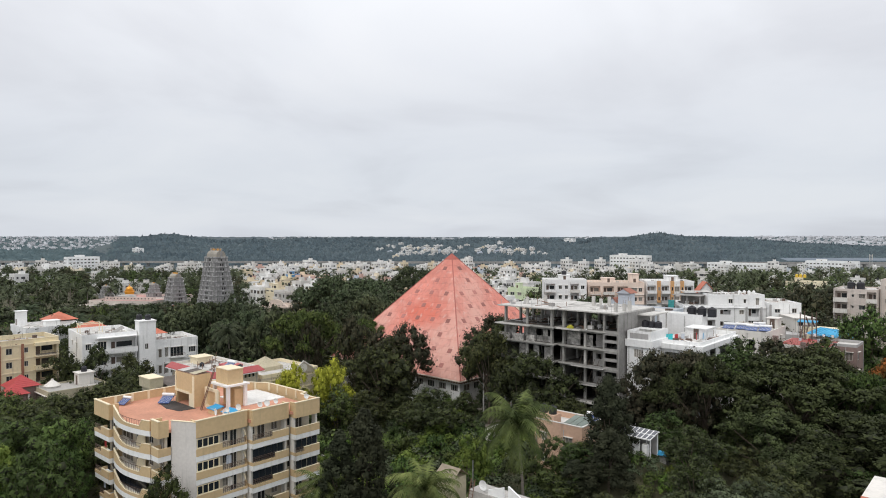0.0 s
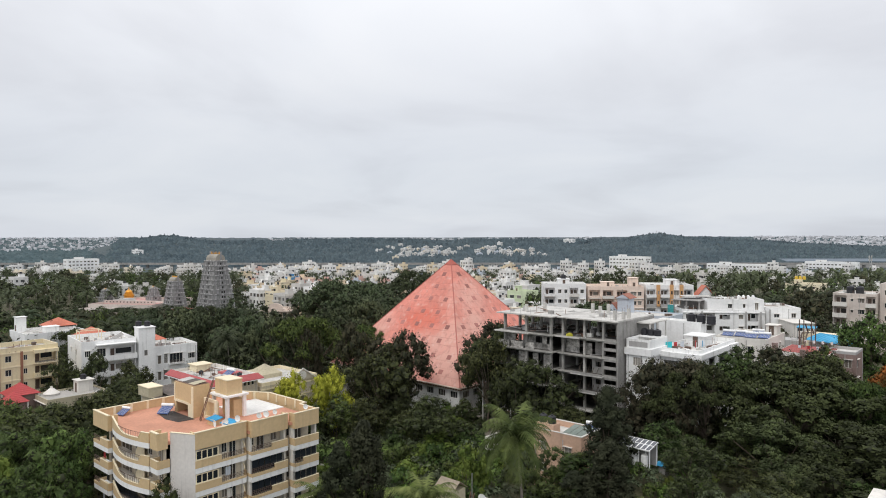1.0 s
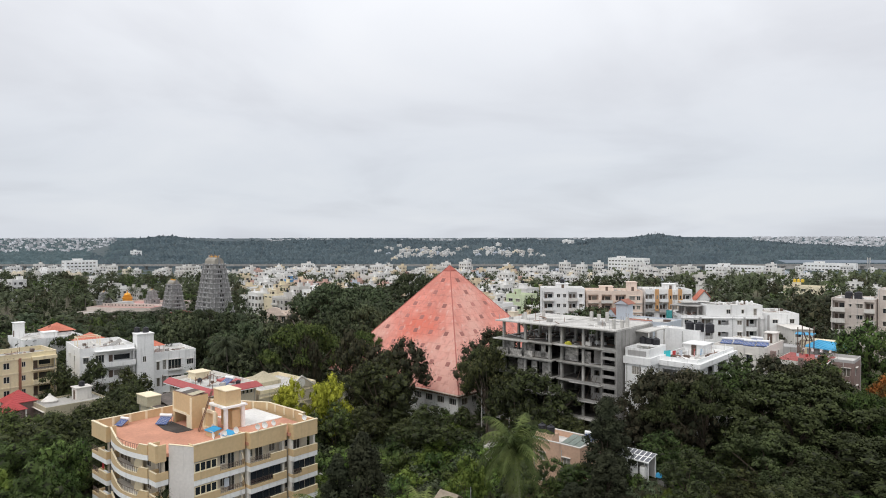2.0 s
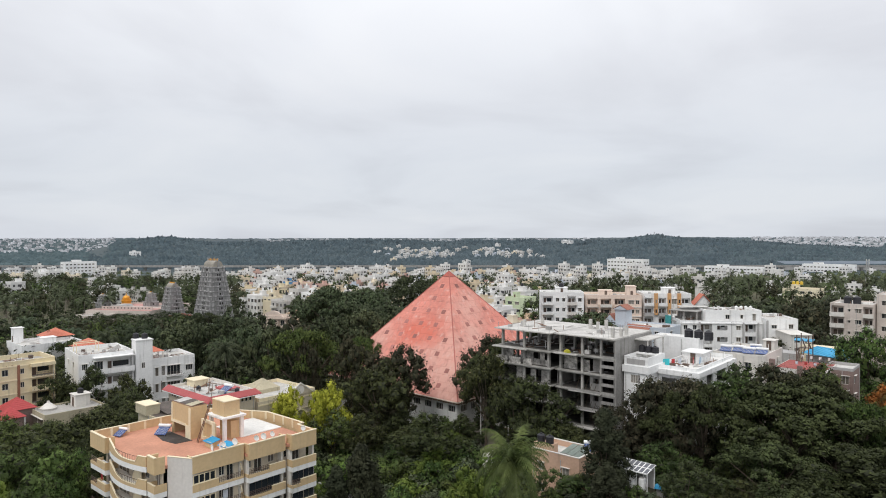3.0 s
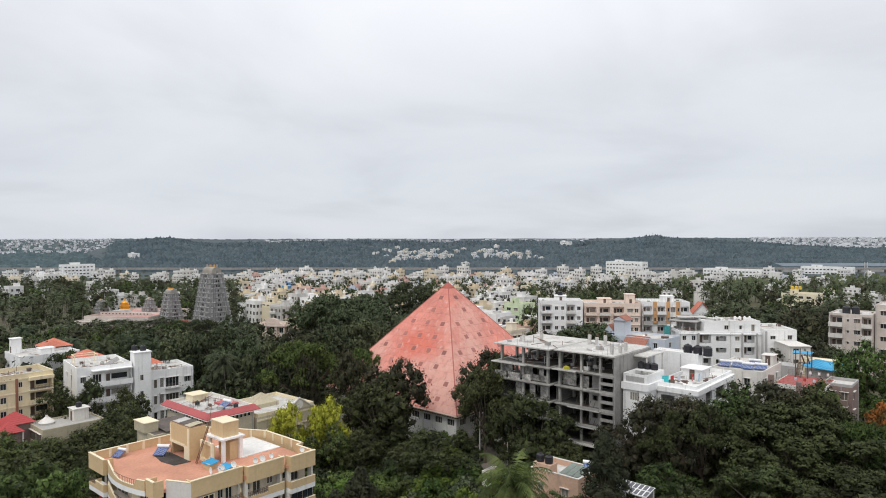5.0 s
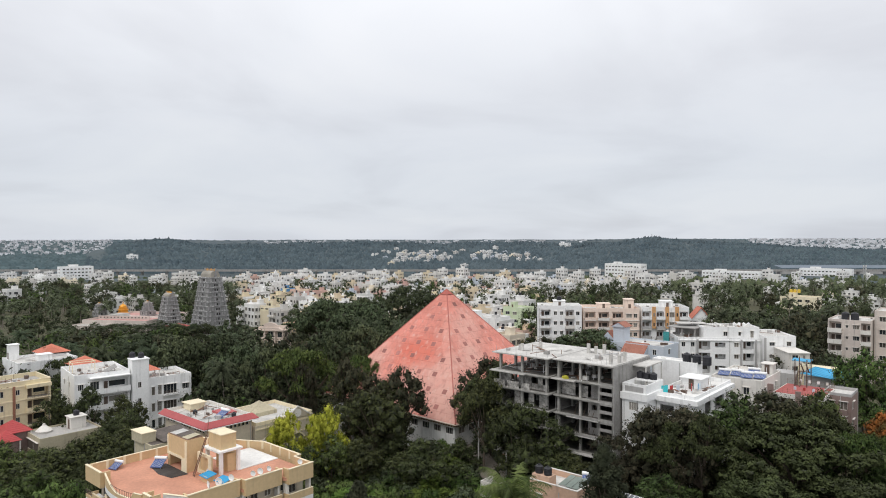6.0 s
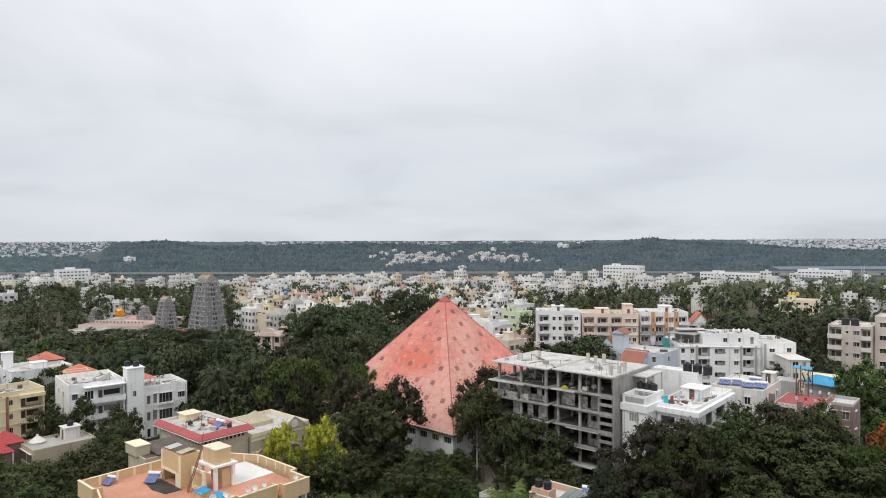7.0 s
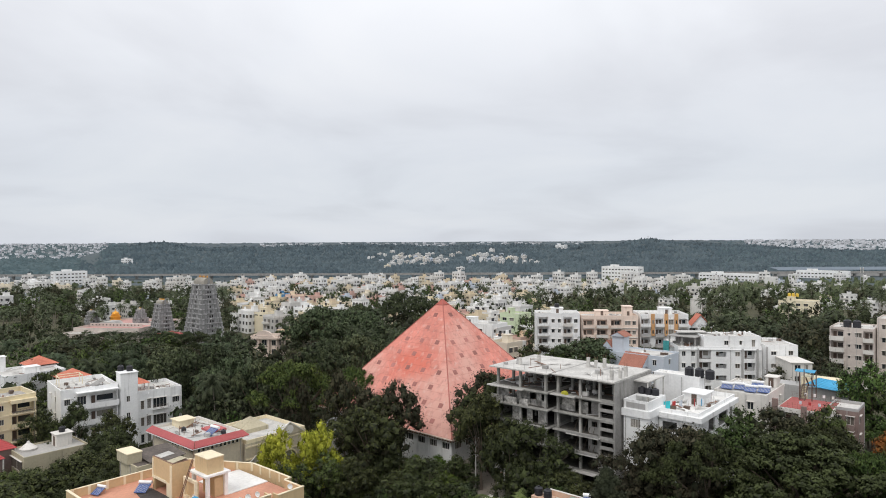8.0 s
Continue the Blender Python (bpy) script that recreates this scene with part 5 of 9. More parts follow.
    for k, (px, py) in enumerate(((-6.5, 9.5), (-3.3, 9.9))):
        t = thing("covered_crate", at @ pose(px, py, 15.6, 0, 0, 8 * k), "tan crate under a blue plastic sheet on the roof", "crate", "covered crates")
        solid("crate", lambda b: box(b, -0.8, 0.8, -0.6, 0.6, 0, 0.8), TAN, t)
        solid("sheet", lambda b: hull(b, [[(-1.0, -0.8, 0.72), (1.05, -0.75, 0.68), (1.0, 0.8, 0.95), (-0.95, 0.75, 1.0)], [(-0.98, -0.78, 0.78), (1.02, -0.74, 0.74), (0.98, 0.78, 1.02), (-0.93, 0.73, 1.07)]]), BLUE, t)
    for k, (a, f, d) in enumerate(((1.0, 9.25, 0), (2.0, 6.3, 0), (0.6, 3.35, 0))):
        cl = thing("washing", at @ pose(-21.6 + a, 0.4, f + 1.6), "dark washing hung on a balcony", "washing", "washing on balconies")
        solid("cloth", lambda b: hull(b, [[(0.12 * q, 0.05 * math.sin(q * 2), zz) for q in range(7)] + [(0.72 - 0.12 * q, 0.05 * math.sin((6 - q) * 2) + 0.03, zz) for q in range(7)] for zz in (-0.6, 0.5)]), (REDC, DARK, CITYB)[k], cl)
    for k, (a, f) in enumerate(((8.2, 9.25), (9.8, 6.3), (8.4, 3.35), (14.6, 6.3), (4.6, 6.3), (4.4, 9.25), (15.2, 9.25))):
        cl = thing("washing", at @ pose(-0.9, 3.5 + a, f + 1.7, 0, 0, 90), "pale washing hung on a balcony", "washing", "washing on balconies")
        solid("cloth", lambda b: hull(b, [[(0.12 * q, 0.05 * math.sin(q * 2 + k), zz) for q in range(7)] + [(0.72 - 0.12 * q, 0.05 * math.sin((6 - q) * 2 + k) + 0.03, zz) for q in range(7)] for zz in (-0.7, 0.4)]), (OFFWHITE, CITYB, GREYP, WHITE)[k % 4], cl)


tan_block()


def concrete_frame():
    x, y = 26.6, 114.4
    z0 = 4.5
    keep_clear(x, y, 25, 15)
    c = thing("concrete_frame_building", spot(x, y, z0), "unfinished grey concrete frame building with open floors and block walls", "building")
    lev = [8 - z0, 11 - z0, 14.1 - z0, 17.2 - z0, 20.4 - z0, 23.5 - z0, 26.9 - z0]
    secs = ((-24.4, -12.6, -0.9, 14.0), (-11.4, -0.1, 0.0, 14.0))
    for i, z in enumerate(lev):
        top = i == len(lev) - 1
        for j, (x0, x1, y0, y1) in enumerate(secs):
            over = 0.5 if not top else 0.75
            s = solid("floor_slab", lambda b: box(b, x0 - 0.3, x1 + (0.2 if j else 0.5), y0 - over, y1, z - 0.22, z), CONCL if top else FRAMEC, c)
            if not top:
                solid("floor_dirt", lambda b: box(b, x0 + 0.1, x1 - 0.1, y0 + 0.3, y1 - 0.2, z + 0.003, z + 0.012), DIRTSHADE, c)
                solid("edge_beam", lambda b: box(b, x0, x1, y0 + 0.1, y0 + 0.35, z - 0.55, z - 0.224), FRAMEC, c)
        solid("link_slab", lambda b: box(b, -12.1, -11.72, 1.2, 13.8, z - 0.24, z - 0.02), CONC, c)
    xs = (-23.6, -18.6, -13.2, -11.0, -6.6, -2.9)
    for px in xs:
        for py in (-0.5, 4.5, 9.0, 13.3):
            yy = py if px < -12 else py + 0.6
            prev = 0.0
            for z in lev:
                solid("column", lambda b: box(b, px - 0.2, px + 0.2, yy, yy + 0.5, prev + 0.003, z - 0.223), FRAMEC, c)
                prev = z
    # stub columns and starter bars over the roof
    for px, py in ((-18.6, 6.0), (-20.5, 2.5), (-9.5, 8.5), (-8.2, 9.0), (-7.0, 10.0), (-1.2, 1.2), (-0.6, 3.2), (-0.5, 5.0)):
        h = rnd.uniform(1.3, 2.1)
        st = solid("stub_column", lambda b: box(b, px - 0.28, px + 0.28, py - 0.2, py + 0.2, lev[-1] + 0.003, lev[-1] + h), CONCL, c)
        solid("starter_bars", lambda b: [rod(b, (px + ox, py + oy, lev[-1] + h), (px + ox * 1.2, py + oy, lev[-1] + h + 0.7), 0.015, 4) for ox in (-0.2, 0.2) for oy in (-0.12, 0.12)], RUST, st)
    # block infill walls with openings, a different set on each floor
    def infill(f, a0, a1, z, h, hole=None, mat=ROUGHBLOCK):
        hs = [hole] if hole else []
        wall(f, z + 0.004, z + h, hs, mat, c, 0.15, a0, a1, name="infill_wall")

    fl = Face(-24.4, 0.3, 1, 0)
    for z, spans in ((lev[4], ((0.2, 2.8), (4.6, 7.4), (8.9, 9.9))), (lev[3], ((3.6, 5.0), (6.8, 8.0), (9.2, 10.8)))):
        for a0, a1 in spans:
            infill(fl, a0, a1, z, 2.3)
    infill(fl, 7.6, 11.2, lev[4], 1.1)
    for a0, a1 in ((0.0, 2.6), (3.1, 5.8), (6.4, 8.2)):
        infill(Face(-24.6, -1.25, 1, 0), a0, a1, lev[4], 1.25)
    infill(Face(-24.4, 1.1, 1, 0), 13.6, 16.3, lev[4], 2.3)
    infill(Face(-24.4, 1.1, 1, 0), 17.6, 18.8, lev[4], 2.0)
    infill(Face(-24.4, 1.6, 1, 0), 19.2, 21.2, lev[4], 2.2, None, BLOCK)
    for z in (lev[2], lev[3]):
        infill(Face(-24.4, 1.0, 1, 0), 18.9, 21.4, z, 2.6, (19.6, 20.6, z + 1.2, z + 2.1), CONC)
    # balcony lip of the fifth floor and the parapet slab of the first
    solid("balcony_slab", lambda b: box(b, -7.3, -3.0, -1.6, -0.55, lev[1] - 0.2, lev[1] - 0.01), CONCL, c)
    for z in lev[2:4]:
        solid("balcony_slab", lambda b: box(b, -8.6, -2.4, -1.3, -0.52, z - 0.2, z - 0.01), CONCL, c)
        solid("balcony_kerb", lambda b: box(b, -8.6, -2.4, -1.3, -1.15, z - 0.006, z + 0.35), CONC, c)
    solid("balcony_slab", lambda b: box(b, -11.8, -7.0, -1.3, -0.52, lev[5] - 0.2, lev[5] - 0.01), CONCL, c)
    solid("balcony_slab", lambda b: box(b, -24.9, -17.0, -2.2, -1.42, lev[5] - 0.2, lev[5] - 0.01), CONCL, c)
    # the closed right-hand bay with its stacked openings, and the blank end wall
    f = Face(-2.6, -0.45, 1, 0)
    hs = []
    for a, b in zip([lev[1]] + lev[1:-1], lev[1:]):
        if b - a < 1:
            continue
        hs += [(0.12, 2.45, a + 0.25, a + 1.25), (0.12, 2.45, a + 1.75, b - 0.55)] if b != lev[-1] else [(0.12, 2.45, a + 0.25, b - 0.5)]
    wall(f, 0, lev[-1] - 0.3, hs, CONC, c, 0.3, 0, 2.6, name="stair_bay_wall")
    solid("end_wall", lambda b: box(b, -0.12, 0.25, -0.45, 13.9, 0, lev[-1] - 0.225), CONC, c, "blank grey end wall")
    solid("bay_back", lambda b: box(b, -2.5, -0.2, 5.0, 5.2, 0, lev[-1] - 0.3), BLOCK, c)
    # Added walls keep daylight out; the inner ones carry interior shade in their colour.
    for z in lev[:-1]:
        for x0, x1 in ((-24.0, -13.5), (-11.0, -3.2)):
            if z < lev[5]:
                solid("inner_wall", lambda b: box(b, x0, x1, 7.6, 7.8, z + 0.004, z + 2.75), SHADEBLOCK, c)
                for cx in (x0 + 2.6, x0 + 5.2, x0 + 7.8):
                    solid("cross_wall", lambda b: box(b, cx, cx + 0.15, 3.4, 7.59, z + 0.004, z + 2.7), SHADEBLOCK, c)
            solid("back_wall", lambda b: box(b, x0, x1, 13.45, 13.65, z + 0.004, z + 2.75), BLOCK, c)
        if z < lev[4]:
            solid("side_wall", lambda b: box(b, -24.3, -24.15, 1.5, 13.4, z + 0.004, z + 2.75), BLOCK, c)
            solid("middle_wall", lambda b: box(b, -12.5, -12.35, 1.5, 13.4, z + 0.004, z + 2.75), BLOCK, c)
    # props under two slabs, leaning poles, a green sheet
    for i in range(5):
        for z in lev[2:4]:
            solid("prop", lambda b: rod(b, (-8.0 + i * 0.9, 0.6, z), (-7.6 + i * 0.9, 1.8, z + 2.85), 0.05, 5), BARK, c)
    solid("railing", lambda b: [rod(b, (-24.0 + i * 2.3, -1.2, lev[-1]), (-24.0 + i * 2.3, -1.2, lev[-1] + 1.1), 0.03, 4) for i in range(6)] + [rod(b, (-3.0 + i * 0.9, -0.4, lev[-1]), (-3.0 + i * 0.9, -0.4, lev[-1] + 1.3), 0.025, 4) for i in range(4)], STEEL, c)
    sh = thing("site_sheet", spot(x, y, z0) @ pose(-9.3, -0.2, lev[5]), "crumpled yellow-green sheet on a concrete floor", "sheet")
    solid("cloth", lambda b: hull(b, [[(0.6 * q * math.cos(i * 1.05) * (1 + 0.3 * (i % 2)), 0.4 * q * math.sin(i * 1.05), z) for i in range(6)] for q, z in ((1.1, 0.0), (0.9, 0.35), (0.3, 0.6))]), LEAF_YELLOW, sh)
    for jx, jw in ((-23.0, 9.0), (-10.8, 7.0)):
        junk(spot(x, y, z0) @ pose(jx, 0.6, lev[5]), jw, 10.0, 26, 60 + int(jw), "shuttering boards, pipes and boxes on an open floor")
        junk(spot(x, y, z0) @ pose(jx, 0.6, lev[4]), jw, 3.5, 10, 66 + int(jw), "shuttering boards, pipes and boxes on an open floor")
    junk(spot(x, y, z0) @ pose(-23.0, 1.0, lev[6]), 20.0, 11.0, 24, 64)
    rub = thing("rubble", spot(x, y, z0) @ pose(-20.0, 2.0, lev[5]), "grey planks and shuttering stacked on an open floor", "planks")
    r2 = random.Random(3)
    for i in range(14):
        px, py, a = r2.uniform(-2, 5), r2.uniform(0, 6), r2.uniform(0, 3)
        d = Vector((math.cos(a), math.sin(a), 0)) * 1.4
        solid("plank", lambda b: rod(b, (px - d.x, py - d.y, 0.1 + 0.05 * i), (px + d.x, py + d.y, 0.1 + 0.05 * i), 0.12, 4), CONC if i % 2 else BARK, rub)
    # the pale roof apron over the gap to the next house
    ap = thing("roof_canopy", spot(x, y, z0) @ pose(0.3, 4.0, 0), "pale concrete canopy slab on thin posts", "canopy")
    solid("slab", lambda b: box(b, 0, 2.6, 2.5, 9.5, lev[-1] - 0.9, lev[-1] - 0.7), CONCL, ap)
    for py in (2.6, 5.5, 9.2):
        solid("post", lambda b: box(b, 2.3, 2.5, py, py + 0.25, 0, lev[-1] - 0.9), CONCL, ap)


concrete_frame()


def white_right_houses():
    z0 = 7.0
    # the low-roofed white house with the washing
    x, y = at_uv(-41.5, 110.5)
    keep_clear(x, y, 11, 19)
    h = house("white_house", spot(x, y, z0), 7.0, 18, 14.6, 4, WHITE, "white house with washing hung out on its flat roof", "house", par=0.75, roof_mat=WHITEW, holes_l=[(1.0, 2.4, 0.6, 1.7), (4.2, 1.5, 0.6, 1.7)], holes_r=[(4.5, 3.0, 0.2, 2.6), (9.5, 4.5, 0.2, 2.7), (15.2, 1.6, 0.4, 2.2)], hood=0.3, bars=3, airy=2)
    fr, fl = Face(0, 0, 0, 1), Face(-7, 0, 1, 0)
    solid("eave", lambda b: [fr.box(b, -0.6, 18.3, 0.003, 0.6, 13.9, 14.75), fl.box(b, -0.3, 7.0, 0.003, 0.6, 13.9, 14.75)], WHITE, h)
    cabin(h, -5.6, -2.2, 8.6, 12.4, 14.6, 1.9, WHITE, lip=0.35)
    for i, (w, mat, dz) in enumerate(((1.3, TEAL, 0), (0.7, REDC, 0.1), (0.9, CITYB, 0.05), (0.6, WHITE, 0.1), (0.8, REDC, 0), (0.7, BLUE, 0.1), (0.8, WHITE, 0.1))):
        cl = thing("washing", spot(x, y, z0) @ pose(-6.2 + i * 0.75, 2.4 + i * 1.15, 15.6 - dz, 0, 0, 60 + 9 * i), "coloured washing hung over a line on a roof", "washing", "washing on the line")
        solid("cloth", lambda b: hull(b, [[(-w / 2 + w * k / 5, 0.05 * math.sin(k * 2.1 + i) + o, zz) for k in range(6)] + [(w / 2 - w * k / 5, 0.05 * math.sin((5 - k) * 2.1 + i) + o + 0.02, zz) for k in range(6)] for zz, o in ((-0.9, 0.05), (0.4, 0))]), mat, cl)
    ln = thing("washing_line", spot(x, y, z0) @ pose(-6.3, 2.0, 14.6), "washing line between two posts on a roof", "washing line")
    solid("post", lambda b: rod(b, (0, 0, 0), (0, 0, 1.6), 0.03, 5), STEEL, ln)
    solid("post", lambda b: rod(b, (5.2, 8.2, 0), (5.2, 8.2, 1.6), 0.03, 5), STEEL, ln)
    solid("line", lambda b: rod(b, (0, 0, 1.45), (5.2, 8.2, 1.45), 0.012, 4), STEEL, ln)
    junk(spot(x, y, z0) @ pose(-6.5, 1.2, 14.6), 6.0, 15.0, 20, 77)
    # the taller bay beside the concrete frame
    x2, y2 = at_uv(-48.2, 106.5)
    keep_clear(x2, y2, 5, 7)
    t = house("white_bay", spot(x2, y2, z0), 4.3, 7, 15.2, 4, WHITE, "white house bay with a barred window and a walled roof terrace", "house", par=1.7, roof_mat=WHITEW, holes_l=[(1.2, 1.7, 1.0, 1.4)], grille=True, bars=4, hood=0)
    fl = Face(-4.3, 0, 1, 0)
    solid("cornice", lambda b: [fl.box(b, -0.25, 4.55, 0.003, 0.3, 14.2, 15.4), Face(0, 0, 0, 1).box(b, 0, 7, 0.003, 0.3, 14.2, 15.4)], WHITE, t)
    solid("terrace_opening", lambda b: fl.box(b, 0.5, 3.8, 0.004, 0.05, 15.6, 16.5), GREYP, t)
    for i in range(3):
        tank(spot(x2, y2, z0) @ pose(-3.4 + 1.2 * i, 5.2, 17.0), r=0.62, h=1.15)
    solid("tank_slab", lambda b: box(b, -4.2, -0.1, 4.3, 6.2, 16.7, 16.99), WHITE, t)
    # the wall with three large tanks
    x3, y3 = at_uv(-46.5, 124.8)
    k = house("white_store", spot(x3, y3, z0), 8.6, 3.0, 18.0, 5, WHITE, "high plain white wall of a house with tanks behind it", "house", par=0.3, roof_mat=WHITEW)
    keep_clear(x3, y3, 9, 4)
    xt, yt = at_uv(-46.0, 126.0)
    for i in range(3):
        tank(spot(*at_uv(-48.9 + 1.95 * i, 126.3 - 0.2 * i), z0 + 17.99), r=0.8, h=1.75)
    # the solar block
    x4, y4 = at_uv(-36.8, 130.6)
    keep_clear(x4, y4, 9, 13)
    s = house("cream_house", spot(x4, y4, z0), 9, 13, 15.0, 4, OFFWHITE, "off-white house with solar water heaters on its roof", "house", par=0.35, roof_mat=CONCL, holes_l=[(5.8, 1.1, 1.2, 1.4)], holes_r=[(2.0, 0.8, 1.0, 1.6), (5.6, 0.9, 0.3, 2.0), (9.0, 0.8, 1.0, 1.6)], hood=0.25)
    for i in range(4):
        solar_heater(spot(x4, y4, z0) @ pose(-7.5 + 2.1 * i, 2.0 + (0.9 * (i % 2)), 15.0, 0, 0, 8), tilt=13)
    solar_heater(spot(x4, y4, z0) @ pose(-3.4, 6.6, 15.0, 0, 0, 8), tilt=13)
    cabin(s, -2.6, -0.6, 9.5, 12.0, 15.0, 1.9, OFFWHITE, lip=0.2)
    # red terrace on its mauve pillars
    x5, y5 = 64.6, 119.4
    keep_clear(x5, y5, 9, 10)
    r = house("white_house", spot(x5, y5, z0), 8.2, 9.6, 13.2, 4, OFFWHITE, "white house with a red roof terrace fenced all round", "house", par=0.0, roof_mat=TERRA, holes_l=[(0.8, 2.6, 0.5, 2.0), (4.8, 2.6, 0.5, 2.0)], holes_r=[(2, 1.6, 0.6, 1.6), (6, 1.6, 0.6, 1.6)], hood=0.0, airy=True)
    solid("terrace_floor", lambda b: box(b, -8.0, -0.2, 0.2, 9.4, 13.202, 13.26), surface("red_oxide_floor", (0.38, 0.10, 0.09), 0.8, 0.14), r)
    for f in (Face(-8.2, 0, 8.2, 0), Face(0, 0, 0, 9.6), Face(0, 9.6, -8.2, 0)):
        def rails(b, f=f):
            for z in (13.6, 13.95, 14.25):
                f.box(b, 0, f.length, -0.11, -0.09, z, z + 0.02)
            for i in range(int(f.length / 0.8) + 1):
                f.box(b, i * 0.8, i * 0.8 + 0.03, -0.115, -0.085, 13.26, 14.25)

        solid("fence", rails, RUST, r)
    for a in (3.8,):
        solid("pilaster", lambda b: Face(-8.2, 0, 1, 0).box(b, a, a + 0.9, 0.003, 0.35, 0, 13.9), MAUVE, r)
    solid("pilaster", lambda b: box(b, -9.1, -8.22, -0.3, 0.4, 0, 14.6), MAUVE, r)
    # steel stair up to the stair room
    st = thing("steel_stair", spot(x5, y5, z0) @ pose(-6.4, 7.6, 13.26), "brown steel outside stair with landings", "stair")

    def stringers(b):
        for x0 in (0, 0.9):
            rod(b, (x0, 0, 0), (x0, 2.6, 2.4), 0.13, 4)
            rod(b, (x0 + 1.1, 2.6, 2.4), (x0 + 1.1, 0.0, 4.4), 0.13, 4)

    solid("stringers", stringers, BROWN, st)
    for i in range(9):
        solid("tread", lambda b: box(b, 0.0, 0.9, 0.25 + i * 0.27, 0.5 + i * 0.27, 0.22 + i * 0.25, 0.27 + i * 0.25), BROWN, st)
    solid("landing", lambda b: box(b, 0, 2.1, 2.6, 3.5, 2.4, 2.5), BROWN, st)
    for px in (0, 2.05):
        for py in (0.0, 3.4):
            solid("post", lambda b: box(b, px, px + 0.16, py, py + 0.16, 0, 5.2), BROWN, st)
    for i, mat in enumerate((WHITE, CITYB, WHITE, REDC, WHITE, CITYB, OFFWHITE, REDC)):
        cl = thing("washing", spot(x5, y5, z0) @ pose(-5.5 + 0.75 * i, 1.0 if i % 2 else 8.6, 14.5, 0, 0, 5 * i), "pale washing over a terrace fence", "washing", "washing on the line")
        solid("cloth", lambda b: hull(b, [[(-0.22 + 0.11 * q, 0.04 * math.sin(q * 2.2 + i), zz) for q in range(5)] + [(0.22 - 0.11 * q, 0.04 * math.sin((4 - q) * 2.2 + i) + 0.03, zz) for q in range(5)] for zz in (-0.55, 0.0)]), mat, cl)
    # mauve house at the end, with its small balconies
    x6, y6 = 70.6, 121.2
    keep_clear(x6, y6, 9, 8)
    mh = house("mauve_house", spot(x6, y6, z0), 4.6, 6.5, 13.0, 4, MAUVE, "mauve stone-clad house with small projecting balconies", "house", par=0.5, roof_mat=CONCL, holes_l=[(0.8, 1.2, 0.8, 1.5), (2.8, 1.2, 0.8, 1.5)], holes_r=[(1.0, 1.4, 0.8, 1.5)], hood=0.3, par_mat=GREYP)
    for k in (1, 2, 3):
        balcony(Face(-4.6, 0, 1, 0), 0.3 * k, 2.6 + 0.5 * k, 1.1, 3.25 * k, mh, MAUVE, OFFWHITE)
    # blue sheet roof
    bl = thing("blue_roofed_shed", spot(81.6, 148.0, 8.8), "shed under a bright blue sheet roof with pale walls", "shed")
    solid("roof", lambda b: hull(b, [[(-5.6, -0.4, 9.4 + e), (3.2, -1.6, 9.0 + e), (4.6, 2.8, 10.1 + e), (-3.2, 2.8, 10.7 + e)] for e in (0, 0.1)]), SHEETBLUE, bl)
    for k in range(12):
        q = k / 11
        solid("roof_rib", lambda b: rod(b, (-5.6 + 8.8 * q, -0.4 - 1.2 * q, 9.52 - 0.4 * q), (-3.2 + 7.8 * q, 2.8, 10.82 - 0.6 * q), 0.035, 4), SHEETBLUE, bl)
    solid("small_roof", lambda b: hull(b, [[(-8.4, 4.0, 11.4 + e), (-4.4, 4.0, 11.4 + e), (-4.4, 6.0, 11.7 + e), (-8.4, 6.0, 11.7 + e)] for e in (0, 0.1)]), SHEETBLUE, bl, "small flat blue sheet on posts")
    for px in (-8.2, -4.7):
        solid("post", lambda b: box(b, px, px + 0.12, 4.2, 4.32, 8.6, 11.4), STEEL, bl)
    solid("wall", lambda b: box(b, -5.0, 2.4, 0.4, 3.6, -2.4, 8.9), GREYP, bl)
    solid("back_room", lambda b: box(b, -7.0, 1.0, 3.7, 7.4, -2.4, 10.4), CREAM, bl, "pale cream wall behind the blue sheet")
    solid("terrace", lambda b: box(b, -12, -7.1, 2, 7, -2.4, 8.6), GREYP, bl)
    keep_clear(81.6, 148.0, 15, 10)
    # long white building behind
    x7, y7, t7 = 83.2, 184.0, 36
    at7 = spot(x7, y7, 4.8, t7)
    keep_clear(x7 + 9, y7 - 6, 33, 24, t7)
    hl = [(0.9, 1.0, 1.0, 1.3), (3.4, 1.0, 1.0, 1.3), (5.5, 3.1, 0.2, 2.4), (9.9, 2.8, 0.9, 1.3), (15.0, 1.2, 1.0, 1.2), (17.4, 2.8, 0.4, 2.1)]
    FOOT.append((pose(66, 164, 0).inverted(), -17, 14, -14, 14))
    b = house("white_apartment_block", at7, 22.0, 14, 16.1, 5, WHITE, "white apartment block with deep dark balconies and a penthouse", "apartment block", par=0.35, roof_mat=CONCL, holes_l=hl, holes_r=[(3.0, 1.2, 1.0, 1.3), (8.0, 1.0, 1.0, 1.3)], hood=0.35, airy=True)
    fl7 = Face(-22, 0, 1, 0)
    for a in (4.9, 16.6, 20.5):
        solid("pilaster", lambda q: fl7.box(q, a, a + 0.45, 0.004, 0.4, 0, 16.0), GREYP, b)
    solid("roof_ledge", lambda q: fl7.box(q, -0.1, 22.0, 0.003, 0.3, 15.6, 15.8), WHITE, b)
    house("white_penthouse", at7 @ pose(0, 0.9, 16.1), 15.0, 8.0, 3.0, 1, WHITE, "white penthouse with small windows on an apartment block", "house", par=0.2, roof_mat=CONCL, holes_l=[(5.4, 1.1, 0.7, 1.2), (9.4, 0.7, 0.8, 1.1), (12.6, 0.9, 0.3, 1.9)], hood=0.3)
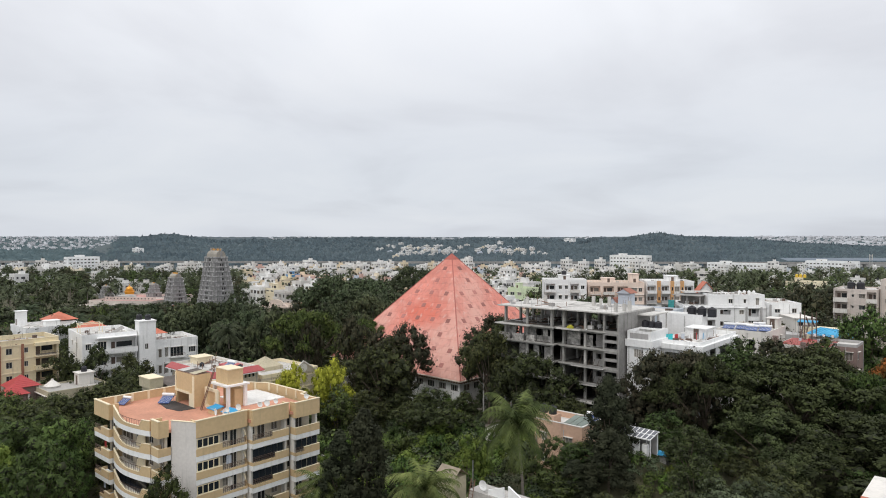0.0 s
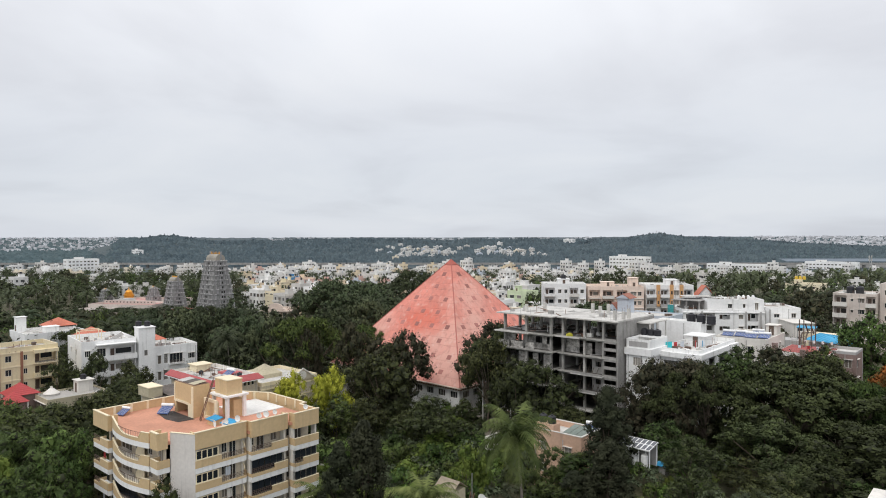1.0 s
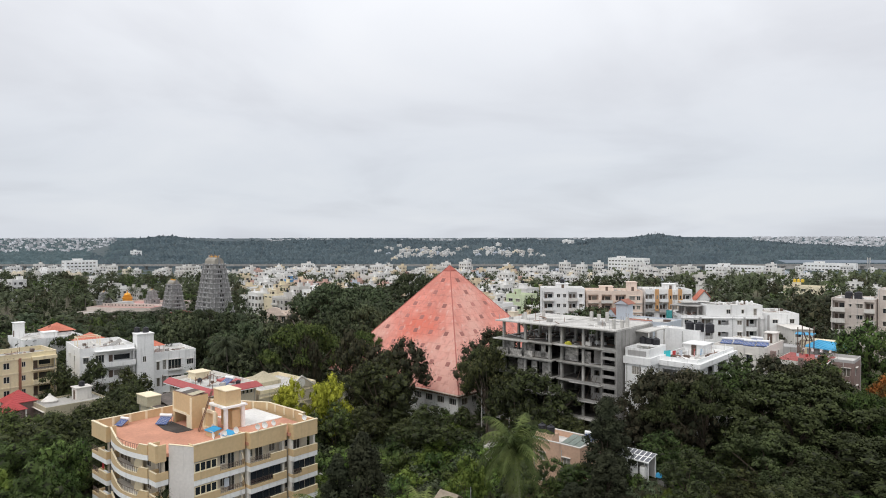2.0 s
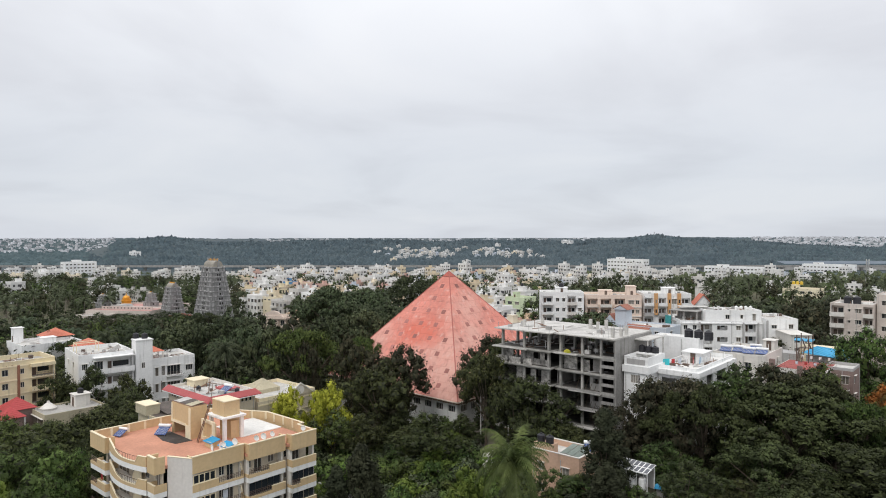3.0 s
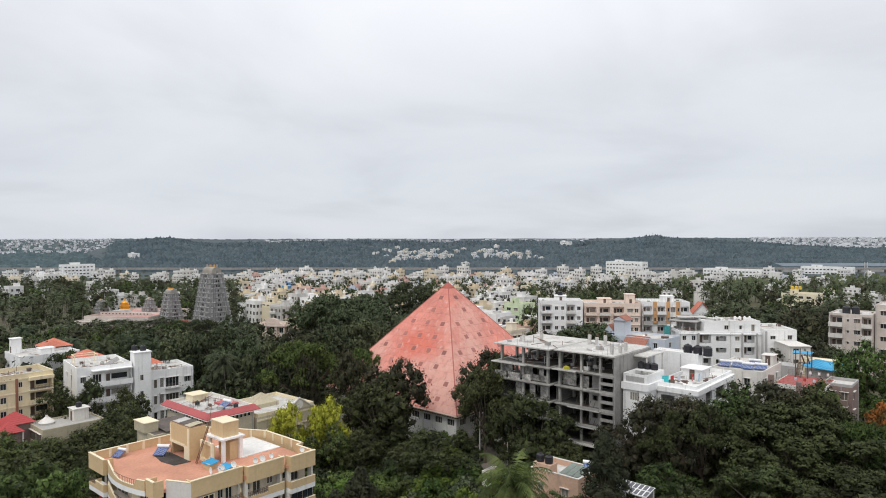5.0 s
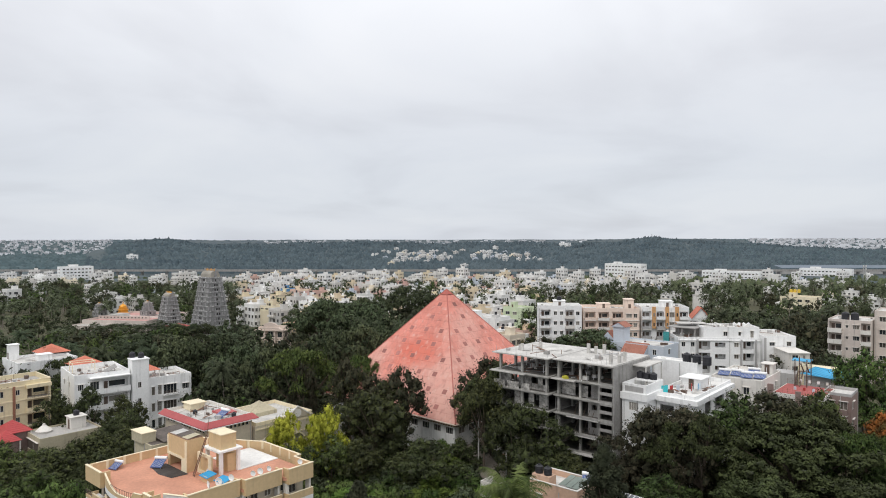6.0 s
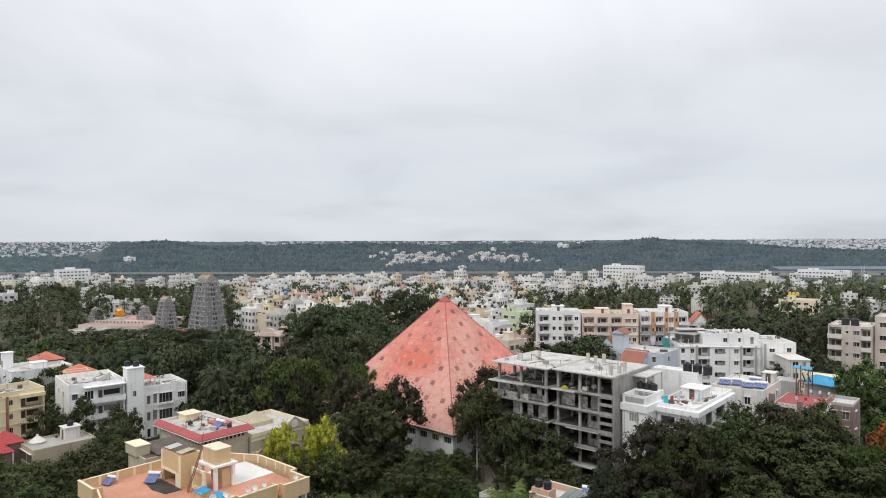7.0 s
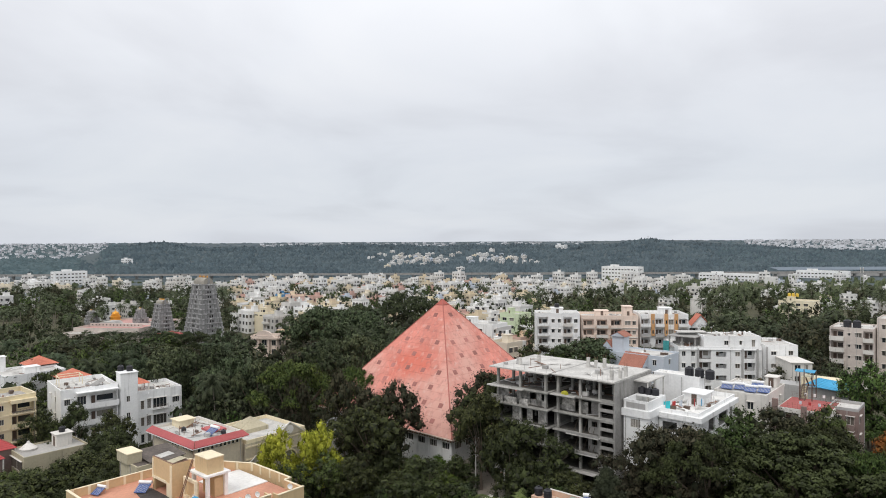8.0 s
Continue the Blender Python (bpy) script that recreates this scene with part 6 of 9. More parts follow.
    wing = house("white_wing", at7 @ pose(8.6, -1.6, 0), 8.4, 14.0, 17.0, 5, WHITE, "white wing of an apartment block with one column of windows", "house", par=0.3, roof_mat=CONCL, holes_l=[(1.5, 1.4, 1.0, 1.0), (6.0, 1.2, 1.0, 1.2)], holes_r=[(5.0, 1.0, 1.0, 1.2)], hood=0.35)
    solid("pilaster", lambda q: Face(-8.4, 0, 1, 0).box(q, 0.1, 0.6, 0.004, 0.3, 0, 16.8), GREYP, wing)
    room = house("white_wing", at7 @ pose(8.0, -11.0, 0), 5.2, 9.0, 14.2, 5, OFFWHITE, "off-white projecting room under a flat roof slab", "house", par=0, roof_mat=CONCL, holes_l=[(0.9, 1.5, 0.9, 1.5), (3.5, 0.7, 0.2, 2.2)], holes_r=[(2.0, 1.2, 1.0, 1.3)], hood=0)
    solid("roof_slab", lambda q: box(q, -5.4, 0.2, -0.3, 9.1, 14.203, 14.4), OFFWHITE, room)
    junk(at7 @ pose(-21.5, 1.0, 16.1), 6.0, 9.0, 22, 75, "pipes, boards and boxes on a crowded flat roof")
    junk(at7 @ pose(-13.0, 2.0, 19.1), 11.0, 6.0, 22, 76, "pipes, boards and boxes on a penthouse roof")
    for i in range(4):
        tank(at7 @ pose(-5.5 + i * 1.3, 4.6, 19.1), r=0.4, h=1.0, material=WHITE, label="white water tank on a penthouse roof")
    sh = thing("tank_shelter", at7 @ pose(-17.5, 8, 16.1), "flat sheet shelter on thin posts over black tanks", "shelter")
    solid("roof", lambda q: box(q, -3, 5, -2, 2, 3.4, 3.5), CONCL, sh)
    for px in (-2.8, 4.8):
        for py in (-1.8, 1.8):
            solid("post", lambda q: rod(q, (px, py, 0), (px, py, 3.4), 0.06, 5), STEEL, sh)


white_right_houses()


def middle_right_blocks():
    # grey-cream block at the far right with projecting balconies
    x, y = 118.0, 192.0
    keep_clear(x, y, 11, 14)
    b = house("cream_apartment_block", spot(x, y, 5.0), 10.8, 13, 19.6, 6, GREYCREAM, "grey-cream apartment block with stacked balconies and roof tanks", "apartment block", par=0.3, roof_mat=CONCL, holes_l=[(0.4, 3.1, 0.1, 2.75), (4.6, 0.6, 1.2, 0.8), (6.4, 1.6, 0.9, 1.3), (8.4, 2.35, 0.1, 2.7)], hood=0.3, airy=True)
    fl = Face(-10.8, 0, 1, 0)
    for k in range(1, 6):
        balcony(fl, 0.1, 3.7, 1.2, 19.6 / 6 * k, b, OFFWHITE, OFFWHITE, height=1.0, slab=0.3)
        balcony(fl, 8.4, 10.9, 1.0, 19.6 / 6 * k, b, OFFWHITE, OFFWHITE, height=0.9, slab=0.3)
    for i in range(2):
        tank(spot(x, y, 5.0) @ pose(-6.8 + 2.4 * i, 3.0, 19.65), r=1.05, h=2.2)
    house("cream_apartment_block", spot(x, y, 5.0) @ pose(5.5, 4.0, 0), 5.2, 12, 22.4, 6, GREYCREAM, "grey-cream apartment block with a curved roof edge", "apartment block", par=0.3, roof_mat=CONCL, holes_l=[(1.2, 1.6, 0.9, 1.4)], hood=0.3)
    keep_clear(126.0, 195.0, 8, 14)
    # white, peach and orange-striped blocks, all facing south
    tb = 36
    x, y = 44.1, 236.0
    keep_clear(x, y, 17, 12, tb)
    w = house("white_apartment_block", spot(x, y, 3.0, tb), 15.2, 10.5, 21.0, 6, WHITE, "white apartment block with open balconies", "apartment block", par=0.9, roof_mat=CONCL, holes_l=[(0.8, 3.4, 0.1, 2.8), (5.4, 1.1, 1.0, 1.3), (7.6, 1.0, 1.0, 1.3), (9.6, 2.8, 0.1, 2.8), (13.2, 1.2, 1.0, 1.3)], holes_r=[(2, 1.2, 1, 1.4), (6, 1.2, 1, 1.4)], hood=0.3, airy=True)
    fl = Face(-15.2, 0, 1, 0)
    for k in range(1, 6):
        balcony(fl, 0.6, 4.4, 1.1, 3.5 * k, w, WHITE, OFFWHITE, rail="solid", height=0.8)
        balcony(fl, 9.4, 12.7, 1.0, 3.5 * k, w, OFFWHITE, OFFWHITE, height=0.9)
    cabin(w, -9.5, -5.5, 3, 8, 21.0, 2.2, WHITE)
    tank(spot(x, y, 3.0, tb) @ pose(-7.5, 5.5, 23.4), r=0.9, h=1.4)
    x, y = 64.6, 236.5
    keep_clear(x, y, 21, 15, tb)
    p = house("peach_apartment_block", spot(x, y, 3.0, tb), 19.6, 13, 20.0, 6, PINK, "peach apartment block with long balconies and a stair tower", "apartment block", par=0.9, roof_mat=CONCL, holes_l=[(0.6, 3.6, 0.1, 2.7), (5.3, 3.6, 0.1, 2.7), (10.2, 3.6, 0.1, 2.7), (15.0, 2.0, 0.9, 1.4), (17.6, 1.2, 0.9, 1.4)], holes_r=[(2, 1.2, 1, 1.4), (6, 1.2, 1, 1.4)], hood=0.25, airy=True)
    fl = Face(-19.6, 0, 1, 0)
    for k in range(1, 6):
        for a in (0.4, 5.1, 10.0):
            balcony(fl, a, a + 4.0, 1.2, 20.0 / 6 * k, p, PINK if a != 5.1 else OFFWHITE, OFFWHITE, height=0.9)
        solid("string_course", lambda q: fl.box(q, 14.4, 19.6, 0.004, 0.35, 20.0 / 6 * k - 0.25, 20.0 / 6 * k), OFFWHITE, p)
    cabin(p, -4.2, -1.2, 4, 9, 20.0, 3.6, PINK)
    cabin(p, -14.0, -9.5, 5, 9, 20.0, 2.0, PINK)
    junk(spot(x, y, 3.0, tb) @ pose(-9.0, 1.5, 20.0), 5.0, 8.0, 12, 91)
    x, y = 81.9, 236.0
    keep_clear(x, y, 17, 17, tb)
    o = house("striped_apartment_block", spot(x, y, 2.6, tb), 16.4, 13, 21.0, 6, WHITE, "white apartment block with orange stripes and grey balconies", "apartment block", par=0.8, roof_mat=CONCL, holes_l=[(0.2, 3.0, 0.1, 2.6), (5.2, 2.6, 0.1, 2.6), (9.7, 1.7, 0.6, 1.8), (13.2, 2.9, 0.1, 2.6)], holes_r=[(2.0, 1.0, 1, 1.3), (4.0, 1.0, 1, 1.3), (8.0, 1.4, 0.4, 2.0)], hood=0.2, airy=True)
    fl = Face(-16.4, 0, 1, 0)
    for a in (3.6, 8.2, 11.6):
        solid("stripe", lambda q: fl.box(q, a, a + 1.2, 0.004, 0.6, 14.2, 21.9), ORANGE, o)
        for k in range(4, 6):
            solid("stripe_window", lambda q: fl.box(q, a + 0.35, a + 0.85, 0.604, 0.63, 3.5 * k + 1, 3.5 * k + 2.2), GLASS, o)
    for k in range(1, 6):
        for a, wd in ((0.1, 3.3), (5.0, 3.0), (13.0, 3.3)):
            balcony(fl, a, a + wd, 1.2, 3.5 * k, o, GREYP if k < 5 else WHITE, OFFWHITE, height=1.0)
    cabin(o, -8.5, -4.5, 4, 9, 21, 2.4, WHITE)
    house("white_annex", spot(x, y, 2.6, tb) @ pose(9.6, 3.0, 0), 9.2, 9.0, 17.6, 5, WHITE, "white annex with balconies under a gabled roof", "house", par=0, roof_mat=CONCL, holes_l=[(0.8, 2.8, 0.2, 2.4), (5.2, 2.8, 0.2, 2.4)], airy=True)
    gb = thing("gable_front", spot(x, y, 2.6, tb) @ pose(5.0, 2.9, 17.6, 0, 0, -90), "steep gable with a brick-red verge on a roof", "gable")
    solid("front", lambda q: hull(q, [[(d, -3, 0), (d, 3, 0), (d, 0, 3.4)] for d in (-0.3, 0.0)]), WHITE, gb)
    for sgn in (-1, 1):
        solid("slope", lambda q: hull(q, [[(-5, sgn * 3.4, -0.3), (0.5, sgn * 3.4, -0.3), (0.5, 0, 3.6), (-5, 0, 3.6)], [(-5, sgn * 3.4, -0.05), (0.5, sgn * 3.4, -0.05), (0.5, 0, 3.9), (-5, 0, 3.9)]]), REDTILE, gb)
    # blue-grey house with orange tiled roofs and the grey shell behind it
    x, y = 53.0, 172.0
    keep_clear(x, y, 16, 14)
    g = house("blue_grey_house", spot(x, y, 5.0), 15.0, 10, 15.4, 5, BLUEGREY, "blue-grey house with steep weathered tiled gables", "house", par=0.4, roof_mat=CONCL, holes_l=[(9.0, 1.6, 1.0, 1.4), (12.0, 1.0, 1.0, 1.4)], holes_r=[(3, 1.2, 1, 1.4)], hood=0.2)
    cabin(g, -14.6, -11.4, 1.0, 4.5, 15.4, 4.2, BLUEGREY, door=False)
    for (gx, gy, gw, gl, gz, gh) in ((-4.2, 0.6, 4.4, 6.5, 12.8, 3.2), (-13.0, 0.5, 2.2, 4.5, 19.7, 1.2), (-16.4, 1.2, 2.0, 5.0, 16.0, 2.2)):
        worn = MATS.get("weathered_brown_tile") or surface("weathered_brown_tile", (0.36, 0.155, 0.11), 0.85, 0.2, island=0.2)
        roof = thing("tiled_roof", spot(x, y, 5.0) @ pose(gx, gy, gz, 0, 0, 90 if gz < 14 else 0), "weathered brown-red tiled gable roof on a blue-grey house", "roof", "orange roofs")
        for sgn in (-1, 1):
            for kk in range(6):
                f0, f1 = kk / 6, (kk + 1) / 6
                solid("tile_course", lambda q: hull(q, [[(sgn * gw * (1 - f0), 0, gh * f0 + o2), (sgn * gw * (1 - f0), gl, gh * f0 + o2), (sgn * gw * (1 - f1), gl, gh * f1 + o2 + 0.04), (sgn * gw * (1 - f1), 0, gh * f1 + o2 + 0.04)] for o2 in (0, 0.08)]), worn, roof)
        solid("gable_end", lambda q: hull(q, [[(-gw * 0.94, d, 0), (gw * 0.94, d, 0), (0, d, gh * 0.94)] for d in (0.1, 0.3)]), BLUEGREY, roof)
    x, y = 66.0, 186.0
    keep_clear(x, y, 9, 10)
    s = thing("concrete_shell", spot(x, y, 5.0), "half-built grey concrete shell with open floors and a teal net", "building")
    for k in range(6):
        solid("floor_slab", lambda q: box(q, -8, 0, 0, 9, 3.1 * k + 2.9, 3.1 * k + 3.1), CONC, s)
        for px in (-7.6, -4.0, -0.4):
            for py in (0.3, 8.4):
                solid("column", lambda q: box(q, px, px + 0.35, py, py + 0.35, 3.1 * k + 0.003 + (0.1 if k else 0), 3.1 * k + 2.897), CONC, s)
        solid("infill_wall", lambda q: box(q, -7.2, -0.5, 4.5, 4.7, 3.1 * k + 0.11, 3.1 * k + 2.8), BLOCK, s)
    solid("net", lambda q: hull(q, [[(-9.0 + 0.25 * kk, -0.15 - 0.1 * (kk % 2), zz) for kk in range(8)] + [(-7.25 - 0.25 * kk, -0.08 - 0.1 * ((kk + 1) % 2), zz) for kk in range(8)] for zz in (10.5, 17.0)]), surface("teal_net", (0.06, 0.30, 0.30), 0.8, 0.2), s)


middle_right_blocks()


# ---- small houses, road and fittings close by ----
def near_things():
    # peach house with a roof tank and a solar heater
    x, y = 16.8, 94.8
    keep_clear(x, y, 9, 7)
    peach = surface("dull_peach_paint", (0.60, 0.40, 0.29), 0.8, 0.1, streak=0.4)
    h = house("peach_house", spot(x, y, 2.4), 8.0, 6.0, 9.6, 3, peach, "small peach house with a parapet roof and black tanks", "house", par=0.8, roof_mat=CONCL, holes_l=[(1.2, 1.0, 1.0, 1.2), (5.2, 1.2, 1.0, 1.2)], holes_r=[(2, 1.2, 1, 1.2)], hood=0.3, cap=OFFWHITE)
    solid("tank_stand", lambda b: box(b, -7.8, -4.8, 0.3, 2.2, 9.602, 11.2), peach, h)
    for i in range(2):
        tank(spot(x, y, 2.4) @ pose(-7.1 + 1.5 * i, 1.2, 11.2), r=0.6, h=1.2)
    sh = thing("roof_sheets", spot(x, y, 2.4) @ pose(-3.6, 3.6, 9.6), "greenish corrugated sheets laid on a roof", "sheets")
    for i in range(3):
        solid("sheet", lambda b: hull(b, [[(-0.6 + 1.1 * i, -1.8, z), (0.4 + 1.1 * i, -1.8, z), (0.4 + 1.1 * i, 1.8, z + 0.5), (-0.6 + 1.1 * i, 1.8, z + 0.5)] for z in (0.3, 0.36)]), surface("greenish_grey_sheet", (0.21, 0.25, 0.22), 0.5, 0.25) if i == 0 else MATS["greenish_grey_sheet"], sh)
    solar_heater(spot(x, y, 2.4) @ pose(-0.9, 4.6, 9.6, 0, 0, 20))
    # white hut
    x, y = 7.3, 114.0
    keep_clear(x - 1, y - 3, 5, 7)
    house("white_hut", spot(x, y, 3.0), 4.4, 3.4, 3.0, 1, OFFWHITE, "small white hut with one dark window", "hut", par=0.25, roof_mat=GREYROOF, holes_l=[(2.0, 0.9, 1.2, 0.9)], hood=0.2)
    # shed carrying solar panels
    m = pose(20.4, 88.6, 12.1, 0, 0, -42)
    FOOT.append((m.inverted(), -2.0, 7.5, -5.5, 4.0))
    s = thing("solar_shed", m, "open white shed roofed with dark solar panels in white frames", "shed")
    for px in (0.1, 1.5, 2.9, 4.4):
        for py in (0.1, 2.1):
            solid("post", lambda b: box(b, px, px + 0.1, py, py + 0.1, -0.6, 1.88 + 0.22 * py), WHITE, s)
    solid("back_wall", lambda b: box(b, 0.1, 4.5, 2.22, 2.3, -0.6, 2.1), GREYP, s)
    for i in range(7):
        for j in range(2):
            def slab(b, g, o0, o1):
                x0, x1, y0 = 0.66 * i + g, 0.66 * i + 0.64 - g, -0.15 + 1.25 * j + g
                y1 = y0 + 1.22 - 2 * g
                hull(b, [[(x0, y0, 1.95 + 0.22 * y0 + o), (x1, y0, 1.95 + 0.22 * y0 + o), (x1, y1, 1.95 + 0.22 * y1 + o), (x0, y1, 1.95 + 0.22 * y1 + o)] for o in (o0, o1)])

            pan = solid("solar_panel", lambda b: slab(b, 0.0, 0.0, 0.05), WHITE, s)
            solid("cell_sheet", lambda b: slab(b, 0.07, 0.053, 0.06), PANELGREY, pan)
    for yy in (-0.16, 1.05, 2.3):
        solid("panel_rail", lambda b: box(b, -0.05, 4.65, yy, yy + 0.06, 1.86 + 0.22 * yy, 1.94 + 0.22 * yy), WHITE, s)
    for bx in (0.8, 2.2, 3.5):
        dr = thing("drum", m @ pose(bx, 0.7, -0.1), "white plastic drum under a solar panel roof", "drum", "drums under the panels")
        solid("barrel", lambda b: lathe(b, 0, 0, [(0.42, -0.4), (0.46, 0.1), (0.46, 0.5), (0.49, 0.53), (0.46, 0.56), (0.46, 1.0), (0.38, 1.12)], 12), WHITE, dr)
        solid("lid", lambda b: cyl(b, 0, 0, 1.122, 1.18, 0.3), OFFWHITE, dr)
    b2 = thing("blue_sheet", m @ pose(5.0, 2.9, -0.5) @ Matrix.Scale(0.7, 4), "blue plastic sheet over stacked goods", "sheet")
    solid("cover", lambda b: hull(b, [[(-0.8, -1.2, 0), (1.0, -1.0, 0), (1.1, 1.1, 0), (-0.9, 1.2, 0.1)], [(-0.7, -0.9, 0.7), (0.8, -0.8, 0.5), (0.8, 0.9, 0.8), (-0.6, 0.9, 0.6)]]), BLUE, b2)
    solid("goods", lambda b: box(b, -0.6, 0.7, -0.7, 0.7, -2.2, 0.4), CONC, b2)
    # white terrace house at the foot of the view, seen by its roof
    x, y = 4.3, 64.6
    keep_clear(x, y, 8, 6)
    t = house("white_house", spot(x, y, 0.4), 8.0, 6.0, 11.0, 4, OFFWHITE, "white house with stair parapets and roof fittings", "house", par=0.25, roof_mat=GREYROOF, holes_l=[(2, 1.4, 1, 1.2), (5, 1.4, 1, 1.2)])
    solid("roof_room", lambda b: box(b, -7.6, -1.0, 3.2, 5.6, 11.002, 12.3), GREYROOF, t)
    for i in range(2):
        solid("stair_wall", lambda b: hull(b, [[(-5.2 + 2.6 * i, 3.4 + e, 12.3), (-3.2 + 2.6 * i, 3.4 + e, 12.3), (-3.2 + 2.6 * i, 3.4 + e, 13.5 - 0.8 * i), (-5.2 + 2.6 * i, 3.4 + e, 12.8 + 1.0 * i)] for e in (0, 0.22)]), WHITE, t, "white raking stair parapet")
    lad = thing("roof_ladder", spot(x, y, 0.4) @ pose(-7.2, 3.0, 11.0), "rusty ladder leaning on a roof room", "ladder")
    for lx in (0, 0.5):
        solid("stringer", lambda b: rod(b, (lx, -0.6, 0), (lx, 0.12, 2.6), 0.04, 4), RUST, lad)
    for k in range(8):
        solid("rung", lambda b: rod(b, (0, -0.55 + 0.085 * k, 0.2 + 0.3 * k), (0.5, -0.55 + 0.085 * k, 0.2 + 0.3 * k), 0.025, 4), RUST, lad)
    dish(spot(x, y, 0.4) @ pose(-5.9, 3.7, 12.3), 0.55)
    solid("roof_aerial", lambda b: rod(b, (-7.4, 3.6, 12.3), (-7.4, 3.6, 15.4), 0.04, 5), STEEL, t)
    # clay tiled house
    x, y = -1.6, 74.0
    keep_clear(x, y, 6, 6)
    g = thing("tiled_house", spot(x + 0.4, y, 10.2) @ Matrix.Scale(0.45, 4), "low house under an old mossy tiled roof", "house")
    solid("wall", lambda b: box(b, -5.5, 0, 0, 5, -12, 6.0), BEIGE2, g)
    old = surface("old_brown_tile", (0.30, 0.25, 0.19), 0.9, 0.25)
    for sg in (0, 1):
        for k in range(6):
            f0, f1 = k / 6, (k + 1) / 6
            def yy(f):
                return -0.6 + 3.1 * f if sg == 0 else 5.6 - 3.1 * f
            solid("tile_course", lambda b: hull(b, [[(-5.9, yy(f0), 5.9 + 2.2 * f0 + o), (0.4, yy(f0), 5.9 + 2.2 * f0 + o), (0.4, yy(f1), 5.9 + 2.2 * f1 + o + 0.05), (-5.9, yy(f1), 5.9 + 2.2 * f1 + o + 0.05)] for o in (0, 0.08)]), old, g)
    # white house with an orange tiled slope at the edge of the view
    x, y = 44.2, 66.0
    keep_clear(x, y, 12, 12)
    w = thing("white_house", spot(x, y, 4.6), "white house with orange tiled lean-to and a roof tank", "house")
    solid("wall", lambda b: box(b, -5.0, 0, 0, 8, 0, 8.8), OFFWHITE, w)
    solid("stair_tower", lambda b: box(b, -2.6, -0.6, -1.6, -0.003, 0, 12.0), WHITE, w)
    for k in range(5):
        solid("tile_course", lambda b: hull(b, [[(-5.0, -2.6 + 0.52 * k, 7.0 + 0.36 * k + o), (-2.7, -2.6 + 0.52 * k, 7.0 + 0.36 * k + o), (-2.7, -2.08 + 0.52 * k, 7.4 + 0.36 * k + o), (-5.0, -2.08 + 0.52 * k, 7.4 + 0.36 * k + o)] for o in (0, 0.07)]), REDTILE, w)
    solid("lean_to_wall", lambda b: box(b, -4.9, -2.7, -2.4, -0.004, 0, 6.9), WHITE, w)
    solid("boundary_wall", lambda b: box(b, -12, -5.2, -3.0, -2.7, 0, 6.2), WHITE, w)
    tank(spot(x, y, 4.6) @ pose(-1.6, -0.8, 12.0), r=0.55, h=1.1)
    # lane beside the pyramid, its walls, poles and a parked car
    r = thing("road", pose(7.0, 124.0, 0, 0, 0, 12), "worn earthen lane beside the pyramid wall", "road", kind="structure")

    def lane(b):
        n = 16
        rows = []
        for i in range(n + 1):
            v = -14 + 40 * i / n
            rows.append([])
            for wx in (-2.3, 0.0, 2.3):
                p = r.matrix_world @ Vector((wx, v, 0))
                rows[-1].append(b.verts.new((wx, v, ground(p.x, p.y) + 0.42)))
        for p, q in zip(rows, rows[1:]):
            for i in range(2):
                b.faces.new((p[i], p[i + 1], q[i + 1], q[i]))

    r.matrix_world = pose(7.0, 124.0, 0, 0, 0, 12)
    bpy.context.view_layer.update()
    solid("lane_surface", lane, surface("earthen_lane", (0.21, 0.185, 0.155), 0.95, 0.25), r)
    FOOT.append((pose(7.0, 124.0, 0, 0, 0, 12).inverted(), -3.6, 3.6, -10, 27))
    for px, py, hh in ((4.0, 129.5, 10.5), (8.6, 119.0, 7.0), (16.5, 124.0, 9.5)):
        g0 = ground(px, py)
        pl = thing("power_pole", spot(px, py, g0 - 0.3), "grey concrete power pole with a cross-arm", "power pole", "poles along the lane")
        solid("pole", lambda b: hull(b, [[(-s, -s, z), (s, -s, z), (s, s, z), (-s, s, z)] for s, z in ((0.11, 0), (0.07, hh))]), CONCL, pl)
        solid("cross_arm", lambda b: box(b, -0.8, 0.8, -0.05, 0.05, hh - 0.6, hh - 0.48), RUST, pl)
        for ix in (-0.7, 0.0, 0.7):
            solid("insulator", lambda b: cyl(b, ix, 0, hh - 0.478, hh - 0.25, 0.05, 0.03, 6), WHITE, pl)
    wires = thing("overhead_wires", pose(0, 0, 0), "thin overhead wires between power poles", "wires")
    A, B = Vector((4.0, 129.5, ground(4.0, 129.5) + 9.9)), Vector((8.6, 119.0, ground(8.6, 119) + 6.4))
    for off in (-0.6, 0.0, 0.6):
        def sag(b):
            pts = [A.lerp(B, i / 8) + Vector((off * CU, off * SU, -1.2 * (1 - (2 * i / 8 - 1) ** 2) * 0.5)) for i in range(9)]
            for p, q in zip(pts, pts[1:]):
                rod(b, p, q, 0.02, 4)

        solid("wire", sag, BLACKP, wires)
    car = thing("parked_car", pose(12.0, 129.5, ground(12, 129.5) + 0.42, 0, 0, RZ + 90), "dark grey parked car under the trees", "car")
    def shell(b):
        prof = [(-2.0, 0.35), (-2.0, 0.85), (-1.7, 0.95), (-1.1, 1.4), (0.5, 1.42), (1.0, 1.0), (1.95, 0.85), (2.0, 0.35)]
        hull(b, [[(px, wy, pz) for px, pz in prof] for wy in (-0.85, 0.85)])
    solid("body", shell, surface("dark_car_paint", (0.06, 0.065, 0.075), 0.3, 0.05), car)
